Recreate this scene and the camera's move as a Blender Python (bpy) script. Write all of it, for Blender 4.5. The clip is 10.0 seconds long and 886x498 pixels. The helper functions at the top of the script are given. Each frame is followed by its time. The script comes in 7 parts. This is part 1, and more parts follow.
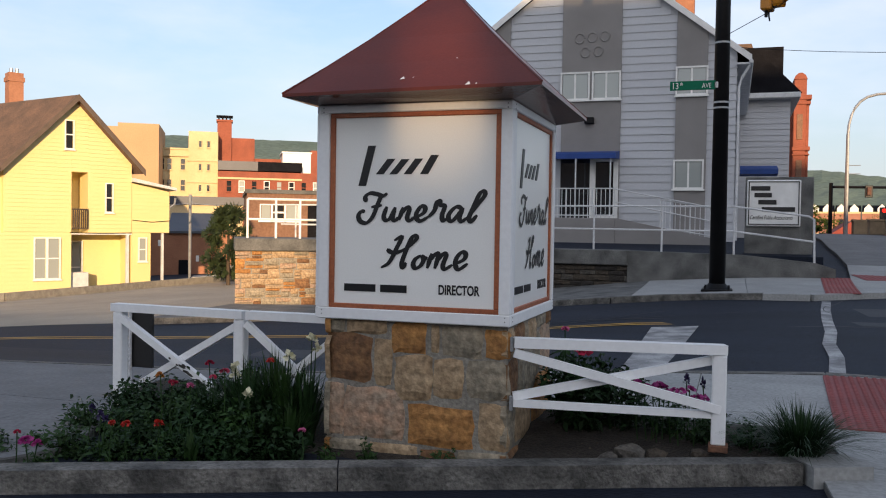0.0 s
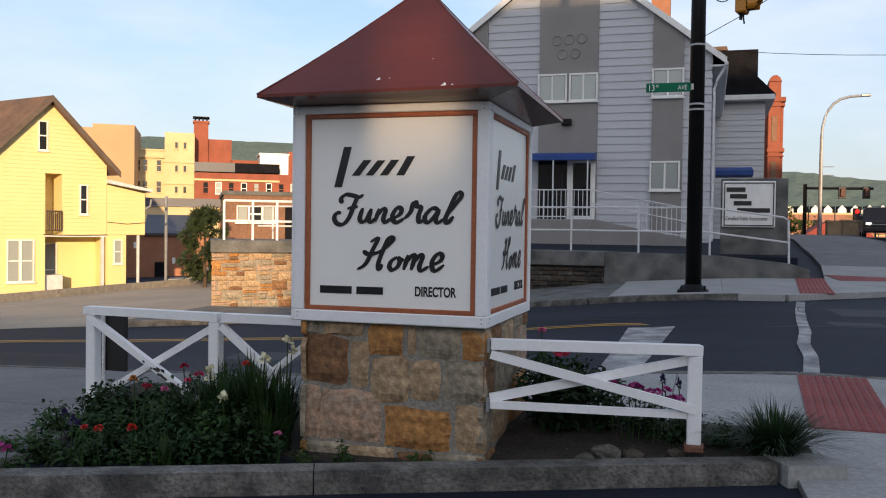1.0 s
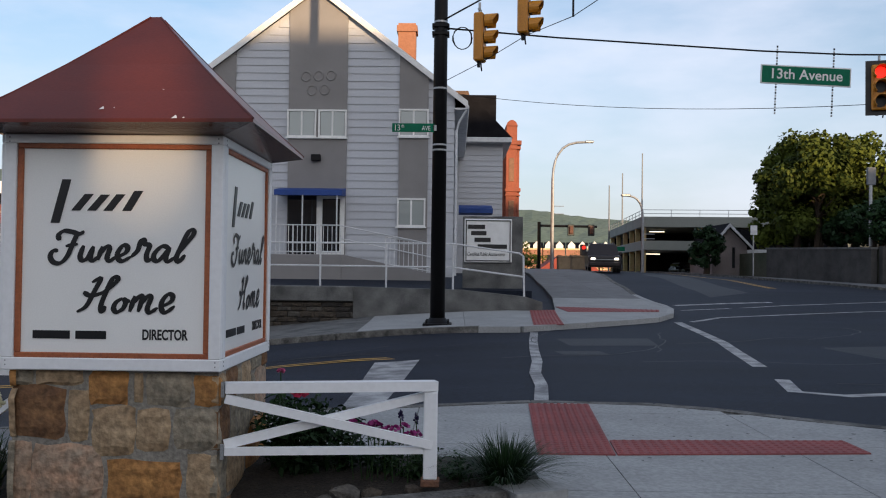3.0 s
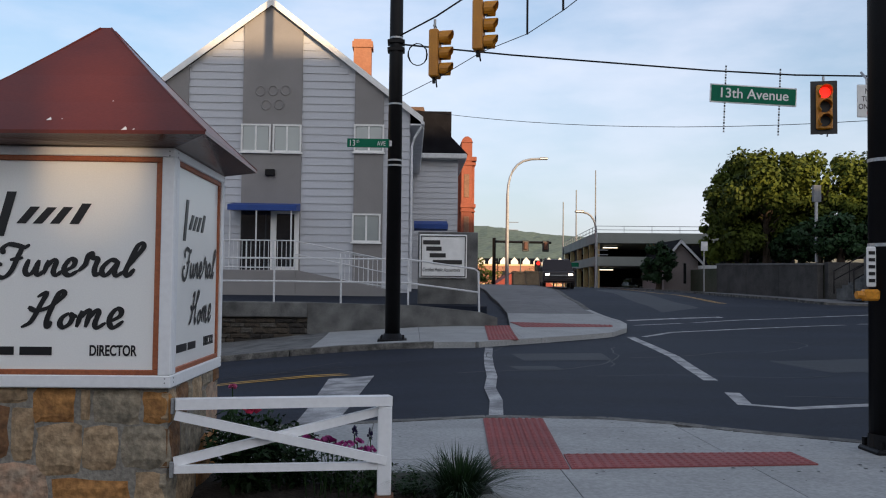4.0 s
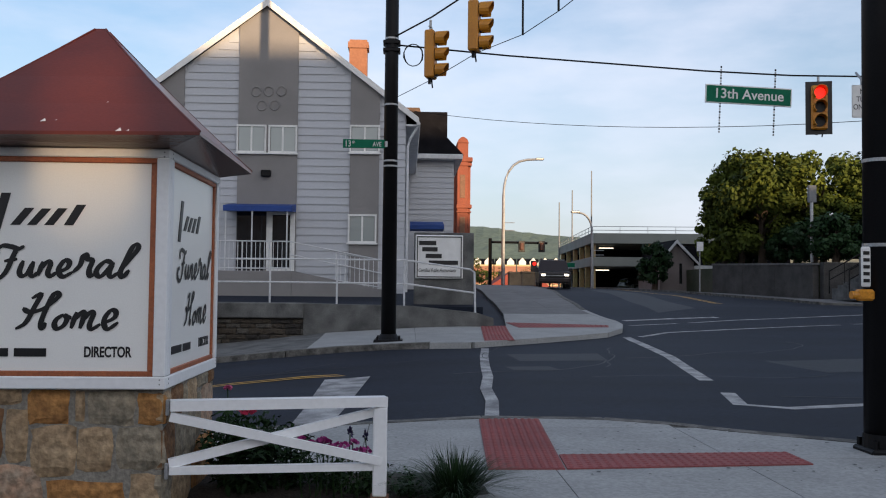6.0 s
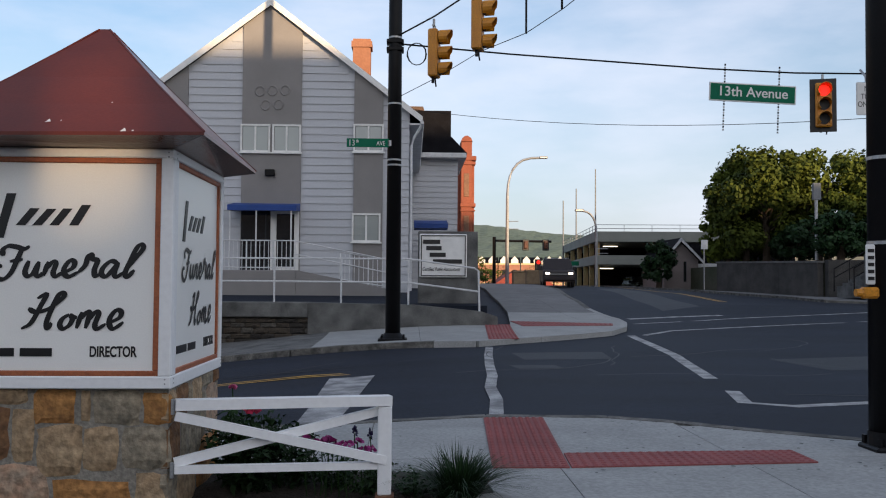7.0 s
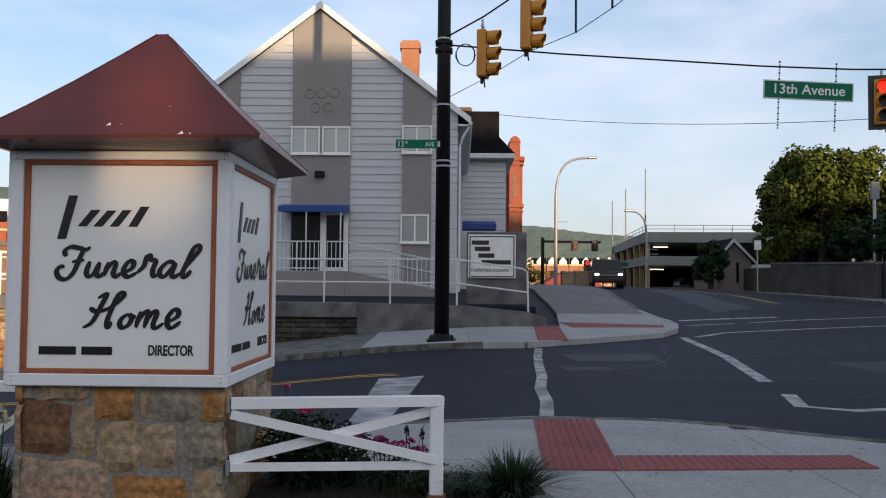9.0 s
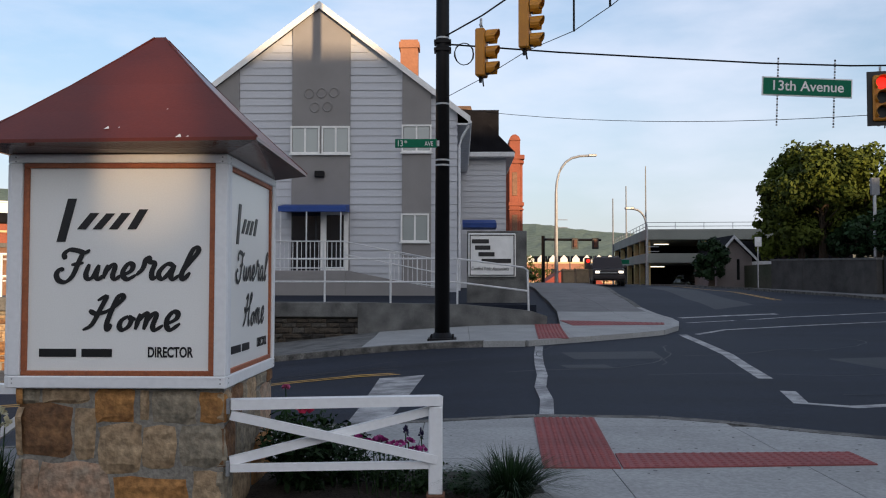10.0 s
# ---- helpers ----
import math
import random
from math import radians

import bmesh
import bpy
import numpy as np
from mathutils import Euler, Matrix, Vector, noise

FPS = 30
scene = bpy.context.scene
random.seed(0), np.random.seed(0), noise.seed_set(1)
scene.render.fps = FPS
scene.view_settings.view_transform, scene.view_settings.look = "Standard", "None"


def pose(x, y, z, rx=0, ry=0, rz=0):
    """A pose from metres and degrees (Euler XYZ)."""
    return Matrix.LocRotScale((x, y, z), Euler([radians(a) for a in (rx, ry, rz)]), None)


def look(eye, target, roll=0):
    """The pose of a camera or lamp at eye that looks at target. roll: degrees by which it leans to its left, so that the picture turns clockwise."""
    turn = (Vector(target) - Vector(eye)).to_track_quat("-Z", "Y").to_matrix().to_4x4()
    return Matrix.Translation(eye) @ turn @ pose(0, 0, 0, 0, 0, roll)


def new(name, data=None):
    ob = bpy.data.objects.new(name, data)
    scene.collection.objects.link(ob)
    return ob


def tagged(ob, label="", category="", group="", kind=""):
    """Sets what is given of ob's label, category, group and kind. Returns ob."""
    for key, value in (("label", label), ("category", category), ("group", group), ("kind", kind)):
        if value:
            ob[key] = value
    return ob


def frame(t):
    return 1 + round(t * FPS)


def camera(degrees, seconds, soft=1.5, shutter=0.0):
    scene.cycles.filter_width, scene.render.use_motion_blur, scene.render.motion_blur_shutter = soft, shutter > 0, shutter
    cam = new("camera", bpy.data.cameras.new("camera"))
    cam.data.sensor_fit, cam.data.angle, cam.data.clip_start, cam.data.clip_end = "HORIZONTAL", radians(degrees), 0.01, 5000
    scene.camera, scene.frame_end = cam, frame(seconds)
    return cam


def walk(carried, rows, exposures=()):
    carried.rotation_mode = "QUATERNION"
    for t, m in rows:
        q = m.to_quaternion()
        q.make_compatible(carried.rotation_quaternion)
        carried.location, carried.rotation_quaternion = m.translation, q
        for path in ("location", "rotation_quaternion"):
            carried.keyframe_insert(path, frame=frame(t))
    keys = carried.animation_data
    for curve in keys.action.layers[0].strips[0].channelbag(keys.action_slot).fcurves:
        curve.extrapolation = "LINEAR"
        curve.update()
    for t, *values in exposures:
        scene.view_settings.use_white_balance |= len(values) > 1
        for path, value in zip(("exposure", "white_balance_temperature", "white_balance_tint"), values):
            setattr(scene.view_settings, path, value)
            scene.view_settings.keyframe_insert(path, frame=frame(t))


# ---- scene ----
cam = camera(53.7, 10.0, soft=1.1)
PATH = [
    (0, (1.28, -5.155, 1.459), (0.652, -3.257, 1.411), 0.9),
    (0.5, (1.277, -5.136, 1.458), (0.684, -3.227, 1.414), 0.9),
    (1, (1.287, -5.137, 1.459), (0.706, -3.224, 1.415), 0.8),
    (1.5, (1.287, -5.127, 1.458), (0.722, -3.209, 1.422), 0.6),
    (2, (1.289, -5.125, 1.459), (0.714, -3.21, 1.421), 0.5),
    (2.5, (1.331, -5.127, 1.48), (1.002, -3.154, 1.463), 1.1),
    (3, (1.363, -5.076, 1.487), (1.335, -3.076, 1.529), 0.7),
    (3.2, (1.367, -5.095, 1.478), (1.421, -3.097, 1.561), 1.2),
    (4.5, (1.371, -5.06, 1.475), (1.446, -3.063, 1.553), 0.6),
    (5, (1.377, -5.064, 1.476), (1.456, -3.067, 1.555), 0.6),
    (5.5, (1.376, -5.068, 1.476), (1.461, -3.071, 1.558), 0.6),
    (7, (1.375, -5.079, 1.478), (1.448, -3.082, 1.556), 0.4),
    (7.5, (1.378, -5.079, 1.478), (1.45, -3.082, 1.556), 0.2),
    (8, (1.368, -5.067, 1.473), (1.392, -3.069, 1.552), 0.2),
    (8.5, (1.365, -5.072, 1.476), (1.39, -3.073, 1.55), 0.5),
    (9, (1.35, -5.078, 1.477), (1.314, -3.08, 1.556), 0.5),
    (9.5, (1.363, -5.093, 1.478), (1.258, -3.097, 1.544), -0.3),
    (10, (1.371, -5.104, 1.486), (1.333, -3.105, 1.562), 0.1),
]
walk(cam, [(t, look(eye, target, roll)) for t, eye, target, roll in PATH], [(0, 0.74, 6520, 14), (2, 0.74, 6520, 14), (3, 0.68, 6480, 14), (10, 0.68, 6480, 14)])

# ---- world, sun and exposure ----
SUN_EL, SUN_AZ = 9.0, 155.0   # degrees; the light travels towards -x and +y
world = bpy.data.worlds.new("evening_sky")
scene.world = world
world.use_nodes = True
wn, wl = world.node_tree.nodes, world.node_tree.links
bg = wn["Background"]
sky = wn.new("ShaderNodeTexSky")
sky.sky_type, sky.sun_disc = 'NISHITA', False
sky.sun_elevation, sky.sun_rotation = radians(9), radians(SUN_AZ)
sky.air_density, sky.dust_density, sky.ozone_density = 1.0, 1.0, 2.0
tc = wn.new("ShaderNodeTexCoord")
mp = wn.new("ShaderNodeMapping")
mp.inputs["Scale"].default_value = (1.0, 1.0, 3.2)
n1 = wn.new("ShaderNodeTexNoise")
n1.inputs["Scale"].default_value, n1.inputs["Detail"].default_value, n1.inputs["Roughness"].default_value = 2.3, 7, 0.55
cr = wn.new("ShaderNodeValToRGB")
cr.color_ramp.elements[0].position, cr.color_ramp.elements[1].position = 0.42, 0.72
cr.color_ramp.elements[0].color, cr.color_ramp.elements[1].color = (0, 0, 0, 1), (0.75, 0.75, 0.75, 1)
mixc = wn.new("ShaderNodeMixRGB")
mixc.inputs["Color2"].default_value = (4.1, 4.35, 4.9, 1)
wl.new(tc.outputs["Generated"], mp.inputs["Vector"]); wl.new(mp.outputs["Vector"], n1.inputs["Vector"])
wl.new(n1.outputs["Fac"], cr.inputs["Fac"]); wl.new(cr.outputs["Color"], mixc.inputs["Fac"])
sep, hz = wn.new("ShaderNodeSeparateXYZ"), wn.new("ShaderNodeMapRange")
hz.inputs["From Min"].default_value, hz.inputs["From Max"].default_value = 0.0, 0.30
hz.inputs["To Min"].default_value, hz.inputs["To Max"].default_value = 0.85, 0.12
haze = wn.new("ShaderNodeMixRGB")
haze.inputs["Color2"].default_value = (2.75, 3.02, 3.5, 1)
wl.new(tc.outputs["Generated"], sep.inputs["Vector"]); wl.new(sep.outputs["Z"], hz.inputs["Value"]); wl.new(hz.outputs["Result"], haze.inputs["Fac"])
wl.new(sky.outputs["Color"], haze.inputs["Color1"]); wl.new(haze.outputs["Color"], mixc.inputs["Color1"]); 
# broad pale glow of the low sun in the hazy sky on its own side
toward, gl, glow_mix = wn.new("ShaderNodeVectorMath"), wn.new("ShaderNodeMapRange"), wn.new("ShaderNodeMixRGB")
toward.operation = 'DOT_PRODUCT'
toward.inputs[1].default_value = Vector((math.sin(radians(SUN_AZ)), math.cos(radians(SUN_AZ)), math.tan(radians(SUN_EL)))).normalized()
gl.inputs["From Min"].default_value, gl.inputs["From Max"].default_value = 0.2, 1.0
gl.inputs["To Min"].default_value, gl.inputs["To Max"].default_value = 0.0, 0.38
glow_mix.inputs["Color2"].default_value = (9.0, 8.8, 8.5, 1)
wl.new(tc.outputs["Generated"], toward.inputs[0]); wl.new(toward.outputs["Value"], gl.inputs["Value"]); wl.new(gl.outputs["Result"], glow_mix.inputs["Fac"])
wl.new(mixc.outputs["Color"], glow_mix.inputs["Color1"]); wl.new(glow_mix.outputs["Color"], bg.inputs["Color"])
bg.inputs["Strength"].default_value = 0.14
sun = new("sun", bpy.data.lights.new("sun", 'SUN'))
sun.data.energy, sun.data.angle, sun.data.color = 4.1, radians(0.6), (1.0, 0.71, 0.41)
az = radians(SUN_AZ)
sun_from = Vector((math.sin(az), math.cos(az), math.tan(radians(SUN_EL))))
sun.matrix_world = look(sun_from * 60, (0, 0, 0))

# ---- materials ----
def material(name, col, col2=None, rough=0.8, scale=4.0, fine=60.0, bump=0.15, metal=0.0, contrast=0.5, fleck=0.25, rand=0.0, spec=0.5, coord="Object", stretch=(1, 1, 1)):
    """Two-scale procedural surface: broad stains between two colours, fine grain, relief, and a shade per object."""
    m = bpy.data.materials.new(name)
    m.use_nodes = True
    n, l = m.node_tree.nodes, m.node_tree.links
    b = n["Principled BSDF"]
    b.inputs["Roughness"].default_value, b.inputs["Metallic"].default_value = rough, metal
    b.inputs["Specular IOR Level"].default_value = spec
    col2 = col2 or tuple(c * 0.72 for c in col)
    t, mpn = n.new("ShaderNodeTexCoord"), n.new("ShaderNodeMapping")
    mpn.inputs["Scale"].default_value = stretch
    l.new(t.outputs[coord], mpn.inputs["Vector"])
    a, f = n.new("ShaderNodeTexNoise"), n.new("ShaderNodeTexNoise")
    a.inputs["Scale"].default_value, a.inputs["Detail"].default_value = scale, 6
    f.inputs["Scale"].default_value, f.inputs["Detail"].default_value = fine, 3
    l.new(mpn.outputs["Vector"], a.inputs["Vector"]); l.new(mpn.outputs["Vector"], f.inputs["Vector"])
    r = n.new("ShaderNodeMapRange")
    r.inputs["From Min"].default_value, r.inputs["From Max"].default_value = 0.5 - 0.3 * (1 - contrast) - 0.05, 0.5 + 0.3 * (1 - contrast) + 0.05
    l.new(a.outputs["Fac"], r.inputs["Value"])
    mx = n.new("ShaderNodeMixRGB")
    mx.inputs["Color1"].default_value, mx.inputs["Color2"].default_value = (*col, 1), (*col2, 1)
    l.new(r.outputs["Result"], mx.inputs["Fac"])
    g = n.new("ShaderNodeMixRGB")
    g.blend_type = 'MULTIPLY'
    g.inputs["Fac"].default_value = 1.0
    rf = n.new("ShaderNodeMapRange")
    rf.inputs["From Min"].default_value, rf.inputs["From Max"].default_value = 0.3, 0.7
    rf.inputs["To Min"].default_value, rf.inputs["To Max"].default_value = 1 - fleck, 1 + fleck * 0.6
    l.new(f.outputs["Fac"], rf.inputs["Value"])
    l.new(mx.outputs["Color"], g.inputs["Color1"]); l.new(rf.outputs["Result"], g.inputs["Color2"])
    out = g.outputs["Color"]
    if rand:
        oi, hs, mr = n.new("ShaderNodeObjectInfo"), n.new("ShaderNodeHueSaturation"), n.new("ShaderNodeMapRange")
        mr.inputs["To Min"].default_value, mr.inputs["To Max"].default_value = 1 - rand, 1 + rand
        l.new(oi.outputs["Random"], mr.inputs["Value"]); l.new(mr.outputs["Result"], hs.inputs["Value"])
        l.new(out, hs.inputs["Color"])
        out = hs.outputs["Color"]
    l.new(out, b.inputs["Base Color"])
    if bump:
        bp, ad = n.new("ShaderNodeBump"), n.new("ShaderNodeMath")
        ad.operation = 'ADD'
        bp.inputs["Strength"].default_value, bp.inputs["Distance"].default_value = bump, 0.02
        l.new(a.outputs["Fac"], ad.inputs[0]); l.new(f.outputs["Fac"], ad.inputs[1])
        l.new(ad.outputs["Value"], bp.inputs["Height"]); l.new(bp.outputs["Normal"], b.inputs["Normal"])
    return m

def glass(name, tint=(0.03, 0.035, 0.04), rough=0.05):
    m = bpy.data.materials.new(name)
    m.use_nodes = True
    b = m.node_tree.nodes["Principled BSDF"]
    b.inputs["Base Color"].default_value = (*tint, 1)
    b.inputs["Roughness"].default_value = rough
    b.inputs["Specular IOR Level"].default_value = 0.8
    return m

def glow(name, col, strength):
    m = bpy.data.materials.new(name)
    m.use_nodes = True
    b = m.node_tree.nodes["Principled BSDF"]
    b.inputs["Base Color"].default_value = (*col, 1)
    b.inputs["Emission Color"].default_value, b.inputs["Emission Strength"].default_value = (*col, 1), strength
    return m

# crossing asphalt made darker and bluer, with the cool shade in its colour
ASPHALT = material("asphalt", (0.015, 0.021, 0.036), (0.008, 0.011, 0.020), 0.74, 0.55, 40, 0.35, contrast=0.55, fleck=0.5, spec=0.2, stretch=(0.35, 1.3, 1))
# worn asphalt, paler and warmer to carry the low sun in its colour
ASPHALT_SUN = material("worn_asphalt", (0.40, 0.335, 0.255), (0.29, 0.245, 0.19), 0.85, 0.5, 70, 0.25, fleck=0.3)
CONCRETE = material("pavement_concrete", (0.33, 0.335, 0.33), (0.27, 0.275, 0.27), 0.85, 1.6, 30, 0.15, contrast=0.5, fleck=0.2, rand=0.05)
CONCRETE_MID = material("dull_pavement_concrete", (0.17, 0.17, 0.172), (0.125, 0.125, 0.128), 0.85, 1.6, 30, 0.2, contrast=0.5, fleck=0.25, rand=0.06)
CONCRETE_OLD = material("weathered_concrete", (0.17, 0.17, 0.163), (0.065, 0.066, 0.064), 0.9, 2.2, 40, 0.35, fleck=0.3)
KERB = material("kerb_concrete", (0.19, 0.183, 0.168), (0.055, 0.054, 0.05), 0.9, 5.0, 40, 0.8, contrast=0.65, fleck=0.5, rand=0.12)
SOIL = material("garden_soil", (0.042, 0.033, 0.025), (0.02, 0.016, 0.012), 1.0, 8, 60, 0.9, fleck=0.5)
GROUND = material("rough_ground", (0.09, 0.085, 0.06), (0.05, 0.06, 0.03), 1.0, 0.4, 9, 0.2)
LINE_WHITE = material("worn_white_road_paint", (0.42, 0.42, 0.42), (0.16, 0.16, 0.165), 0.7, 3.0, 70, 0.1, contrast=0.75, fleck=0.4)
LINE_YELLOW = material("yellow_road_paint", (0.55, 0.31, 0.05), (0.3, 0.17, 0.04), 0.7, 2.0, 70, 0.1)
TACTILE = material("tactile_red", (0.27, 0.07, 0.068), (0.2, 0.055, 0.054), 0.8, 2.0, 50, 0.2, fleck=0.2)
WHITE_PAINT = material("white_paint", (0.80, 0.80, 0.78), (0.66, 0.66, 0.64), 0.5, 5, 80, 0.06, contrast=0.2, fleck=0.06)
WORN_WHITE = material("worn_white_paint", (0.84, 0.85, 0.86), (0.78, 0.79, 0.80), 0.5, 2.5, 30, 0.05, contrast=0.2, fleck=0.04)
BOARD_WHITE = material("sign_board_white", (0.88, 0.88, 0.85), (0.84, 0.84, 0.81), 0.3, 1.4, 120, 0.02, contrast=0.1, fleck=0.03)
TRIM_ORANGE = material("orange_brown_trim", (0.42, 0.125, 0.045), (0.29, 0.08, 0.03), 0.55, 4, 60, 0.15, fleck=0.2)
ROOF_METAL = material("red_brown_painted_metal", (0.165, 0.030, 0.017), (0.085, 0.016, 0.013), 0.30, 1.1, 60, 0.03, contrast=0.5, fleck=0.1, spec=0.3)
SOFFIT = material("brown_soffit", (0.15, 0.062, 0.038), (0.06, 0.024, 0.018), 0.22, 2.5, 40, 0.1)
BLACK_LETTER = material("black_lettering", (0.008, 0.008, 0.009), (0.006, 0.006, 0.007), 0.4, 5, 60, 0)
MORTAR = material("mortar", (0.29, 0.27, 0.23), (0.19, 0.175, 0.15), 0.95, 5, 50, 0.4, fleck=0.3)
SIDING = material("white_siding", (0.47, 0.485, 0.515), (0.42, 0.435, 0.465), 0.6, 0.8, 25, 0.05, contrast=0.2, fleck=0.05)
STUCCO = material("grey_stucco", (0.25, 0.24, 0.235), (0.215, 0.205, 0.20), 0.9, 1.0, 60, 0.2, fleck=0.08)
YELLOW_SIDING = material("yellow_siding", (0.74, 0.61, 0.29), (0.69, 0.56, 0.26), 0.65, 0.6, 25, 0.05, contrast=0.2, fleck=0.05)
SHINGLE_BROWN = material("brown_shingles", (0.17, 0.10, 0.065), (0.10, 0.065, 0.045), 0.9, 1.5, 20, 0.5, fleck=0.4)
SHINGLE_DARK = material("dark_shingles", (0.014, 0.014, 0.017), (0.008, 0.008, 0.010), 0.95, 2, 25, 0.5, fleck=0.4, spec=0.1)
BRICK_RED = material("red_brick", (0.29, 0.085, 0.048), (0.21, 0.062, 0.036), 0.9, 1.0, 12, 0.2, fleck=0.2)
BRICK_ORANGE = material("orange_brick", (0.36, 0.165, 0.095), (0.28, 0.12, 0.07), 0.9, 0.8, 12, 0.2, fleck=0.15)
BRICK_BROWN = material("brown_brick", (0.22, 0.12, 0.075), (0.16, 0.085, 0.055), 0.9, 1.0, 12, 0.2, fleck=0.25)
BRICK_ROSE = material("weathered_rose_brick", (0.36, 0.17, 0.115), (0.29, 0.135, 0.09), 0.9, 0.8, 12, 0.1, fleck=0.2)
CREAM_BRICK = material("cream_brick", (0.62, 0.49, 0.28), (0.54, 0.41, 0.23), 0.9, 0.5, 12, 0.1, fleck=0.12)
TAN_WALL = material("tan_render", (0.46, 0.30, 0.165), (0.40, 0.255, 0.14), 0.9, 0.3, 10, 0.1, fleck=0.1)
METAL_BLACK = material("black_painted_steel", (0.009, 0.009, 0.010), (0.006, 0.006, 0.007), 0.45, 3, 60, 0.08, spec=0.15)
METAL_GREY = material("galvanised_steel", (0.42, 0.43, 0.44), (0.32, 0.33, 0.34), 0.45, 4, 50, 0.05, metal=0.6)
METAL_DULL = material("dull_grey_steel", (0.20, 0.21, 0.225), (0.15, 0.16, 0.17), 0.6, 4, 50, 0.05)
RAIL_WHITE = material("white_rail_paint", (0.66, 0.67, 0.68), (0.52, 0.53, 0.54), 0.5, 4, 50, 0.05)
BLUE_CANVAS = material("blue_awning", (0.015, 0.06, 0.27), (0.01, 0.045, 0.2), 0.7, 2, 60, 0.1)
SIGN_GREEN = material("street_sign_green", (0.003, 0.15, 0.08), (0.003, 0.13, 0.07), 0.6, 3, 60, 0, spec=0.15)
SIGNAL_YELLOW = material("signal_yellow", (0.60, 0.24, 0.012), (0.5, 0.19, 0.01), 0.45, 3, 60, 0.03)
SIGNAL_BLACK = material("signal_black", (0.016, 0.014, 0.013), (0.01, 0.009, 0.009), 0.5, 3, 60, 0.03)
LEAF = material("green_leaves", (0.030, 0.072, 0.016), (0.014, 0.038, 0.009), 0.6, 3, 30, 0.0, rand=0.2, spec=0.25)
LEAF_DARK = material("dark_leaves", (0.020, 0.052, 0.015), (0.009, 0.027, 0.008), 0.6, 3, 30, 0.0, rand=0.2, spec=0.2)
LEAF_TREE = material("tree_leaves", (0.10, 0.125, 0.016), (0.035, 0.055, 0.010), 0.7, 0.6, 8, 0.0, contrast=0.6, rand=0.2, spec=0.15)
EVERGREEN = material("evergreen_needles", (0.034, 0.055, 0.014), (0.016, 0.028, 0.008), 0.7, 1, 8, 0.0)
BARK = material("bark", (0.09, 0.065, 0.045), (0.05, 0.036, 0.026), 0.95, 5, 30, 0.6, stretch=(1, 1, 0.3))
GLASS_DARK = glass("dark_window_glass", (0.02, 0.022, 0.025))
GLASS_PALE = glass("curtained_window_glass", (0.30, 0.33, 0.32), 0.12)
STONES = [material("sandstone_" + n, a, b, 0.9, 10, 26, 0.8, contrast=0.6, fleck=0.42) for n, a, b in (
    ("ochre", (0.46, 0.225, 0.07), (0.30, 0.14, 0.045)), ("tan", (0.44, 0.32, 0.195), (0.31, 0.21, 0.12)),
    ("grey", (0.34, 0.285, 0.205), (0.20, 0.175, 0.13)), ("brown", (0.24, 0.125, 0.055), (0.14, 0.07, 0.034)),
    ("pink", (0.46, 0.28, 0.18), (0.31, 0.24, 0.175)))]
DARK_STONES = [material("dark_stone_" + n, a, b, 0.95, 6, 40, 0.8, contrast=0.4, fleck=0.4) for n, a, b in (("black", (0.05, 0.043, 0.036), (0.025, 0.022, 0.02)), ("brown", (0.10, 0.078, 0.055), (0.045, 0.037, 0.03)), ("grey", (0.14, 0.125, 0.105), (0.06, 0.055, 0.048)))]

# ---- helpers for meshes ----
def part(name, bm, mat, parent=None, label="", smooth=False):
    me = bpy.data.meshes.new(name)
    bm.normal_update()
    bm.to_mesh(me)
    bm.free()
    me.materials.append(mat)
    if smooth:
        me.polygons.foreach_set("use_smooth", [True] * len(me.polygons))
    ob = new(name, me)
    ob.parent = parent
    return tagged(ob, label)

def thing(name, label, category, at=(0, 0, 0), turn=0, group="", kind=""):
    ob = new(name)
    ob.matrix_world = pose(*at, 0, 0, turn)
    ob.empty_display_size = 0.2
    return tagged(ob, label, category, group, kind)

def box(bm, x0, y0, z0, x1, y1, z1, bevel=0.0):
    r = bmesh.ops.create_cube(bm, size=1.0)
    for v in r["verts"]:
        v.co = Vector((x0 + (v.co.x + 0.5) * (x1 - x0), y0 + (v.co.y + 0.5) * (y1 - y0), z0 + (v.co.z + 0.5) * (z1 - z0)))
    if bevel:
        es = list({e for v in r["verts"] for e in v.link_edges})
        bmesh.ops.bevel(bm, geom=es, offset=bevel, segments=1, affect='EDGES')
    return bm

def boxes(*rows, bevel=0.0):
    bm = bmesh.new()
    for r in rows:
        box(bm, *r, bevel=bevel)
    return bm

def prism(bm, pts, a, b, axis="y"):
    """A solid from an outline in the two other axes, reaching from a to b along axis."""
    def at(p, s):
        return {"y": (p[0], s, p[1]), "x": (s, p[0], p[1]), "z": (p[0], p[1], s)}[axis]
    va, vb = [bm.verts.new(at(p, a)) for p in pts], [bm.verts.new(at(p, b)) for p in pts]
    fs = [bm.faces.new(va), bm.faces.new(list(reversed(vb)))]
    for i in range(len(pts)):
        j = (i + 1) % len(pts)
        fs.append(bm.faces.new((va[j], va[i], vb[i], vb[j])))
    bmesh.ops.recalc_face_normals(bm, faces=fs)
    return bm

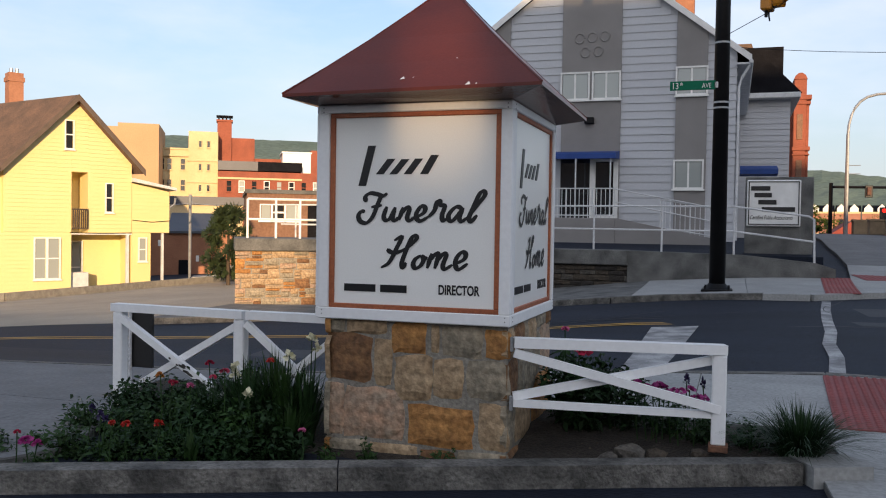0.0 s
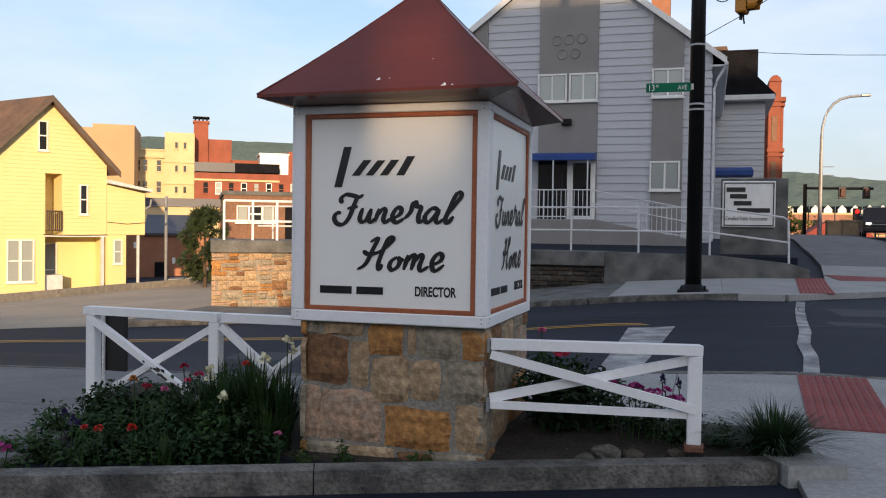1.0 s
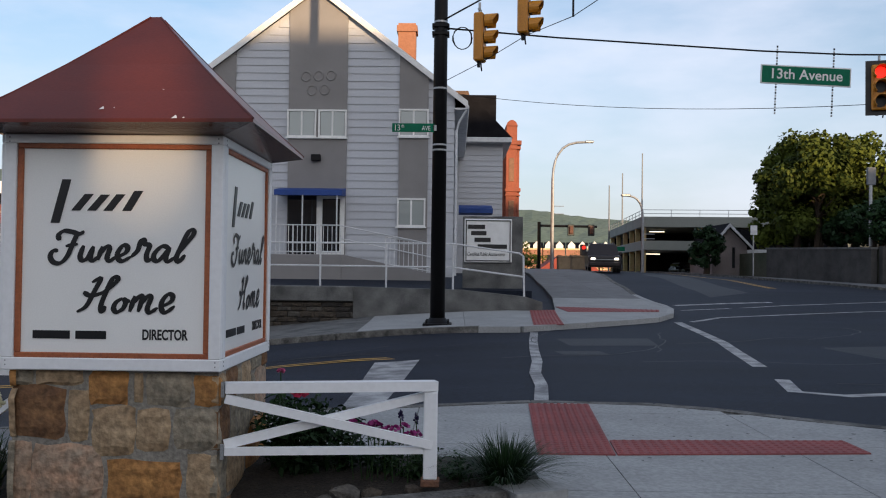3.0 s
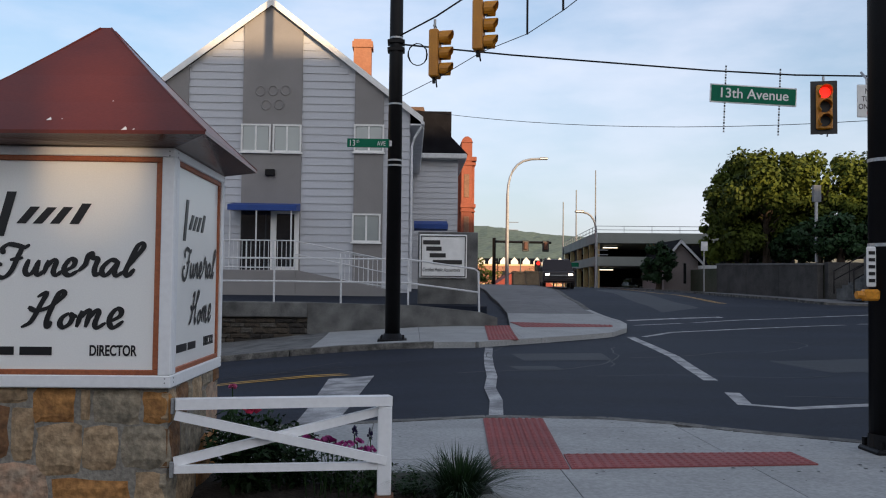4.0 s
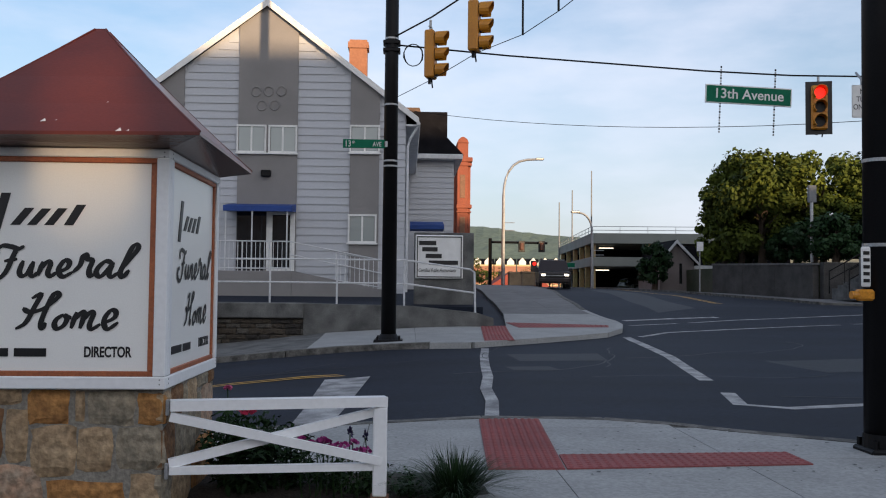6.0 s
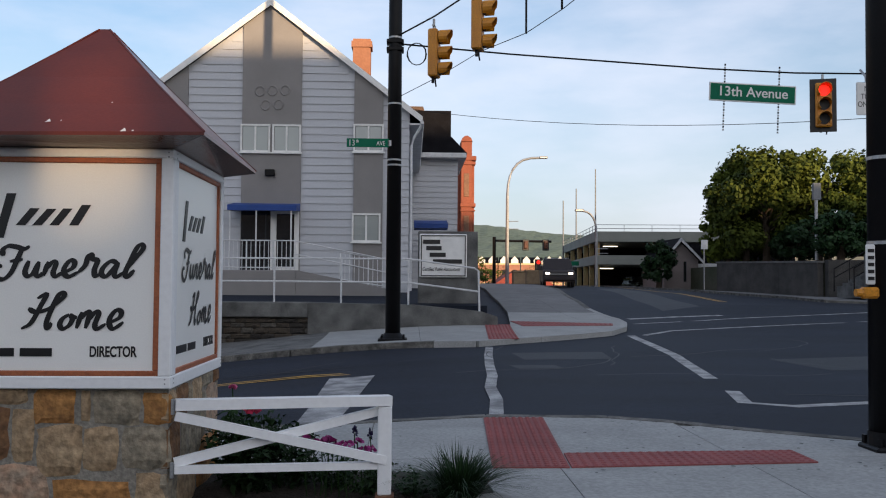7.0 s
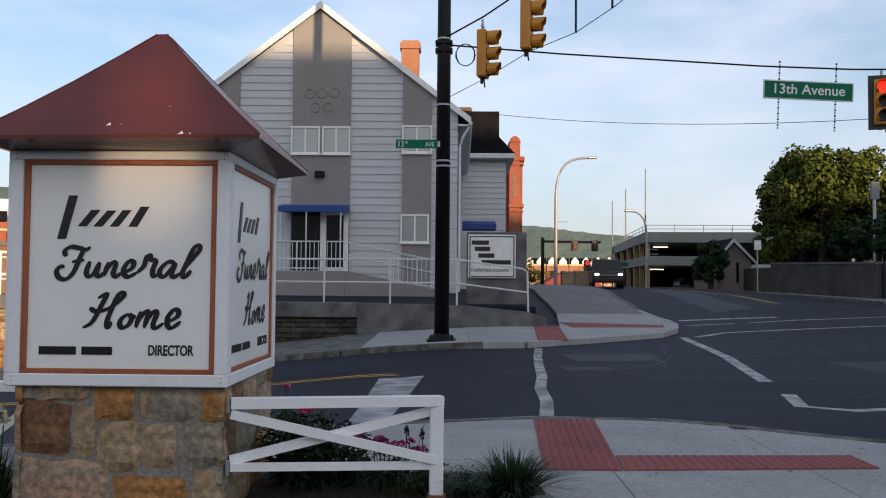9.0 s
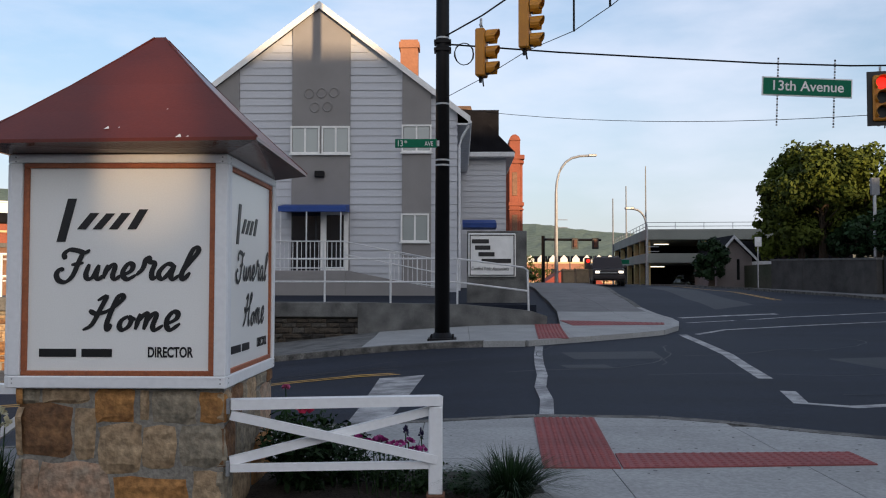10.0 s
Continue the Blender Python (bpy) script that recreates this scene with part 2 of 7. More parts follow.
def tube(bm, pts, r, seg=8, r_end=None):
    """A round bar through points, tapering from r to r_end."""
    pts = [Vector(p) for p in pts]
    rings, n = [], len(pts)
    for i, p in enumerate(pts):
        d = (pts[min(i + 1, n - 1)] - pts[max(i - 1, 0)]).normalized()
        u = d.orthogonal().normalized() if abs(d.z) > 0.95 else d.cross(Vector((0, 0, 1))).normalized()
        if abs(d.z) > 0.95:
            u = Vector((1, 0, 0)) - d * d.x
            u.normalize()
        w = d.cross(u)
        rr = r + ((r_end if r_end is not None else r) - r) * i / max(n - 1, 1)
        rings.append([bm.verts.new(p + (u * math.cos(k * 2 * math.pi / seg) + w * math.sin(k * 2 * math.pi / seg)) * rr) for k in range(seg)])
    for a, b in zip(rings, rings[1:]):
        for k in range(seg):
            bm.faces.new((a[k], a[(k + 1) % seg], b[(k + 1) % seg], b[k]))
    bm.faces.new(list(reversed(rings[0])))
    bm.faces.new(rings[-1])
    return bm

def beam(bm, p, q, w, h):
    """A square-edged board from p to q, w across and h high."""
    p, q = Vector(p), Vector(q)
    d = (q - p).normalized()
    u = d.cross(Vector((0, 0, 1)))
    u = u.normalized() if u.length > 0.01 else Vector((1, 0, 0))
    v = u.cross(d).normalized()
    vs = [[bm.verts.new(c + u * (sx * w / 2) + v * (sz * h / 2)) for sx, sz in ((-1, -1), (1, -1), (1, 1), (-1, 1))] for c in (p, q)]
    fs = [bm.faces.new(vs[0]), bm.faces.new(list(reversed(vs[1])))]
    for k in range(4):
        fs.append(bm.faces.new((vs[0][k], vs[1][k], vs[1][(k + 1) % 4], vs[0][(k + 1) % 4])))
    bmesh.ops.recalc_face_normals(bm, faces=fs)
    return bm

def arc(cx, cz, r, a0, a1, n=10):
    return [(cx + r * math.cos(radians(a0 + (a1 - a0) * i / n)), cz + r * math.sin(radians(a0 + (a1 - a0) * i / n))) for i in range(n + 1)]

def lettering(name, text, size, at, turn, mat, parent, squeeze=1.0, shear=0.0, align='LEFT', depth=0.004, bold=0.0):
    cu = bpy.data.curves.new(name, 'FONT')
    cu.body, cu.size, cu.shear, cu.align_x, cu.extrude, cu.offset = text, size, shear, align, depth, bold
    tmp = new(name, cu)
    bpy.context.view_layer.update()
    me = bpy.data.meshes.new_from_object(tmp.evaluated_get(bpy.context.evaluated_depsgraph_get()))
    bpy.data.objects.remove(tmp)
    me.materials.clear()
    me.materials.append(mat)
    ob = new(name, me)
    ob.parent = parent
    ob.matrix_basis = pose(*at, 90, 0, turn) @ Matrix.Diagonal((squeeze, 1, 1, 1))
    return ob

def curve_at(knots, v):
    for (a, p), (b, q) in zip(knots, knots[1:]):
        if v <= b:
            s = min(max((v - a) / (b - a), 0), 1)
            return p + (q - p) * (s * s * (3 - 2 * s) * 0.5 + s * 0.5)
    return knots[-1][1]

RISE = ((-5, 0), (4, 0.0), (10, 0.05), (16, 0.14), (22, 0.32), (30, 0.75), (38, 1.12), (50, 1.33), (62, 1.36), (75, 1.2), (110, -1), (200, -8), (900, -20))
FALL = ((-300, -9), (-60, -3.2), (-30, -2.0), (-22, -1.32), (-10, -0.62), (-4, -0.46), (0, -0.13), (2.5, 0), (300, 0))

def land(x, y):
    """Height of the ground: the avenue climbs away, the cross street drops to the side."""
    w = min(max((x + 14) / 14, 0), 1)
    r = curve_at(RISE, y)
    side = -0.38 * min(max((x - 13) / 9, 0), 1) * min(max((y - 27) / 9, 0), 1) * (1 - min(max((y - 58) / 14, 0), 1))
    return side + (r * w if y < 75 else r + (1 - w) * 0) + curve_at(FALL, x) * min(max(y / 6, 0), 1)

def sheet(outline, lift, cell=2.0, skirt=0.0):
    """A flat outline cut into cells and laid over the ground, lifted, with a skirt at its rim."""
    bm = bmesh.new()
    bm.faces.new([bm.verts.new((x, y, 0)) for x, y in outline])
    xs, ys = [p[0] for p in outline], [p[1] for p in outline]
    for lo, hi, k in ((min(xs), max(xs), 0), (min(ys), max(ys), 1)):
        n = int((hi - lo) / cell)
        for i in range(1, n + 1):
            c = lo + (hi - lo) * i / (n + 1)
            no = Vector((1, 0, 0)) if k == 0 else Vector((0, 1, 0))
            bmesh.ops.bisect_plane(bm, geom=bm.verts[:] + bm.edges[:] + bm.faces[:], plane_co=no * c, plane_no=no)
    bmesh.ops.recalc_face_normals(bm, faces=bm.faces[:])
    if bm.faces and sum(f.normal.z for f in bm.faces) < 0:
        bmesh.ops.reverse_faces(bm, faces=bm.faces[:])
    if skirt:
        rim = [e for e in bm.edges if len(e.link_faces) == 1]
        r = bmesh.ops.extrude_edge_only(bm, edges=rim)
        low = {g for g in r["geom"] if isinstance(g, bmesh.types.BMVert)}
        for v in bm.verts:
            v.co.z = land(v.co.x, v.co.y) + lift - (skirt if v in low else 0)
        bmesh.ops.recalc_face_normals(bm, faces=bm.faces[:])
    else:
        for v in bm.verts:
            v.co.z = land(v.co.x, v.co.y) + lift
    return bm

def ribbon(pts, width, lift, skirt=0.0, step=0.8):
    """A band of that width along a line on the ground; with a skirt it is a kerb."""
    line = []
    for a, b in zip(pts, pts[1:]):
        n = max(1, int(math.dist(a, b) / step))
        line += [(a[0] + (b[0] - a[0]) * i / n, a[1] + (b[1] - a[1]) * i / n) for i in range(n)]
    line.append(pts[-1])
    bm = bmesh.new()
    rows = []
    for i, p in enumerate(line):
        a, b = line[max(i - 1, 0)], line[min(i + 1, len(line) - 1)]
        d = Vector((b[0] - a[0], b[1] - a[1])).normalized()
        u = Vector((-d.y, d.x)) * width / 2
        row = []
        for s in (1, -1):
            x, y = p[0] + u.x * s, p[1] + u.y * s
            z = land(x, y) + lift
            row.append(bm.verts.new((x, y, z)))
            if skirt:
                row.append(bm.verts.new((x, y, z - skirt)))
        rows.append(row)
    fs = []
    for a, b in zip(rows, rows[1:]):
        if skirt:
            fs += [bm.faces.new((a[0], b[0], b[2], a[2])), bm.faces.new((a[1], b[1], b[0], a[0])), bm.faces.new((a[2], b[2], b[3], a[3]))]
        else:
            fs.append(bm.faces.new((a[0], a[1], b[1], b[0])))
    if skirt:
        fs += [bm.faces.new((rows[0][0], rows[0][2], rows[0][3], rows[0][1])), bm.faces.new((rows[-1][0], rows[-1][1], rows[-1][3], rows[-1][2]))]
        bmesh.ops.recalc_face_normals(bm, faces=fs)
    elif sum(f.normal.z for f in fs if not f.normal_update()) < 0:
        bmesh.ops.reverse_faces(bm, faces=fs)
    return bm

def clip(poly, x0, y0, x1, y1):
    """The part of an outline inside a rectangle."""
    for k, lim, keep in ((0, x0, 1), (0, x1, -1), (1, y0, 1), (1, y1, -1)):
        res = []
        for a, b in zip(poly, poly[1:] + poly[:1]):
            ia, ib = (a[k] - lim) * keep >= 0, (b[k] - lim) * keep >= 0
            if ia:
                res.append(a)
            if ia != ib:
                s = (lim - a[k]) / (b[k] - a[k])
                res.append((a[0] + (b[0] - a[0]) * s, a[1] + (b[1] - a[1]) * s))
        poly = res
        if len(poly) < 3:
            return []
    return poly

def stone_mesh(w, h, d, rng, cuts=2):
    """One rough stone: an uneven block with chipped corners, its face bulging towards -y."""
    bm = bmesh.new()
    k = min(w, h)
    xs, zs = [0, 0.22, 0.55, 0.82, 1], [0, 0.2, 0.55, 0.8, 1]
    g = []
    for j, zf in enumerate(zs):
        row = []
        for i, xf in enumerate(xs):
            edge = i in (0, 4) or j in (0, 4)
            corner = i in (0, 4) and j in (0, 4)
            x = xf * w + rng.uniform(-0.05, 0.05) * k
            z = zf * h + rng.uniform(-0.05, 0.05) * k
            if corner:
                x += (0.035 if i == 0 else -0.035) * k
                z += (0.035 if j == 0 else -0.035) * k
            y = -d * (0.25 if edge else rng.uniform(0.7, 1.0))
            row.append(bm.verts.new((x, y, z)))
        g.append(row)
    for j in range(4):
        for i in range(4):
            bm.faces.new((g[j][i], g[j][i + 1], g[j + 1][i + 1], g[j + 1][i]))
    rim = [e for e in bm.edges if len(e.link_faces) == 1]
    r = bmesh.ops.extrude_edge_only(bm, edges=rim)
    for v in r["geom"]:
        if isinstance(v, bmesh.types.BMVert):
            v.co.y = 0.03
    bmesh.ops.recalc_face_normals(bm, faces=bm.faces[:])
    return bm

# ---- ground, streets and pavements ----
def grid_sheet(xs, ys, lift):
    bm = bmesh.new()
    vs = [[bm.verts.new((x, y, land(x, y) + lift)) for x in xs] for y in ys]
    for j in range(len(ys) - 1):
        for i in range(len(xs) - 1):
            bm.faces.new((vs[j][i], vs[j][i + 1], vs[j + 1][i + 1], vs[j + 1][i]))
    return bm

def steps(*spans):
    res = []
    for a, b, s in spans:
        n = max(1, int((b - a) / s))
        res += [a + (b - a) * i / n for i in range(n)]
    return res + [spans[-1][1]]

ground = part("ground", grid_sheet(steps((-1500, -60, 240), (-60, 60, 3), (60, 1500, 240)), steps((-300, -40, 65), (-40, 120, 3), (120, 1500, 230)), -0.22), GROUND)
tagged(ground, "rough ground of soil and thin grass under the town", "ground", kind="structure")
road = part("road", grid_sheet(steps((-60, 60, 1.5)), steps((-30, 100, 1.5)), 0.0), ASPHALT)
tagged(road, "dark grey patched asphalt of the street crossing", "road", kind="structure")
# warm sunlight is painted into this surface by its pale tan
side_road = part("side_road", sheet([(-60, 7.6), (-26, 8.6), (-13.2, 9.5), (-10.2, 10.2), (-10.6, 14), (-14, 44), (-20, 44), (-22, 33), (-22.9, 27.4), (-23.3, 19.4), (-27, 10.5), (-60, 9.5)], 0.006, 2.0), ASPHALT_SUN)
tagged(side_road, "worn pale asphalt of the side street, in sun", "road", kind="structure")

PAVE_NEAR = [(-30, -13), (-6, -2.5), (-2.8, -1.05), (-2.65, -0.7), (-3.3, 0.85), (-3.3, 1.2), (1.95, 1.2), (1.99, 0.6), (1.80, 0.36), (1.95, -3.0), (9.5, -3.0), (8.7, -0.3), (7.2, 1.6), (5.64, 2.93), (4.61, 3.6), (4.15, 4.0), (3.5, 4.32), (2.2, 4.44), (-0.5, 4.25), (-7, 3.3), (-30, 2.2)]
PAVE_FAR = [(-10.2, 9.9), (-7, 11.6), (-2.7, 14.2), (-1.2, 14.0), (1.0, 14.2), (2.8, 13.9), (4.35, 15.2), (5.5, 16.25), (6.47, 17.2), (7.14, 18.5), (7.5, 19.9), (7.65, 21.4), (7.6, 25.5), (8.2, 33.6), (8.75, 40), (9.5, 55), (10.2, 74),
            (5.5, 74), (5.2, 45), (4.6, 24), (4.1, 18.8), (-4, 18.6), (-5, 13.6), (-10.4, 13.6)]
PAVE_RIGHT = [(20.6, 34.8), (24.5, 34.5), (23.4, 60), (19, 74), (16.2, 74), (17.4, 56), (18.6, 45)]

def pavement(name, label, outline, lift, cell, skew):
    base = part(name, sheet(outline, lift - 0.012, 2.5, 0.2), CONCRETE_OLD)
    tagged(base, label, "pavement", kind="structure")
    xs, ys = [p[0] for p in outline], [p[1] for p in outline]
    y = min(ys) - skew
    rng = random.Random(3)
    while y < max(ys):
        x = min(xs)
        while x < max(xs):
            p = clip(outline, x, y, x + cell, y + cell)
            area = 0.5 * abs(sum(a[0] * b[1] - b[0] * a[1] for a, b in zip(p, p[1:] + p[:1]))) if p else 0
            if area > 0.15 * cell:
                cx, cy = sum(a[0] for a in p) / len(p), sum(a[1] for a in p) / len(p)
                q = []
                for a in p:
                    d = math.hypot(a[0] - cx, a[1] - cy) or 1
                    k = 1 - 0.006 / d
                    q.append((cx + (a[0] - cx) * k, cy + (a[1] - cy) * k))
                try:
                    part("slab", sheet(q, lift + rng.uniform(-0.001, 0.001), 1.2, 0.05), CONCRETE_MID if cy > 23 or (cx < -1.6 and cy < 5) else (CONCRETE if cx > -1.6 else CONCRETE_OLD), base)
                except ValueError:
                    pass
            x += cell
        y += cell
    return base

# ---- kerbs and road paint ----
def kerb(label, pts, width, lift, skirt, piece, mat=KERB):
    base = thing("kerb", label, "kerb", kind="structure")
    line = [Vector(p) for p in pts]
    todo, run = [line[0]], 0.0
    for a, b in zip(line, line[1:]):
        n = max(1, round((b - a).length / piece))
        for i in range(n):
            s, e = a + (b - a) * (i / n), a + (b - a) * ((i + 1) / n)
            d = (e - s).normalized() * 0.004
            part("kerb_stone", ribbon([tuple(s + d), tuple(e - d)], width, lift, skirt), mat, base)
    return base

kerb("weathered concrete kerb along the flower bed", [(-6.0, -2.98), (-0.79, -0.71), (1.67, 0.36)], 0.16, 0.13, 0.22, 2.7)
kerb("pale concrete kerb at the near street corner", [(8.7, -0.3), (7.2, 1.6), (5.64, 2.93), (4.61, 3.6), (4.15, 4.0), (3.5, 4.32), (2.2, 4.44), (-0.5, 4.25), (-7, 3.3), (-30, 2.2)], 0.16, 0.056, 0.2, 2.4)
kerb("stained concrete kerb of the far corner", [(-10.2, 9.9), (-7, 11.6), (-2.7, 14.2), (-1.2, 14.0), (1.0, 14.2), (1.9, 14.06)], 0.18, 0.13, 0.3, 2.4)
kerb("pale concrete kerb round the far corner island", [(1.9, 14.06), (2.8, 13.9), (4.35, 15.2), (5.5, 16.25), (6.47, 17.2), (7.14, 18.5), (7.5, 19.9), (7.65, 21.4), (7.6, 25.5)], 0.18, 0.125, 0.3, 2.4, CONCRETE)
kerb("stained concrete kerb along the avenue", [(7.6, 25.5), (8.2, 33.6), (8.75, 40), (9.5, 55)], 0.18, 0.13, 0.3, 2.4)
kerb("concrete kerb on the far side of the avenue", [(20.6, 34.8), (18.6, 45), (17.4, 56), (16.2, 74)], 0.18, 0.13, 0.3, 3.0)
kerb("low tan concrete kerb beside the yellow house", [(-27, 10.5), (-23.3, 19.4), (-23, 23), (-22.9, 27.4), (-22, 33), (-20, 44)], 0.35, 0.30, 0.5, 3.0, MORTAR)

def paint(name, label, pts, width, mat, lift=0.005):
    return tagged(part(name, ribbon(pts, width, lift), mat), label, "road marking", kind="structure")

for dy in (-0.11, 0.11):
    paint("centre_line", "double yellow centre line of the cross street", [(-40, 4.4 + dy), (-14, 6.6 + dy), (-6.2, 8.5 + dy), (-1.5, 9.55 + dy), (0.8, 9.85 + dy)], 0.11, LINE_YELLOW)
    paint("centre_line", "double yellow centre line of the avenue", [(14.6 + dy, 31.5), (14.6 + dy, 45), (14.4 + dy, 62)], 0.12, LINE_YELLOW)
paint("crosswalk_line", "worn wavy white crosswalk line", [(2.33, 4.6), (2.47, 6.0), (2.50, 7.2), (2.66, 8.6), (2.76, 10.2), (2.90, 12.0), (3.08, 13.8)], 0.165, LINE_WHITE)
paint("crosswalk_line", "broken white crosswalk line across the avenue", [(7.02, 17.2), (6.62, 12.2), (5.99, 8.25)], 0.22, LINE_WHITE)
paint("crosswalk_line", "broken white crosswalk line across the avenue", [(5.80, 6.85), (5.55, 5.75), (6.06, 5.45), (7.2, 5.78), (12, 6.3)], 0.2, LINE_WHITE)
tagged(part("stop_bar", sheet([(0.12, 4.62), (0.56, 4.62), (0.80, 9.3), (0.08, 9.1)], 0.016, 0.7), LINE_WHITE), "wide worn white stop bar on the asphalt", "road marking", kind="structure")
paint("crosswalk_line", "thin white line at the far crossing", [(8.4, 23.0), (10.2, 23.9), (12.0, 24.55)], 0.28, LINE_WHITE)
paint("crosswalk_line", "thin white line at the far crossing", [(7.4, 17.3), (8.5, 18.65), (10.5, 19.7), (16.0, 22.5), (22, 25.5)], 0.16, LINE_WHITE)

paint("crosswalk_line", "thin white line at the far crossing", [(8.05, 20.9), (12.1, 23.5), (15.5, 24.9), (22, 27.5)], 0.14, LINE_WHITE)

def tactile(name, label, outline, n_rows, base_lift, direction):
    """Red warning pad with ribs of raised domes."""
    pad = thing(name, label, "tactile paving", kind="structure")
    part("pad", sheet(outline, base_lift, 1.0, 0.02), TACTILE, pad)
    a, b, c, d = [Vector(p) for p in outline]
    bm = bmesh.new()
    ribs = n_rows
    for i in range(ribs):
        s = (i + 0.5) / ribs
        p, q = (a + (b - a) * s, d + (c - d) * s) if direction else (a + (d - a) * s, b + (c - b) * s)
        n = max(2, int((q - p).length / 0.075))
        for k in range(n):
            o = p + (q - p) * ((k + 0.5) / n)
            z = land(o.x, o.y) + base_lift
            lo = [bm.verts.new((o.x + 0.026 * math.cos(t), o.y + 0.026 * math.sin(t), z)) for t in (0, 1.05, 2.1, 3.14, 4.19, 5.24)]
            hi = [bm.verts.new((o.x + 0.014 * math.cos(t), o.y + 0.014 * math.sin(t), z + 0.008)) for t in (0, 1.05, 2.1, 3.14, 4.19, 5.24)]
            bm.faces.new(hi)
            for t in range(6):
                bm.faces.new((lo[t], lo[(t + 1) % 6], hi[(t + 1) % 6], hi[t]))
    tagged(part("domes", bm, TACTILE, pad), kind="stuff")
    return pad

# ---- the sign on its stone base ----
def framed_board(parent, width, z0, z1):
    """White edged panel in the plane y = 0 from x = 0 to width, facing -y."""
    f = 0.072
    for nm, r in (("frame_rail", (0, -0.035, z0, width, 0.03, z0 + f)), ("frame_rail", (0, -0.035, z1 - f + 0.02, width, 0.03, z1)),
                  ("frame_stile", (0, -0.035, z0 + f, f, 0.03, z1 - f + 0.02)), ("frame_stile", (width - f, -0.035, z0 + f, width, 0.03, z1 - f + 0.02))):
        part(nm, boxes(r, bevel=0.006), WORN_WHITE, parent)
    o, i = f, f + 0.034
    t0, t1 = z0 + f, z1 - f + 0.02
    for r in ((o, -0.022, t0, width - o, 0.0, t0 + 0.03), (o, -0.022, t1 - 0.03, width - o, 0.0, t1), (o, -0.022, t0 + 0.03, i, 0.0, t1 - 0.03), (width - i, -0.022, t0 + 0.03, width - o, 0.0, t1 - 0.03)):
        part("trim", boxes(r, bevel=0.004), TRIM_ORANGE, parent, "orange-brown wooden trim")
    part("panel", boxes((o, -0.008, t0, width - o, 0.02, t1)), BOARD_WHITE, parent, "glossy white sign panel")
    return i, t0 + 0.03, width - i, t1 - 0.03

SX0, SX1, SD, ZB, ZT = -1.265, -0.018, 1.30, 0.865, 2.235
sign = thing("pylon_sign", "white four-sided sign with black script under a red-brown pyramid roof", "sign")
def face(at, turn):
    ob = new("sign_face")
    ob.parent = sign
    ob.matrix_basis = pose(*at, 0, 0, turn)
    return ob

front, side = face((SX0, 0, 0), 0), face((SX1, 0, 0), 90)
back, side_left = face((SX1, SD, 0), 180), face((SX0, SD, 0), 270)
W, D = SX1 - SX0 + 0.033, SD
for f, w in ((front, W), (side, D), (back, W), (side_left, D)):
    framed_board(f, w, ZB, ZT)

EAVES = ((-1.415, -0.26, 2.262), (0.235, -0.26, 2.28), (0.205, 1.52, 2.288), (-1.415, 1.52, 2.27))
CROWN = Vector((-0.605, 0.6, 3.125))
def pyramid():
    """Four sheet-metal slopes, a touch hollow, with a folded rim and a small blunt cap."""
    bm = bmesh.new()
    corners = [Vector(e) for e in EAVES]
    rim = [bm.verts.new(c) for c in corners]
    lip = [bm.verts.new(c + Vector((0, 0, 0.02))) for c in corners]
    rows = [rim, lip]
    for k, sag in ((0.25, -0.012), (0.5, -0.016), (0.75, -0.010), (0.965, 0.0)):
        rows.append([bm.verts.new(c.lerp(CROWN, k) + Vector((0, 0, 0.02 * (1 - k) + sag))) for c in corners])
    for a, b in zip(rows, rows[1:]):
        for i in range(4):
            bm.faces.new((a[i], a[(i + 1) % 4], b[(i + 1) % 4], b[i]))
    bm.faces.new(rows[-1])
    return bm

part("roof", pyramid(), ROOF_METAL, sign, "red-brown painted sheet-metal pyramid roof")
ex0, ex1, ey0, ey1, ez = EAVES[0][0], EAVES[1][0], EAVES[0][1], EAVES[2][1], 2.265
bm = bmesh.new()
outer = [bm.verts.new((x, y, z + 0.002)) for x, y, z in EAVES]
inner = [bm.verts.new(p) for p in ((SX0 - 0.02, -0.02, ez - 0.03), (SX1 + 0.02, -0.02, ez - 0.03), (SX1 + 0.02, SD + 0.02, ez - 0.03), (SX0 - 0.02, SD + 0.02, ez - 0.03))]
for i in range(4):
    bm.faces.new((outer[i], inner[i], inner[(i + 1) % 4], outer[(i + 1) % 4]))
part("soffit", bm, SOFFIT, sign, "glossy brown soffit")
part("core", boxes((SX0 + 0.05, 0.05, ZB + 0.01, SX1 - 0.05, SD - 0.05, ZT + 0.02)), WHITE_PAINT, sign)
for q in EAVES:
    bm = bmesh.new()
    e = Vector(q) + Vector((0, 0, 0.02))
    tube(bm, [e] + [e.lerp(CROWN, k) + Vector((0, 0, g)) for k, g in ((0.25, -0.017), (0.5, -0.022), (0.75, -0.014), (0.96, -0.001))], 0.008, 5)
    part("ridge_seam", bm, ROOF_METAL, sign)

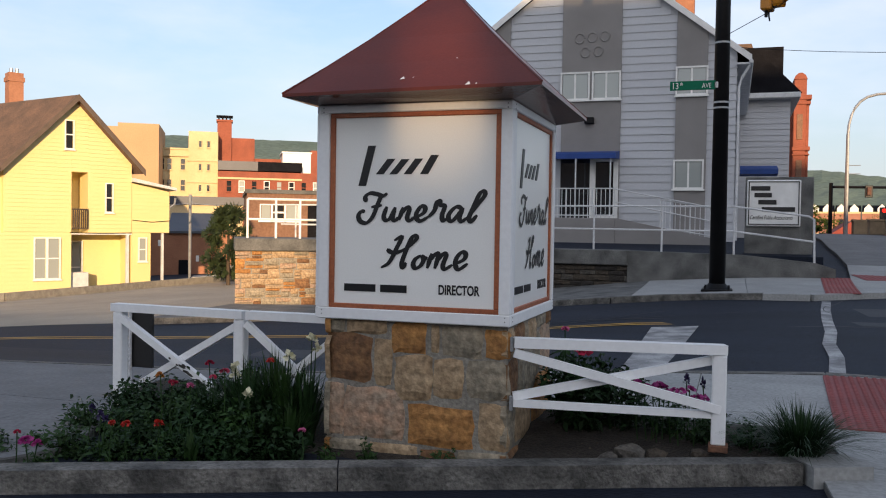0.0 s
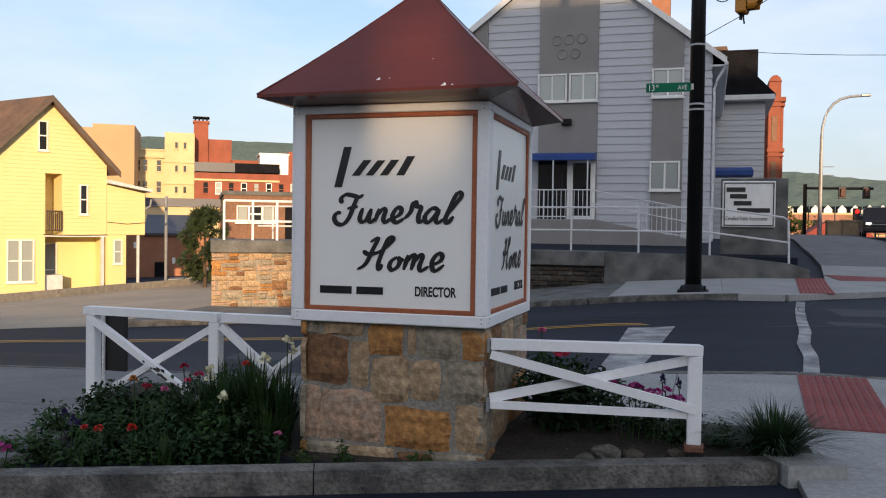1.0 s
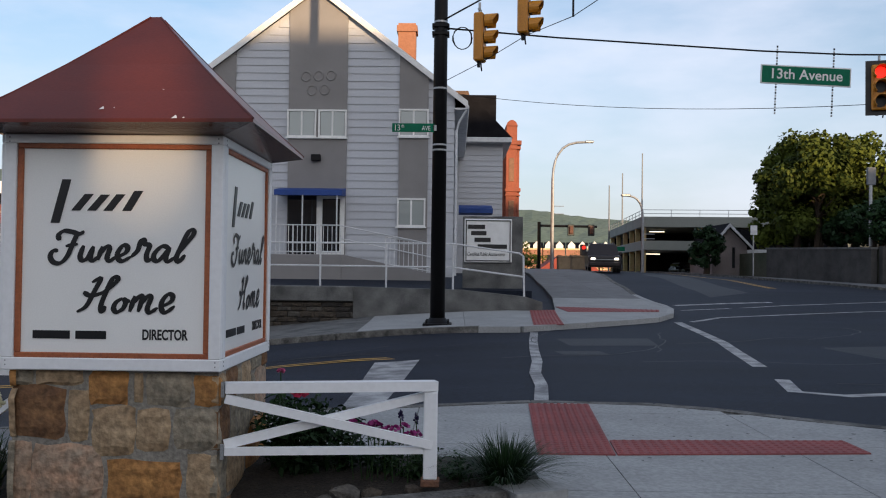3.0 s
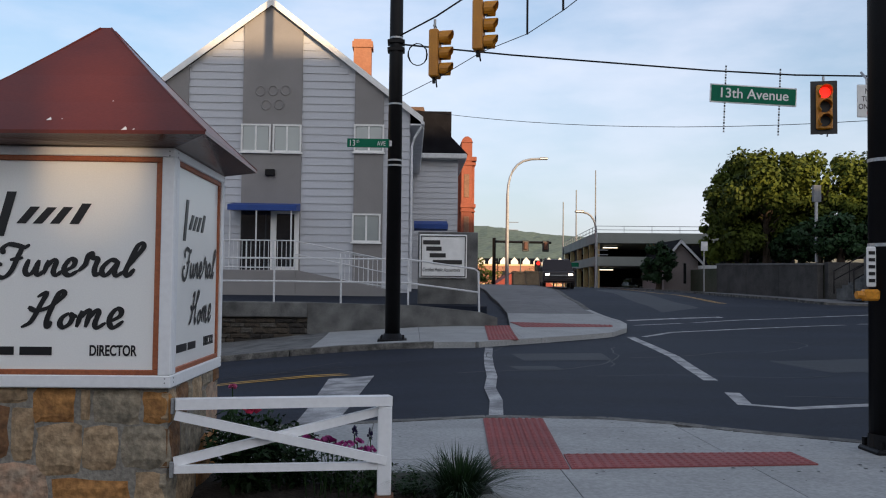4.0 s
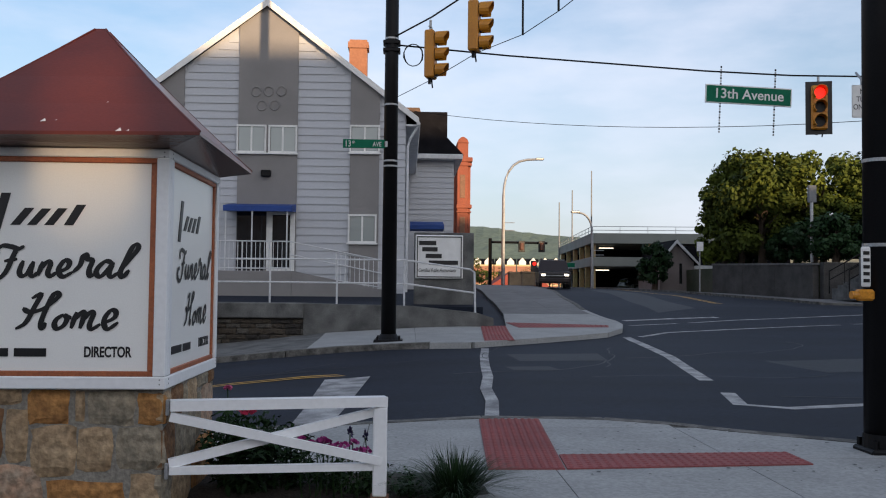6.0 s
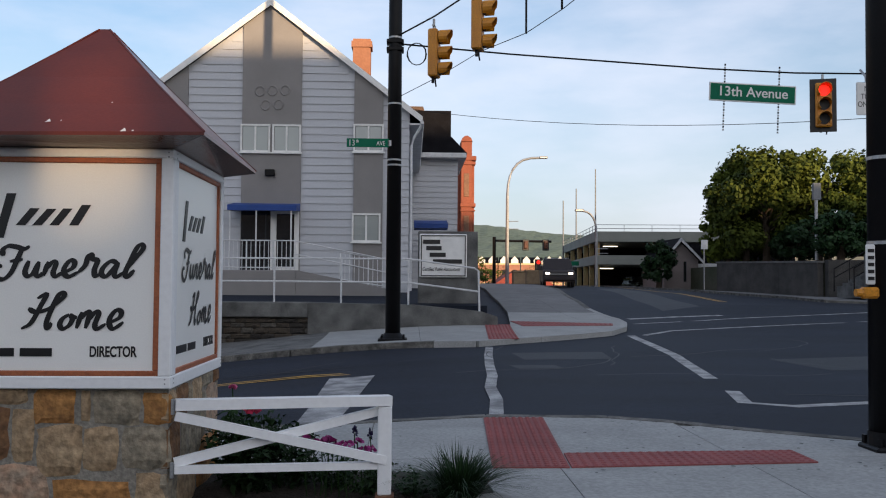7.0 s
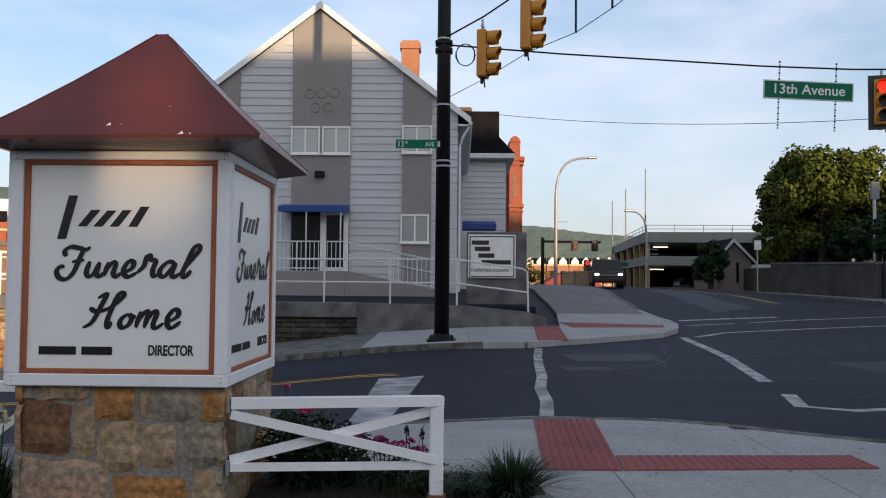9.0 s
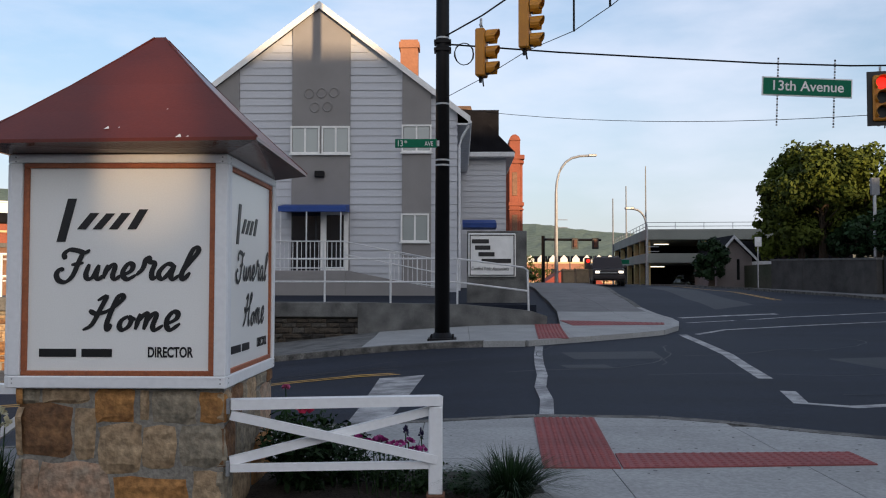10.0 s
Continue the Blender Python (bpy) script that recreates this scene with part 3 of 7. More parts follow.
# stone base
base = new("stone_base"); base.parent = sign
BX0, BX1, BY1 = SX0 + 0.04, SX1 + 0.015, SD - 0.03
part("mortar_core", boxes((BX0 + 0.01, 0.026, -0.1, BX1 - 0.006, BY1 - 0.012, ZB - 0.004)), MORTAR, base, "grey mortar")
FRONT_STONES = (  # left, right, top, bottom (shares of the face), kind of stone
    (0.0, 0.10, 0.0, 0.10, 2), (0.12, 0.34, 0.0, 0.095, 1), (0.38, 0.56, 0.01, 0.22, 0), (0.59, 0.63, 0.02, 0.2, 1), (0.65, 0.86, 0.02, 0.22, 2), (0.88, 1.0, 0.03, 0.22, 0),
    (0.0, 0.26, 0.11, 0.43, 3), (0.28, 0.37, 0.13, 0.45, 1), (0.39, 0.60, 0.24, 0.54, 1), (0.61, 0.76, 0.24, 0.5, 1), (0.79, 1.0, 0.24, 0.50, 2),
    (0.0, 0.10, 0.46, 0.82, 4), (0.11, 0.44, 0.47, 0.83, 4), (0.47, 0.82, 0.57, 0.84, 0), (0.85, 1.0, 0.53, 0.83, 1),
    (0.0, 0.24, 0.85, 1.0, 2), (0.26, 0.52, 0.86, 1.0, 1), (0.54, 0.72, 0.87, 1.0, 3), (0.74, 1.0, 0.86, 1.0, 2))
rng = random.Random(11)
for side_i, (m, w) in enumerate(((pose(BX0, 0.03, -0.06), BX1 - BX0), (pose(BX1 - 0.01, 0.012, -0.06, 0, 0, 90), BY1), (pose(BX1, BY1, -0.06, 0, 0, 180), BX1 - BX0), (pose(BX0 + 0.012, BY1, -0.06, 0, 0, 270), BY1))):
    h = ZB + 0.055
    for a, b, t, u, kd in FRONT_STONES:
        if side_i:
            a, b, kd = 1 - b, 1 - a, (kd + side_i) % 5
        st = part("stone", stone_mesh((b - a) * w + 0.006, (u - t) * h + 0.006, 0.026, rng), STONES[kd], base, smooth=False)
        st.matrix_basis = m @ pose(a * w + 0.001, 0, (1 - u) * h + 0.001)

# ---- white fences with crossed braces ----
def fence(name, label, p, q, ends, z0, z1, half=False, rail_over=0.0, low=0.25, pw=0.05, drop=0.0, low_drop=0.0):
    f = thing(name, label, "fence")
    p, q = Vector((*p, 0)), Vector((*q, 0))
    d = (q - p).normalized()
    up = Vector((0, 0, 1))
    bm = bmesh.new(); beam(bm, p + up * (z1 - 0.045) - d * rail_over, q + up * (z1 - 0.045 - drop) + d * 0.035, 0.09, 0.06)
    part("top_rail", bm, WORN_WHITE, f)
    if not half:
        bm = bmesh.new(); beam(bm, p + up * (z0 + 0.215), q + up * (z0 + 0.215 - low_drop), 0.045, 0.044)
        part("bottom_rail", bm, WORN_WHITE, f)
    a, b = z1 - 0.105, z0 + low
    fr = d.cross(up) * 0.024
    for (s, e, k) in ((a, b - low_drop, 1), (b, a - drop, -1)):
        bm = bmesh.new(); beam(bm, p + up * s + fr * k, q + up * e + fr * k, 0.045, 0.052)
        part("brace", bm, WORN_WHITE, f)
    for o, zb in ends:
        o = Vector((*o, 0))
        part("post", boxes((o.x - pw, o.y - pw, zb, o.x + pw, o.y + pw, z1 - 0.078 - drop), bevel=0.008), WORN_WHITE, f)
    return f

right_fence = fence("fence", "white painted wooden fence with crossed braces and a rusty post foot", (0.03, 0.03), (1.222, 0.40), [((1.222, 0.40), 0.17)], 0.185, 0.815, pw=0.043, drop=0.022, low_drop=0.05)
part("post_foot", boxes((1.165, 0.34, 0.13, 1.28, 0.46, 0.172), bevel=0.006), material("rust", (0.23, 0.10, 0.05), (0.12, 0.06, 0.04), 0.8, 20, 80, 0.4), right_fence, "rusted steel post foot")
for z in (0.76, 0.40):
    part("bracket", boxes((0.012, 0.0, z - 0.045, 0.032, 0.02, z + 0.045), bevel=0.003), METAL_GREY, right_fence, "small steel bracket")
left_fence = fence("fence", "white painted wooden fence with peeling crossed braces", (-3.22, 0.50), (-2.11, 0.43), [((-3.22, 0.50), 0.05), ((-2.11, 0.43), 0.05)], 0.0, 0.85, half=True, rail_over=0.06, low=0.12, pw=0.042)
fence("fence", "white painted wooden fence joining the sign's stone base", (-2.05, 0.43), (-1.27, 0.45), [], 0.0, 0.85, half=True, low=0.12)

# ---- the church-like office house ----
HX, HY, HZ = -3.51, 25.0, 11.05   # apex and facade
XL, XR, SLOPE = -8.35, 1.28, 0.765
house = thing("office_house", "white clapboard gabled office house with grey stucco strips", "house")
def rake(x):
    return HZ - SLOPE * abs(x - HX) - 0.02
def gable(x0, x1, y0, y1, z0, inset=0.0):
    pts = [(x0, z0), (x1, z0), (x1, rake(x1) - inset)] + ([(HX, rake(HX) - inset)] if x0 < HX < x1 else []) + [(x0, rake(x0) - inset)]
    return prism(bmesh.new(), pts, y0, y1)
DEPTH = 17.0
part("wall", gable(XL, XR, HY + 0.06, HY + DEPTH, 0.4, 0.0), SIDING, house, "white siding wall")
STRIPS = [(-7.45, -6.3), (-4.45, -2.43), (-0.62, 0.38)]
for a, b in STRIPS:
    part("stucco_strip", gable(a, b, HY - 0.03, HY + 0.058, 1.0, 0.02), STUCCO, house, "grey stucco strip")
def clapboards(x0, x1, z0, z1, h, place, limit=None):
    mesh = None
    z, i = z0, 0
    while z < z1:
        bx0, bx1 = x0, x1
        if limit:
            top = z + h
            while bx0 < bx1 and limit(bx0) < top: bx0 += 0.03
            while bx1 > bx0 and limit(bx1) < top: bx1 -= 0.03
        if bx1 - bx0 > 0.1:
            if mesh is None or abs(bx1 - bx0 - mesh[1]) > 0.001:
                bm = bmesh.new()
                vs = [bm.verts.new(p) for p in ((0, 0, h + 0.01), (0, -0.03, 0), (0, 0.0, 0), (bx1 - bx0, 0, h + 0.01), (bx1 - bx0, -0.03, 0), (bx1 - bx0, 0.0, 0))]
                for f in ((0, 1, 4, 3), (1, 2, 5, 4), (0, 2, 1), (3, 4, 5)):
                    bm.faces.new([vs[k] for k in f])
                bmesh.ops.recalc_face_normals(bm, faces=bm.faces[:])
                first = part("board", bm, SIDING, house)
                mesh = (first.data, bx1 - bx0)
                ob = first
            else:
                ob = new("board", mesh[0]); ob.parent = house
            ob.matrix_basis = place(bx0, z)
        z += h
for a, b in ((XL, -7.45), (-6.3, -4.45), (-2.43, -0.62), (0.38, XR)):
    clapboards(a, b, 1.0, 11.0, 0.265, lambda x, z: pose(x, HY + 0.06, z), lambda x: rake(x) - 0.01)
clapboards(HY + 0.1, HY + 13, 1.0, rake(XR) - 0.2, 0.265, lambda x, z: pose(XR, x, z, 0, 0, 90))
def window(parent, x0, x1, z0, z1, y, sashes=2, pane=GLASS_PALE, frame_mat=WHITE_PAINT, t=0.06, split=False):
    w = new("window"); w.parent = parent
    part("window_frame", boxes((x0, y - 0.05, z0, x1, y + 0.02, z0 + t), (x0, y - 0.05, z1 - t, x1, y + 0.02, z1), (x0, y - 0.05, z0 + t, x0 + t, y + 0.02, z1 - t), (x1 - t, y - 0.05, z0 + t, x1, y + 0.02, z1 - t)), frame_mat, w)
    part("window_sill", boxes((x0 - 0.04, y - 0.09, z0 - 0.05, x1 + 0.04, y + 0.0, z0)), frame_mat, w)
    n = sashes
    for i in range(n):
        a, b = x0 + t + (x1 - x0 - 2 * t) * i / n, x0 + t + (x1 - x0 - 2 * t) * (i + 1) / n
        part("pane", boxes((a + 0.02, y - 0.012, z0 + t, b - 0.02, y + 0.008, z1 - t)), pane, w)
        if i:
            part("mullion", boxes((a - 0.03, y - 0.04, z0 + t, a + 0.03, y + 0.015, z1 - t)), frame_mat, w)
        if split:
            zm = (z0 + z1) / 2
            part("meeting_rail", boxes((a + 0.01, y - 0.03, zm - 0.025, b - 0.01, y + 0.012, zm + 0.025)), frame_mat, w)
    return w
window(house, -4.49, -3.48, 5.92, 6.88, HY - 0.035)
window(house, -3.41, -2.43, 5.92, 6.88, HY - 0.035)
window(house, -0.64, 0.40, 5.97, 6.93, HY - 0.035)
window(house, -0.66, 0.32, 2.87, 3.85, HY - 0.035)
# entrance
door = new("door"); door.parent = house
part("door_recess", boxes((-4.43, HY - 0.036, 1.88, -2.52, HY - 0.031, 3.92)), GLASS_DARK, door, "dark glazing")
part("door_frame", boxes((-3.42, HY - 0.1, 1.88, -3.22, HY - 0.037, 3.92), (-2.62, HY - 0.1, 1.88, -2.46, HY - 0.037, 3.92), (-3.22, HY - 0.1, 3.8, -2.62, HY - 0.037, 3.92), (-3.22, HY - 0.1, 1.88, -2.62, HY - 0.037, 2.0), bevel=0.01), WHITE_PAINT, door, "white door frame")
part("door_leaf", boxes((-3.2, HY - 0.07, 2.02, -2.64, HY - 0.04, 3.78)), GLASS_DARK, door, "dark glass door leaf")
awn = new("awning"); awn.parent = house
part("canopy", prism(bmesh.new(), [(HY - 0.04, 4.16), (HY - 1.05, 4.02), (HY - 1.05, 3.84), (HY - 0.04, 3.90)], -4.7, -2.43, "x"), BLUE_CANVAS, awn, "blue canvas canopy")
for x in (-3.75, -2.6, -4.62):
    bm = bmesh.new(); tube(bm, [(x, HY - 1.0, 1.8), (x, HY - 1.0, 3.86)], 0.025, 6)
    part("awning_post", bm, RAIL_WHITE, awn)
part("wall_light", boxes((-3.63, HY - 0.2, 5.1, -3.3, HY - 0.032, 5.32), bevel=0.02), METAL_BLACK, house, "dark wall lamp box")
# raised letters stand in as plain shapes
for i, (x, z) in enumerate(((-3.86, 8.03), (-3.43, 8.05), (-3.0, 8.07), (-3.66, 7.55), (-3.22, 7.57))):
    bm = bmesh.new()
    tube(bm, [(x + 0.16 * math.cos(k * 0.524), HY - 0.03, z + 0.17 * math.sin(k * 0.524)) for k in range(12 if i in (0, 3) else 13)], 0.035, 5)
    part("emblem_shape", bm, STUCCO, house, "raised grey plain ring")
# roof with white rakes
for s in (-1, 1):
    x_e = HX + s * 5.25
    z_e = HZ - SLOPE * 5.25
    bm = bmesh.new()
    prism(bm, [(HX, HZ + 0.02), (x_e, z_e + 0.02), (x_e, z_e + 0.16), (HX, HZ + 0.18)], HY - 0.12, HY + DEPTH + 0.4)
    part("roof", bm, SHINGLE_DARK, house, "dark shingle roof slope")
    bm = bmesh.new()
    prism(bm, [(HX, HZ - 0.06), (x_e, z_e - 0.06), (x_e, z_e + 0.17), (HX, HZ + 0.19)], HY - 0.17, HY - 0.12)
    part("rake_board", bm, WHITE_PAINT, house, "white rake board")
    part("soffit", prism(bmesh.new(), [(x_e, z_e - 0.12), (x_e, z_e - 0.06), (x_e - s * 0.45, z_e - 0.06), (x_e - s * 0.45, z_e - 0.12)], HY - 0.12, HY + DEPTH), RAIL_WHITE, house)
bm = bmesh.new(); tube(bm, [(1.72, HY - 0.3, 6.98), (1.72, HY + 12, 6.98)], 0.07, 6)
tube(bm, [(1.70, HY - 0.1, 6.9), (1.45, HY + 0.0, 6.5), (1.36, HY + 0.05, 6.2), (1.36, HY + 0.05, 1.2)], 0.045, 6)
part("gutter", bm, RAIL_WHITE, house, "white gutter and downpipe")
def chimney(parent, x, y, z0, z1, w, mat):
    part("chimney", boxes((x - w, y - w, z0, x + w, y + w, z1 - 0.35), (x - w - 0.06, y - w - 0.06, z1 - 0.35, x + w + 0.06, y + w + 0.06, z1 - 0.1), (x - w, y - w, z1 - 0.1, x + w, y + w, z1)), mat, parent, "brick chimney")
chimney(house, -0.72, 31.0, 8.0, 11.5, 0.36, BRICK_ORANGE)
# rear cross wing
wing = new("rear_wing"); wing.parent = house
part("wall", boxes((1.2, 38.0, 0.9, 3.65, 44.0, 7.7)), SIDING, wing, "white siding wall")
for i in range(25):
    z = 1.2 + i * 0.265
    part("board", prism(bmesh.new(), [(37.99, z), (37.955, z), (37.99, z + 0.265)], 1.4, 3.65, "x"), SIDING, wing)
part("eave", boxes((1.2, 37.4, 7.6, 4.05, 44.5, 7.85), bevel=0.03), RAIL_WHITE, wing, "white eaves and gutter")
part("roof", prism(bmesh.new(), [(1.0, 7.85), (4.1, 7.85), (2.4, 9.6), (1.0, 9.6)], 37.6, 44.5), SHINGLE_DARK, wing, "dark shingle roof")
part("dormer", boxes((1.5, 37.9, 8.0, 3.3, 40.5, 10.0)), SHINGLE_DARK, wing, "dark shingled dormer")
part("turret_cap", prism(bmesh.new(), [(0.9, 9.6), (2.3, 9.6), (1.95, 10.75), (1.15, 10.75)], 40.6, 42.2), SHINGLE_BROWN, wing, "tan turret cap")
part("side_awning", prism(bmesh.new(), [(35.0, 4.35), (33.4, 4.1), (33.4, 3.9), (35.0, 3.9)], 1.5, 3.0, "x"), BLUE_CANVAS, wing, "small blue canvas awning")

# ---- raised yard, ramp and retaining wall ----
yard = part("yard", prism(bmesh.new(), [(19.25, 0.0), (44, 0.0), (44, 1.25), (25, 1.15), (19.25, 0.86)], -12, 3.5, "x"), ASPHALT)
tagged(yard, "dark asphalt forecourt behind the retaining wall", "yard", kind="structure")
porch = thing("porch", "grey rendered porch and ramp wall at the entrance", "porch")
part("porch_block", boxes((-9, HY - 1.9, 0.8, -2.3, HY - 0.03, 1.86), bevel=0.02), STUCCO, porch)
part("ramp", prism(bmesh.new(), [(-2.3, 0.8), (1.0, 0.8), (1.0, 1.2), (-2.3, 1.86)], HY - 1.9, HY - 1.0), STUCCO, porch)
wall = thing("retaining_wall", "stained concrete and dark stone retaining wall below the forecourt", "wall", kind="structure")
part("wall_concrete", prism(bmesh.new(), [(-1.4, -0.6), (3.75, -0.2), (3.75, 0.57), (3.3, 0.71), (1.5, 0.88), (-1.4, 0.93)], 18.75, 19.25), CONCRETE_OLD, wall)
part("wall_cap", boxes((-12, 18.68, 0.53, -1.4, 19.28, 0.94), bevel=0.02), CONCRETE_OLD, wall, "concrete cap")
part("wall_stone_core", boxes((-12, 18.82, -1.2, -1.4, 19.25, 0.53)), DARK_STONES[0], wall)
rng = random.Random(17)
z = -0.6
while z < 0.45:
    h = min(rng.uniform(0.1, 0.2), 0.5 - z)
    x = -5.6
    while x < -1.45:
        w = min(rng.uniform(0.2, 0.6), -1.3 - x)
        st = part("stone", stone_mesh(w - 0.015, h - 0.012, 0.07, rng), DARK_STONES[rng.choice((0, 0, 1, 1, 2))], wall)
        st.matrix_basis = pose(x, 18.83, z)
        x += w
    z += h
def rail_run(name, label, pts, zs, posts, base, r=0.028, kind="", mat=RAIL_WHITE):
    f = thing(name, label, "railing")
    for dz in zs:
        bm = bmesh.new(); tube(bm, [(x, y, z + dz) for x, y, z in pts], r, 6)
        part("rail", bm, mat, f)
    for x, y, z0, z1 in posts:
        bm = bmesh.new(); tube(bm, [(x, y, z0), (x, y, z1)], r, 6)
        part("post", bm, mat, f)
    return f
rail_run("handrail", "white painted pipe railing on the retaining wall", [(-12, 19.0, 2.1), (-2.0, 19.0, 2.13), (1.3, 19.0, 2.14), (3.12, 19.0, 1.9), (3.24, 19.0, 1.82), (3.27, 19.0, 0.62)], (0,),
         [(x, 19.0, 0.7, 2.12) for x in (-11.5, -8.6, -5.6, -2.35, -0.53)] + [(1.31, 19.0, 0.6, 2.14)], None)
rail_run("handrail", "white painted lower pipe rail on the retaining wall", [(-12, 19.0, 1.5), (-2.0, 19.0, 1.5), (1.3, 19.0, 1.49), (3.27, 19.0, 1.25)], (0,), [], None)
porch_rail = thing("porch_railing", "white baluster railing before the entrance door", "railing")
for x0, x1, za, zb in ((-4.75, -2.35, 1.86, 1.86), (-0.9, 0.75, 1.5, 1.25)):
    y = HY - 1.8
    for dz in (0.08, 0.95):
        bm = bmesh.new(); tube(bm, [(x0, y, za + dz), (x1, y, zb + dz)], 0.022, 6)
        part("rail", bm, RAIL_WHITE, porch_rail)
    n = int((x1 - x0) / 0.14)
    for i in range(n + 1):
        x, z = x0 + (x1 - x0) * i / n, za + (zb - za) * i / n
        bm = bmesh.new(); tube(bm, [(x, y, z), (x, y, z + 0.95)], 0.012 if i % 6 else 0.025, 5)
        part("baluster", bm, RAIL_WHITE, porch_rail)
rail_run("handrail", "white sloping ramp handrail beside the house", [(-2.35, HY - 1.85, 2.8), (1.0, HY - 1.85, 2.15)], (0, -0.42), [(1.0, HY - 1.85, 1.15, 2.15), (-0.6, HY - 1.85, 1.4, 2.45)], None, 0.022)
# company board on its pier
pier = thing("company_sign", "white company sign board on a grey concrete pier", "sign")
part("pier", boxes((1.58, 20.05, 0.4, 3.3, 20.5, 2.97), bevel=0.02), CONCRETE_OLD, pier, "grey concrete pier")
part("board", boxes((1.62, 19.96, 1.64, 2.98, 20.05, 2.89), bevel=0.02), WHITE_PAINT, pier, "white sign board")
for r in ((1.66, 19.945, 1.68, 2.94, 19.957, 1.705), (1.66, 19.945, 2.825, 2.94, 19.957, 2.85), (1.66, 19.945, 1.705, 1.685, 19.957, 2.825), (2.915, 19.945, 1.705, 2.94, 19.957, 2.825)):
    part("border", boxes(r), BLACK_LETTER, pier)
for x0, x1, z in ((1.72, 2.21, 2.6), (1.81, 2.25, 2.42), (1.91, 2.37, 2.23), (2.0, 2.84, 2.04)):
    part("text_bar", boxes((x0, 19.945, z, x1, 19.957, z + 0.12)), BLACK_LETTER, pier)
lettering("lettering", "Certified Public Accountants", 0.15, (1.70, 19.952, 1.83), 0, BLACK_LETTER, pier, 0.62, 0.3, depth=0.002)

# ---- poles and signals ----
def signal_pole(label, x, y, z0, h, r, foot=1.9):
    p = thing("signal_pole", label, "pole", (x, y, z0))
    bm = bmesh.new(); tube(bm, [(0, 0, 0), (0, 0, h)], r, 20, r * 0.78)
    part("shaft", bm, METAL_BLACK, p, smooth=True)
    bm = bmesh.new(); tube(bm, [(0, 0, 0), (0, 0, 0.05), (0, 0, 0.1), (0, 0, 0.15)], r * foot * 0.92, 20, r * 1.05)
    part("base_collar", bm, METAL_BLACK, p)
    part("base_plate", boxes((-r * foot, -r * foot, -0.12, r * foot, r * foot, 0.03), bevel=0.02), METAL_BLACK, p)
    for a in range(4):
        bm = bmesh.new(); c, s = math.cos(a * 1.571 + 0.785) * r * foot * 1.05, math.sin(a * 1.571 + 0.785) * r * foot * 1.05
        tube(bm, [(c, s, -0.05), (c, s, 0.1)], 0.025, 6)
        part("bolt", bm, METAL_BLACK, p)
    return p
far_pole = signal_pole("tall black steel signal pole on the far corner", 0.97, 15.15, land(0.97, 15.15) + 0.13, 14.0, 0.175)
near_pole = signal_pole("tall black steel signal pole on the near corner", 5.56, 2.5, 0.06, 9.0, 0.15, 1.2)
# unseen blocks added behind the camera, sized to shade the crossing
shade = thing("rear_building", "tall plain brick building across the lot behind", "building", kind="structure")
for x0, x1, top in ((24.5, 40, 22.6), (40, 62, 24.3), (62, 160, 23.4)):
    part("tall_block", boxes((x0, -51, -0.5, x1, -50, top)), BRICK_BROWN, shade)
part("low_block", boxes((-60, -51, -0.5, 21.6, -50, 10.1)), BRICK_BROWN, shade)
part("low_block", boxes((21.6, -51, -0.5, 24.5, -50, 10.65)), BRICK_BROWN, shade)
# two slim added blocks whose narrow gap lets soft sun onto the sign
for x0, x1 in ((21.6, 22.78), (22.99, 24.5)):
    part("stair_tower", boxes((x0, -50.14, 10.65, x1, -50.0, 13.4)), BRICK_BROWN, shade)

# ---- span wires, signals and overhead signs ----
def wire(label, pts, r, sag=0.0):
    w = thing("overhead_wire", label, "wire")
    line = []
    for a, b in zip(pts, pts[1:]):
        a, b = Vector(a), Vector(b)
        for i in range(13):
            s = i / 12
            p = a.lerp(b, s)
            p.z -= sag * 4 * s * (1 - s)
            if not line or (p - line[-1]).length > 0.01:
                line.append(p)
    bm = bmesh.new(); tube(bm, line, r, 5)
    part("cable", bm, METAL_BLACK, w)
    return w
wire("black span wire carrying the overhead street sign", [(0.97, 15.15, 7.05), (3.77, 16, 7.07), (6.55, 16, 6.91), (8.66, 16, 6.79), (10.8, 16, 6.72), (12.63, 16, 6.73), (20, 16, 7.5)], 0.022)
wire("black span wire rising from the corner pole", [(0.97, 15.15, 7.2), (1.86, 14.12, 7.4), (2.74, 13.0, 7.68), (3.46, 10.8, 8.05), (3.88, 9.4, 8.25), (5.5, 2.55, 8.9)], 0.02)
wire("thin steel tether wire above the crossing", [(0.97, 15.15, 5.75), (1.92, 14.0, 6.0), (2.71, 12.2, 6.1), (3.46, 10.8, 6.09), (3.9, 9.4, 6.11), (5.5, 2.6, 6.2)], 0.008)
wire("thin utility cable running along the avenue", [(1.2, 25, 7.5), (12.6, 16, 5.62), (20, 13, 6.6)], 0.009, 0.35)
def loop_coil(x, y, z):
    c = thing("cable_coil", "loose coil of black cable on the pole", "cable")
    bm = bmesh.new()
    tube(bm, [(x + 0.22 * math.cos(i * 0.42) * (1 + 0.06 * math.sin(i)), y, z + 0.26 * math.sin(i * 0.42)) for i in range(32)], 0.012, 5)
    part("cable", bm, METAL_BLACK, c)
loop_coil(1.47, 15.1, 6.8)
for z in (5.45, 7.0, 4.02, 4.14):
    bm = bmesh.new(); tube(bm, [(0, 0, z - 0.02), (0, 0, z + 0.02)], 0.179 - z * 0.0028, 16)
    part("strap", bm, METAL_GREY, far_pole, "bright steel strap")
for z in (6.9, 6.72):
    part("clamp", boxes((-0.2, -0.17, z - 0.04, 0.2, 0.17, z + 0.04), bevel=0.01), METAL_BLACK, far_pole, "black cable clamp")

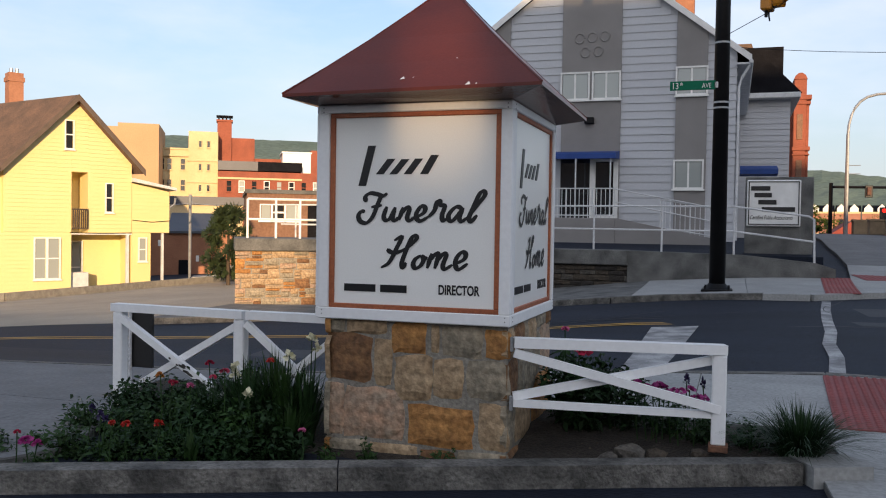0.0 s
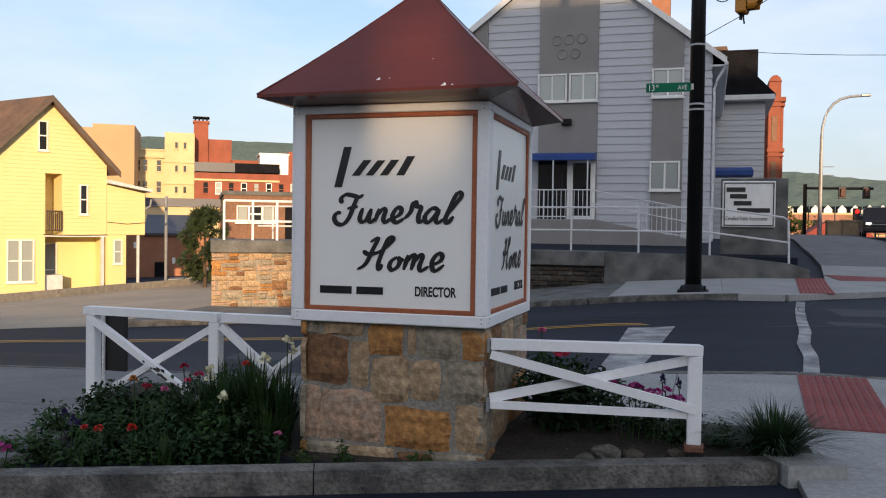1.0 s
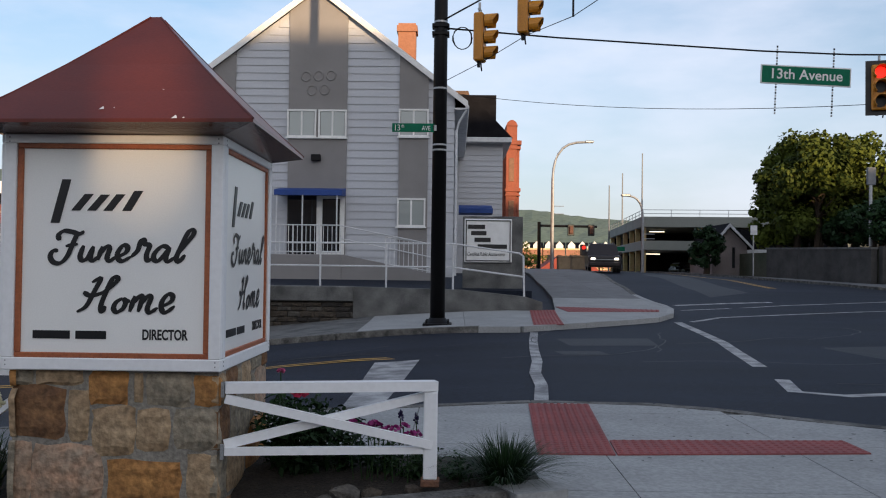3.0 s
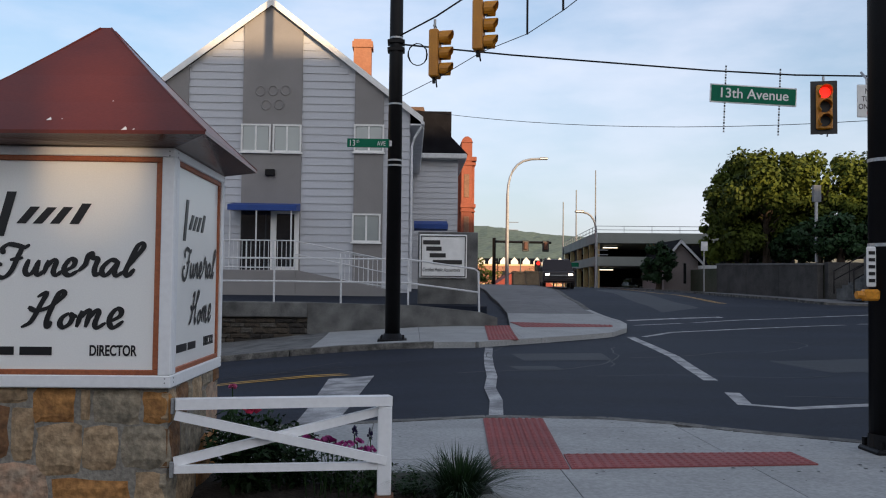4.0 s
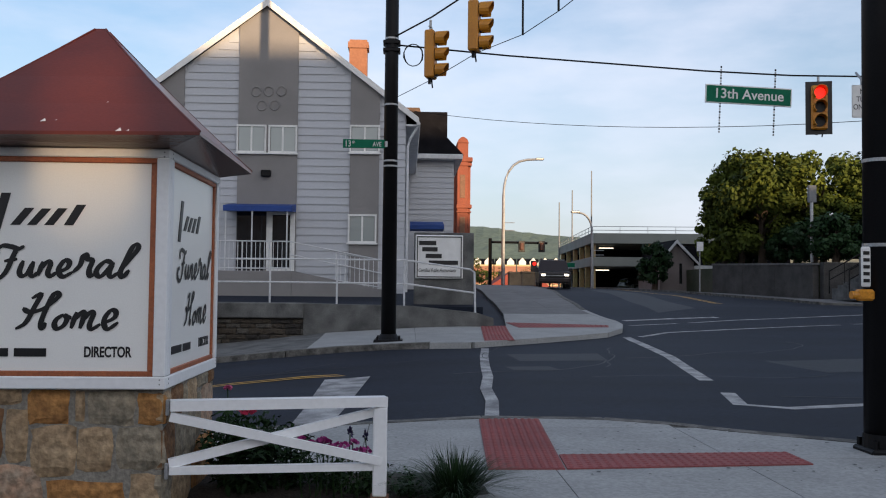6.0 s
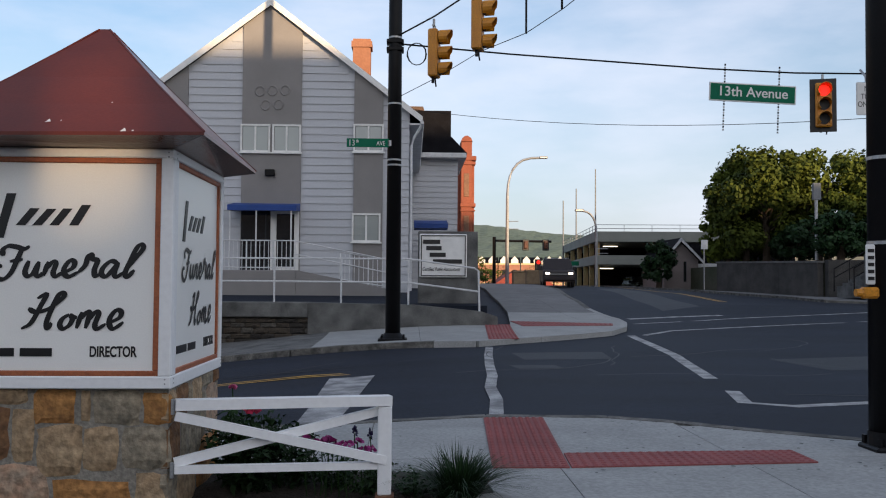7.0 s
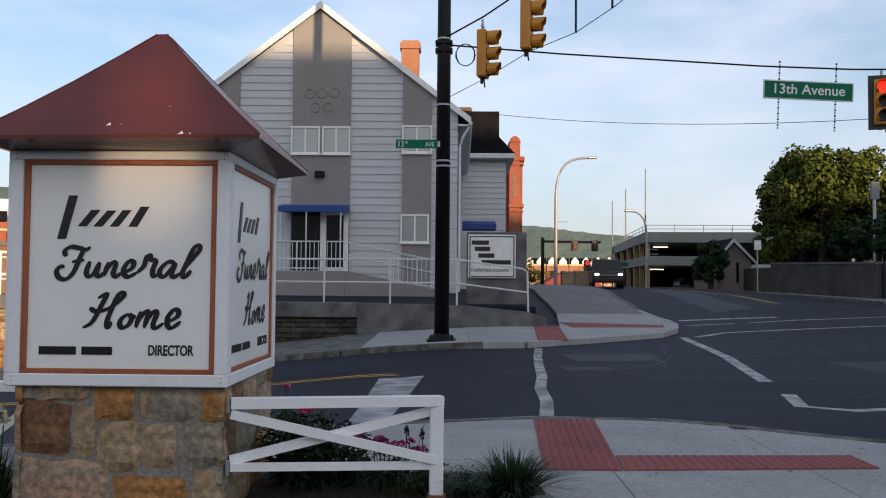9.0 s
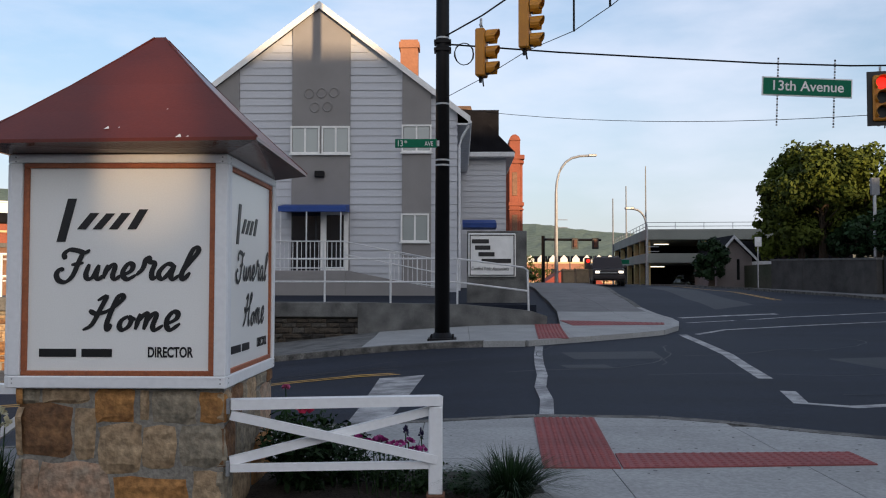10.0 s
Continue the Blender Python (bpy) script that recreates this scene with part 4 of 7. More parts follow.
def traffic_signal(label, at, turn, mat, visor_mat, lit=None, plate=False):
    """Three-lamp head that faces its own -y."""
    s = thing("traffic_signal", label, "traffic light", at, turn, group="overhead signals")
    part("housing", boxes((-0.17, -0.1, -0.53, 0.17, 0.12, 0.53), bevel=0.03), mat, s)
    if plate:
        part("backplate", boxes((-0.31, -0.035, -0.66, 0.31, -0.02, 0.66), bevel=0.004), SIGNAL_BLACK, s, "black backplate")
        part("door_panel", boxes((-0.19, -0.13, -0.55, 0.19, -0.04, 0.55), bevel=0.03), mat, s)
    for i, z in enumerate((0.35, 0.0, -0.35)):
        bm = bmesh.new(); r, n = 0.165 if i == 0 else 0.15, 12
        inner, outer = [], []
        for k in range(n + 1):
            a = radians(-50 + 280 * k / n)
            depth = -0.40 + 0.05 * (1 - math.sin(a)) if 0 <= a <= math.pi else -0.32
            outer.append((bm.verts.new((r * math.cos(a), -0.12, z + r * math.sin(a))), bm.verts.new((r * math.cos(a), depth, z + r * math.sin(a)))))
            inner.append((bm.verts.new((r * 0.93 * math.cos(a), -0.12, z + r * 0.93 * math.sin(a))), bm.verts.new((r * 0.93 * math.cos(a), depth, z + r * 0.93 * math.sin(a)))))
        for k in range(n):
            bm.faces.new((outer[k][0], outer[k + 1][0], outer[k + 1][1], outer[k][1]))
            bm.faces.new((inner[k][0], inner[k][1], inner[k + 1][1], inner[k + 1][0]))
            bm.faces.new((outer[k][1], outer[k + 1][1], inner[k + 1][1], inner[k][1]))
        part("visor", bm, visor_mat, s)
        bm = bmesh.new(); tube(bm, [(0, -0.145, z), (0, -0.11, z)], 0.135, 16)
        part("lens", bm, lit if (lit and i == 0) else SIGNAL_BLACK, s, "glowing red lens" if (lit and i == 0) else "")
    bm = bmesh.new(); tube(bm, [(0, 0.02, 0.5), (0, 0.02, 0.78)], 0.03, 6); tube(bm, [(-0.08, 0.02, 0.62), (0.08, 0.02, 0.62)], 0.03, 6)
    part("hanger", bm, METAL_GREY, s)
    bm = bmesh.new(); tube(bm, [(-0.04, 0.02, -0.52), (-0.05, 0.02, -0.66)], 0.035, 6); tube(bm, [(0.06, 0.0, -0.5), (0.09, 0, -0.62), (0.07, -0.02, -0.72)], 0.018, 5)
    part("tether_clamp", bm, METAL_BLACK, s)
    return s
RED_LENS = glow("red_lens", (1.0, 0.018, 0.008), 1.1)
traffic_signal("yellow three-lamp traffic signal hung on the span wire", (1.86, 14.1, 6.55), 74, SIGNAL_YELLOW, SIGNAL_YELLOW)
traffic_signal("yellow three-lamp traffic signal seen from behind", (2.74, 13.0, 6.87), 74, SIGNAL_YELLOW, SIGNAL_YELLOW)
traffic_signal("black-backed traffic signal showing red", (11.5, 16.0, 5.92), -15, SIGNAL_YELLOW, SIGNAL_YELLOW, RED_LENS, True)

ave = thing("street_name_sign", "green overhead street name sign with white letters", "sign")
bm = boxes((8.6, 15.97, 6.02, 10.76, 16.0, 6.48), bevel=0.004)
part("edge", bm, WHITE_PAINT, ave, "white reflective border")
part("blade", boxes((8.63, 15.962, 6.05, 10.73, 15.9695, 6.45)), SIGN_GREEN, ave, "green sign blade")
lettering("lettering", "13th Avenue", 0.34, (9.68, 15.96, 6.155), 0, WHITE_PAINT, ave, 1.0, 0, 'CENTER', 0.002, 0.004)
CENTRE = Vector((9.68, 16.0, 6.25))
ave.matrix_world = Matrix.Translation(CENTRE + Vector((0.055, 0, -0.055))) @ Matrix.Rotation(radians(2.3), 4, "Y") @ Matrix.Translation(-CENTRE)
for x in (8.99, 10.35):
    for k in range(24):
        part("hanger_link", boxes((x - 0.018, 16.01, 5.3 + k * 0.07, x + 0.018, 16.03, 5.3 + k * 0.07 + 0.045)), METAL_BLACK if k % 2 else METAL_GREY, ave)
small = thing("street_name_sign", "small green street name sign banded to the black pole", "sign")
part("blade", boxes((-0.125, 15.0, 4.595, 0.845, 15.03, 4.795), bevel=0.003), SIGN_GREEN, small)
lettering("lettering", "13", 0.2, (-0.09, 14.995, 4.625), 0, WHITE_PAINT, small, 0.8, depth=0.002)
lettering("lettering", "th", 0.1, (0.09, 14.995, 4.7), 0, WHITE_PAINT, small, 0.8, depth=0.002)
lettering("lettering", "AVE", 0.15, (0.56, 14.995, 4.635), 0, WHITE_PAINT, small, 0.75, depth=0.002)
part("bracket", boxes((0.82, 15.0, 4.63, 0.9, 15.06, 4.76)), METAL_GREY, small)
nt = thing("traffic_sign", "white no-turn-on-red sign hung on the span wire", "sign")
part("plate", boxes((12.14, 15.6, 5.62, 12.76, 15.62, 6.42), bevel=0.02), WHITE_PAINT, nt)
for i, w in enumerate(("NO", "TURN", "ON RED")):
    lettering("lettering", w, 0.19, (12.45, 15.597, 6.2 - i * 0.19), 0, BLACK_LETTER, nt, 0.8, 0, 'CENTER', 0.002)
bm = bmesh.new(); tube(bm, [(12.45, 15.597, 5.73), (12.45, 15.593, 5.73)], 0.08, 14)
part("red_disc", bm, glow("sign_red", (0.5, 0.02, 0.02), 0.0), nt, "red disc")
bm = bmesh.new(); tube(bm, [(12.45, 15.63, 5.4), (12.45, 15.75, 6.6), (12.45, 16.0, 6.82)], 0.03, 6)
part("hanger", bm, METAL_GREY, nt)
for x, y, z0 in ((3.88, 9.4, 6.1), (3.46, 10.8, 6.08)):
    h = thing("hanger_rod", "black hanger rod of an overhead sign", "rod")
    bm = bmesh.new(); tube(bm, [(x, y, z0), (x, y, 8.26 if y < 10 else 8.06)], 0.02, 6)
    part("rod", bm, METAL_BLACK, h)
# fittings on the near pole
plate = thing("pedestrian_sign", "small white pedestrian button sign on the black pole", "sign")
part("plate", boxes((5.31, 2.35, 1.49, 5.395, 2.37, 1.84), bevel=0.01), WHITE_PAINT, plate)
for k in range(5):
    part("text_bar", boxes((5.325, 2.345, 1.53 + k * 0.06, 5.38, 2.349, 1.56 + k * 0.06)), BLACK_LETTER, plate)
btn = thing("push_button", "yellow pedestrian push button on the black pole", "button")
part("housing", boxes((5.29, 2.36, 1.37, 5.44, 2.45, 1.47), bevel=0.02), SIGNAL_YELLOW, btn)
bm = bmesh.new(); tube(bm, [(5.30, 2.40, 1.42), (5.24, 2.40, 1.42)], 0.035, 10)
part("button", bm, SIGNAL_YELLOW, btn)
for z in (1.8, 2.55):
    bm = bmesh.new(); tube(bm, [(0, 0, z - 0.015), (0, 0, z + 0.015)], 0.153 - z * 0.0029, 16)
    part("strap", bm, METAL_GREY, near_pole, "bright steel strap")

# ---- avenue in the distance ----
def cobra_lamp(label, x, y, h, reach, side, r):
    s = thing("street_lamp", label, "street lamp", (x, y, land(x, y)))
    bm = bmesh.new()
    tube(bm, [(0, 0, 0), (0, 0, h * 0.4), (0, 0, h * 0.72)], r, 8, r * 0.7)
    part("pole", bm, METAL_GREY, s)
    bm = bmesh.new()
    tube(bm, [(0, 0, h * 0.72)] + [(side * reach * u, 0, h * v) for u, v in ((0.02, 0.79), (0.07, 0.85), (0.16, 0.905), (0.29, 0.95), (0.46, 0.98), (0.7, 0.996), (1.0, 1.0))], r * 0.62, 8)
    part("arm", bm, METAL_GREY, s)
    part("lamp_head", boxes((side * reach - 0.15, -0.16, h - 0.08, side * reach + 0.55, 0.16, h + 0.12), bevel=0.06), METAL_GREY, s)
    for z in (0.5, 0.44):
        bm = bmesh.new(); tube(bm, [(0, 0, h * z), (0.9, 0, h * z)], 0.03, 5)
        part("banner_bracket", bm, METAL_GREY, s)
    return s
cobra_lamp("tall grey steel street lamp beside the avenue", 9.08, 64.8, 10.3, 2.7, 1, 0.16)
cobra_lamp("grey steel street lamp beside the parking garage", 15.47, 61.0, 5.8, 1.5, -1, 0.13)
def thin_pole(label, x, y, z0, z1, r):
    p = thing("thin_pole", label, "pole")
    bm = bmesh.new(); tube(bm, [(x, y, z0), (x, y, z1)], r, 6, r * 0.6)
    part("pole", bm, METAL_DULL, p)
thin_pole("thin grey antenna pole over the garage deck", 16.57, 66.5, 5, 11.0, 0.07)
thin_pole("thin grey antenna pole behind the garage", 19.43, 90, 0, 11.95, 0.1)
thin_pole("thin grey flag pole behind the garage", 18.0, 90, 0, 10.6, 0.1)
ms = thing("signal_mast", "black mast arm with traffic signals down the avenue", "traffic light")
bm = bmesh.new(); tube(bm, [(8.2, 66.5, 0.8), (8.2, 66.5, 5.3)], 0.14, 8); tube(bm, [(8.2, 66.5, 5.0), (12.9, 66.4, 4.95)], 0.1, 8)
part("mast", bm, METAL_BLACK, ms)
for x in (10.75, 12.4):
    part("signal_head", boxes((x - 0.26, 66.1, 4.2, x + 0.26, 66.4, 5.1), bevel=0.03), SIGNAL_BLACK, ms)
    part("visor", boxes((x - 0.14, 65.95, 4.35, x + 0.14, 66.09, 4.95), bevel=0.03), SOFFIT, ms)
for x, z in ((11.85, 3.15), (13.15, 3.1)):
    part("signal_head", boxes((x - 0.27, 66.5, z - 0.55, x + 0.27, 66.8, z + 0.35), bevel=0.03), SIGNAL_BLACK, ms)
    bm = bmesh.new(); tube(bm, [(x, 66.5, z + 0.1), (x, 66.44, z + 0.1)], 0.15, 12)
    part("lens", bm, RED_LENS, ms, "glowing red lens")
    bm = bmesh.new(); tube(bm, [(x, 66.65, 1.0), (x, 66.65, z - 0.5)], 0.06, 6)
    part("stand", bm, METAL_BLACK, ms)
part("street_plate", boxes((13.6, 66.5, 3.0, 15.2, 66.54, 3.35)), SIGN_GREEN, ms, "green street plate")
PLANTER = material("tan_aggregate", (0.30, 0.215, 0.13), (0.22, 0.155, 0.095), 0.9, 3, 40, 0.3)
for x, y, w in ((9.0, 56.0, 0.5), (9.45, 52.5, 0.48)):
    p = thing("planter", "square tan aggregate concrete planter on the pavement", "planter", group="avenue planters")
    z = land(x, y) + 0.11
    part("tub", boxes((x - w, y - w, z, x + w, y + w, z + 0.82), bevel=0.03), PLANTER, p)
    part("rim", boxes((x - w - 0.04, y - w - 0.04, z + 0.8, x + w + 0.04, y + w + 0.04, z + 0.93), bevel=0.02), PLANTER, p)
    part("soil", boxes((x - w + 0.1, y - w + 0.1, z + 0.9, x + w - 0.1, y + w - 0.1, z + 0.945)), SOIL, p)

# parking garage
GAR = material("garage_concrete", (0.25, 0.265, 0.24), (0.20, 0.215, 0.195), 0.9, 0.4, 12, 0.1, fleck=0.1)
GAR_COL = material("garage_column_yellow", (0.42, 0.27, 0.13), (0.27, 0.26, 0.11), 0.8, 1.0, 12, 0.1)
gar = thing("parking_garage", "two-deck concrete parking garage with open sides", "building", (16.1, 64.4, 0), -4.5)
for z0, z1, nm in ((4.88, 5.71, "parapet"), (3.05, 3.8, "parapet")):
    part(nm, boxes((0, 0, z0, 40, 0.3, z1), bevel=0.02), GAR, gar)
    part(nm, boxes((0, 0.3, z0, 0.3, 27, z1), bevel=0.02), GAR, gar)
    part("deck", boxes((0.3, 0.3, z0, 40, 27, z0 + 0.3)), GAR, gar)
# near-black walls put the shade inside the open decks into colour
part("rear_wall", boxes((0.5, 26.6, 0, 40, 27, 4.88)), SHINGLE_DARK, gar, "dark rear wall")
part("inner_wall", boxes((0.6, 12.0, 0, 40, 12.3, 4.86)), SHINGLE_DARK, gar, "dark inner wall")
part("floor_slab", boxes((0, 0, -1.0, 40, 27, 0.7)), ASPHALT, gar)
for x in (0.25, 4.6, 9.0, 13.5, 18):
    part("column", boxes((x - 0.16, 0.32, 0.7, x + 0.16, 0.7, 4.88)), GAR_COL, gar, "yellowish column")
for y in (4, 8, 13, 19, 25):
    part("column", boxes((0.02, y - 0.2, 0.7, 0.4, y + 0.2, 4.88)), GAR_COL, gar, "yellowish column")
for x, y, z in ((1.8, 4, 4.65), (7.2, 4, 4.7), (1.6, 5, 2.8), (6.0, 6, 2.82), (11, 4, 4.65)):
    part("tube_lamp", boxes((x - 0.6, y, z, x + 0.6, y + 0.12, z + 0.07)), glow("garage_lamp", (1.0, 0.85, 0.6), 1.4), gar, "lit tube lamp")
for a, b in (((0.1, 0.1), (40, 0.1)), ((0.1, 0.1), (0.1, 27))):
    bm = bmesh.new()
    for z in (5.95, 6.25):
        tube(bm, [(*a, z), (*b, z)], 0.025, 5)
    n = int(math.dist(a, b) / 2.2)
    for i in range(n + 1):
        x, y = a[0] + (b[0] - a[0]) * i / n, a[1] + (b[1] - a[1]) * i / n
        tube(bm, [(x, y, 5.71), (x, y, 6.27)], 0.025, 5)
    part("roof_rail", bm, METAL_GREY, gar)

# red brick building beyond the house
red = thing("brick_building", "tall ornate red brick building lit by low sun", "building")
part("wall", boxes((1.2, 55, 0.5, 4.75, 70, 9.95)), BRICK_RED, red)
part("cornice", boxes((1.2, 54.75, 9.55, 4.72, 54.99, 9.95), bevel=0.05), BRICK_RED, red)
part("corner_pier", boxes((4.75, 54.5, 0.5, 5.5, 56.2, 11.2), bevel=0.04), BRICK_RED, red)
part("pier_cap", prism(bmesh.new(), [(4.72, 11.2), (5.53, 11.2), (5.42, 11.45), (5.2, 11.6), (5.0, 11.58), (4.82, 11.42)], 54.45, 56.2), BRICK_RED, red)
part("outer_pier", boxes((5.5, 54.7, 0.5, 5.68, 56.0, 9.9), bevel=0.03), BRICK_RED, red)
for z0, z1, e in ((9.9, 10.2, 0.1), (9.6, 9.8, 0.05), (6.7, 6.95, 0.06), (6.4, 6.5, 0.03), (3.7, 3.95, 0.06), (2.2, 2.5, 0.08)):
    part("pier_band", boxes((4.7, 54.42, z0, 5.7 + e, 56.1, z1), bevel=0.03), BRICK_RED, red)
for z in (1.6, 4.5, 7.4):
    part("window_pane", boxes((3.4, 54.96, z, 4.1, 54.99, z + 1.7)), GLASS_DARK, red)
    part("window_sill", boxes((3.3, 54.88, z - 0.15, 4.2, 54.99, z)), CREAM_BRICK, red)
    part("recess_panel", boxes((4.95, 54.46, z, 5.3, 54.5, z + 1.6), bevel=0.02), BRICK_BROWN, red)

# small gabled building and terrace on the far right
kiosk = thing("gabled_pavilion", "small stone-grey gabled pavilion with a dark roof", "building", (21.1, 59, 0))
PINK = material("pinkish_render", (0.30, 0.25, 0.24), (0.24, 0.2, 0.19), 0.9, 1, 20, 0.2)
part("gable_wall", prism(bmesh.new(), [(-1.0, 0.9), (1.55, 0.9), (1.55, 3.3), (0.15, 4.7), (-1.0, 3.4)], 0, 6), PINK, kiosk)
part("slit_window", boxes((0.45, -0.02, 1.7, 0.65, 0.0, 3.2)), GLASS_DARK, kiosk)
for s, e in ((-1, (-1.25, 3.1)), (1, (1.8, 3.05))):
    part("roof_slope", prism(bmesh.new(), [(0.15, 4.72), (e[0], e[1]), (e[0], e[1] + 0.2), (0.15, 4.95)], -0.4, 6.3), SHINGLE_DARK, kiosk)
    part("rake_board", prism(bmesh.new(), [(0.15, 4.68), (e[0], e[1] - 0.02), (e[0], e[1] + 0.2), (0.15, 4.95)], -0.46, -0.41), RAIL_WHITE, kiosk)
part("side_roof", prism(bmesh.new(), [(1.5, 4.6), (1.5, 3.0), (9.5, 3.0), (9.5, 4.6)], 1.5, 6), SHINGLE_DARK, kiosk)
part("side_fascia", boxes((1.5, 1.3, 2.85, 9.5, 1.45, 3.1)), RAIL_WHITE, kiosk)
for x in (2.2, 5.2, 8.6):
    part("porch_post", boxes((x - 0.12, 1.4, 1.0, x + 0.12, 1.64, 2.86)), RAIL_WHITE, kiosk)
terrace = part("terrace", prism(bmesh.new(), [(21.85, 51.5), (23.45, 40.8), (60, 40.8), (60, 75), (22.6, 75)], 0.5, 2.72, "z"), GROUND)
tagged(terrace, "grassy terrace behind the far retaining wall", "terrace", kind="structure")
# weathered concrete, darkened further to hold the shade under the trees
DARK_WALL = material("dark_weathered_concrete", (0.085, 0.08, 0.075), (0.04, 0.038, 0.036), 0.95, 1.2, 25, 0.4, fleck=0.35)
rw = thing("retaining_wall", "long stained concrete retaining wall along the avenue", "wall", (23.35, 40.8, 0), 98.6, kind="structure")
LONG = 10.85
part("wall", prism(bmesh.new(), [(0, 0.3), (LONG, 0.5), (LONG, 2.9), (0, 2.7)], 0.0, 0.35), DARK_WALL, rw)
part("coping", prism(bmesh.new(), [(-0.05, 2.7), (LONG + 0.05, 2.9), (LONG + 0.05, 3.01), (-0.05, 2.81)], -0.06, 0.4), CONCRETE_OLD, rw)
for i in range(4):
    x = 0.2 + i * (LONG - 0.4) / 3
    part("joint_strip", prism(bmesh.new(), [(x - 0.03, 0.5), (x + 0.03, 0.5), (x + 0.03, 2.69), (x - 0.03, 2.69)], 0.352, 0.362), DARK_WALL, rw)
end_wall = thing("retaining_wall", "stained concrete wall behind the outdoor steps", "wall", kind="structure")
part("wall", boxes((23.4, 40.35, 0.3, 42, 40.78, 2.85), bevel=0.02), DARK_WALL, end_wall)
stair = thing("outdoor_stairs", "concrete outdoor steps with a dark handrail", "stairs")
for i in range(10):
    part("step", boxes((23.0 + i * 0.3, 36.4, 0.9, 26.6, 38.65, 1.3 + (i + 1) * 0.17)), CONCRETE_OLD, stair)
for y in (38.5, 36.5):
    bm = bmesh.new(); tube(bm, [(22.8, y, 1.2), (22.8, y, 2.35), (26.0, y, 4.1)], 0.035, 6); tube(bm, [(22.8, y, 1.9), (26.0, y, 3.65)], 0.03, 6)
    for i in range(5):
        tube(bm, [(22.8 + i * 0.8, y, 1.3 + i * 0.44), (22.8 + i * 0.8, y, 2.35 + i * 0.44)], 0.025, 5)
    part("handrail", bm, METAL_BLACK, stair, "dark steel handrail")
part("side_wall", boxes((23.2, 35.9, 0.7, 28, 36.35, 3.0), bevel=0.02), CONCRETE_OLD, stair)
post = thing("sign_post", "pale square sign on a thin grey post", "sign")
bm = bmesh.new(); tube(bm, [(18.75, 46.2, 1.2), (18.75, 46.2, 4.1)], 0.04, 6)
part("post", bm, METAL_GREY, post)
part("plate", boxes((18.55, 46.12, 3.6, 18.95, 46.15, 4.15), bevel=0.01), RAIL_WHITE, post)
lp = thing("lamp_post", "grey post with a flat box lamp on the retaining wall", "lamp")
bm = bmesh.new(); tube(bm, [(23.7, 42.3, 2.9), (23.7, 42.3, 6.4)], 0.09, 8)
part("post", bm, METAL_GREY, lp)
# box in darker steel than the post, so that it looks unlit
part("lamp_box", boxes((23.5, 42.2, 6.2, 23.95, 42.4, 7.15), bevel=0.03), METAL_DULL, lp)

# trees on the terrace
def broadleaf(label, x, y, z, h, r, seed, n_leaf):
    t = thing("tree", label, "tree", (x, y, z), group="terrace trees")
    rng = random.Random(seed)
    bm = bmesh.new(); tube(bm, [(0, 0, -0.3), (0.1, 0, h * 0.25), (0.0, 0.1, h * 0.5), (0.1, 0, h * 0.75)], 0.26, 8, 0.08)
    ends = []
    for i in range(12):
        a, zz = i * 2.4 + rng.random(), h * rng.uniform(0.22, 0.6)
        e = Vector((math.cos(a) * r * rng.uniform(0.5, 0.8), math.sin(a) * r * rng.uniform(0.5, 0.8), zz + h * rng.uniform(0.12, 0.3)))
        s = Vector((0.05, 0.05, zz))
        tube(bm, [s, s.lerp(e, 0.5) + Vector((0, 0, 0.15)), e], 0.09, 5, 0.02)
        ends.append(e)
    part("trunk", bm, BARK, t)
    clumps = []
    for i in range(46):
        a, u = rng.uniform(0, 6.283), rng.random()
        zz = h * (0.24 + 0.72 * u)
        prof = math.sin(math.pi * min(max(0.14 + 0.78 * u, 0), 1)) ** 0.65
        rad = r * prof * rng.uniform(0.5, 1.06)
        clumps.append((Vector((math.cos(a) * rad, math.sin(a) * rad, zz)), r * rng.uniform(0.15, 0.36)))
    verts, faces = [], []
    for i in range(n_leaf):
        c, cr_ = clumps[rng.randrange(len(clumps))]
        d = Vector((rng.gauss(0, 1), rng.gauss(0, 1), rng.gauss(0, 0.8)))
        d = d.normalized() * cr_ * rng.uniform(0.55, 1.12)
        p = c + d
        nrm = (d.normalized() + Vector((rng.gauss(0, .5), rng.gauss(0, .5), rng.gauss(0.3, .5)))).normalized()
        u = nrm.orthogonal().normalized()
        u = (Matrix.Rotation(rng.uniform(0, 6.283), 3, nrm) @ u)
        w = nrm.cross(u)
        s = rng.uniform(0.10, 0.20)
        k = len(verts)
        verts += [p - u * s, p + w * s * 0.6, p + u * s, p - w * s * 0.6]
        faces.append((k, k + 1, k + 2, k + 3))
    me = bpy.data.meshes.new("crown")
    me.from_pydata([tuple(v) for v in verts], [], faces)
    me.materials.append(LEAF_TREE if r > 1.5 else LEAF_DARK)
    crown = new("crown", me)
    crown.parent = t
    return t
for i, (x, y, z, h, r) in enumerate(((23.05, 50.9, 2.4, 7.2, 2.3), (23.6, 49, 2.6, 7.2, 3.2), (27.3, 48.5, 2.8, 6.9, 3.0), (30.8, 47, 2.8, 6.8, 3.1), (25.4, 53, 2.8, 6.6, 3.0), (19.1, 57, 1.2, 3.3, 1.2), (22.3, 51.9, 2.4, 4.4, 1.7))):
    broadleaf("broad green tree with a dense rounded crown" if i != 5 else "small dark shrub-like tree beside the garage", x, y, z, h, r, 20 + i, 15000 if i < 5 else (4000 if i == 5 else 6000))

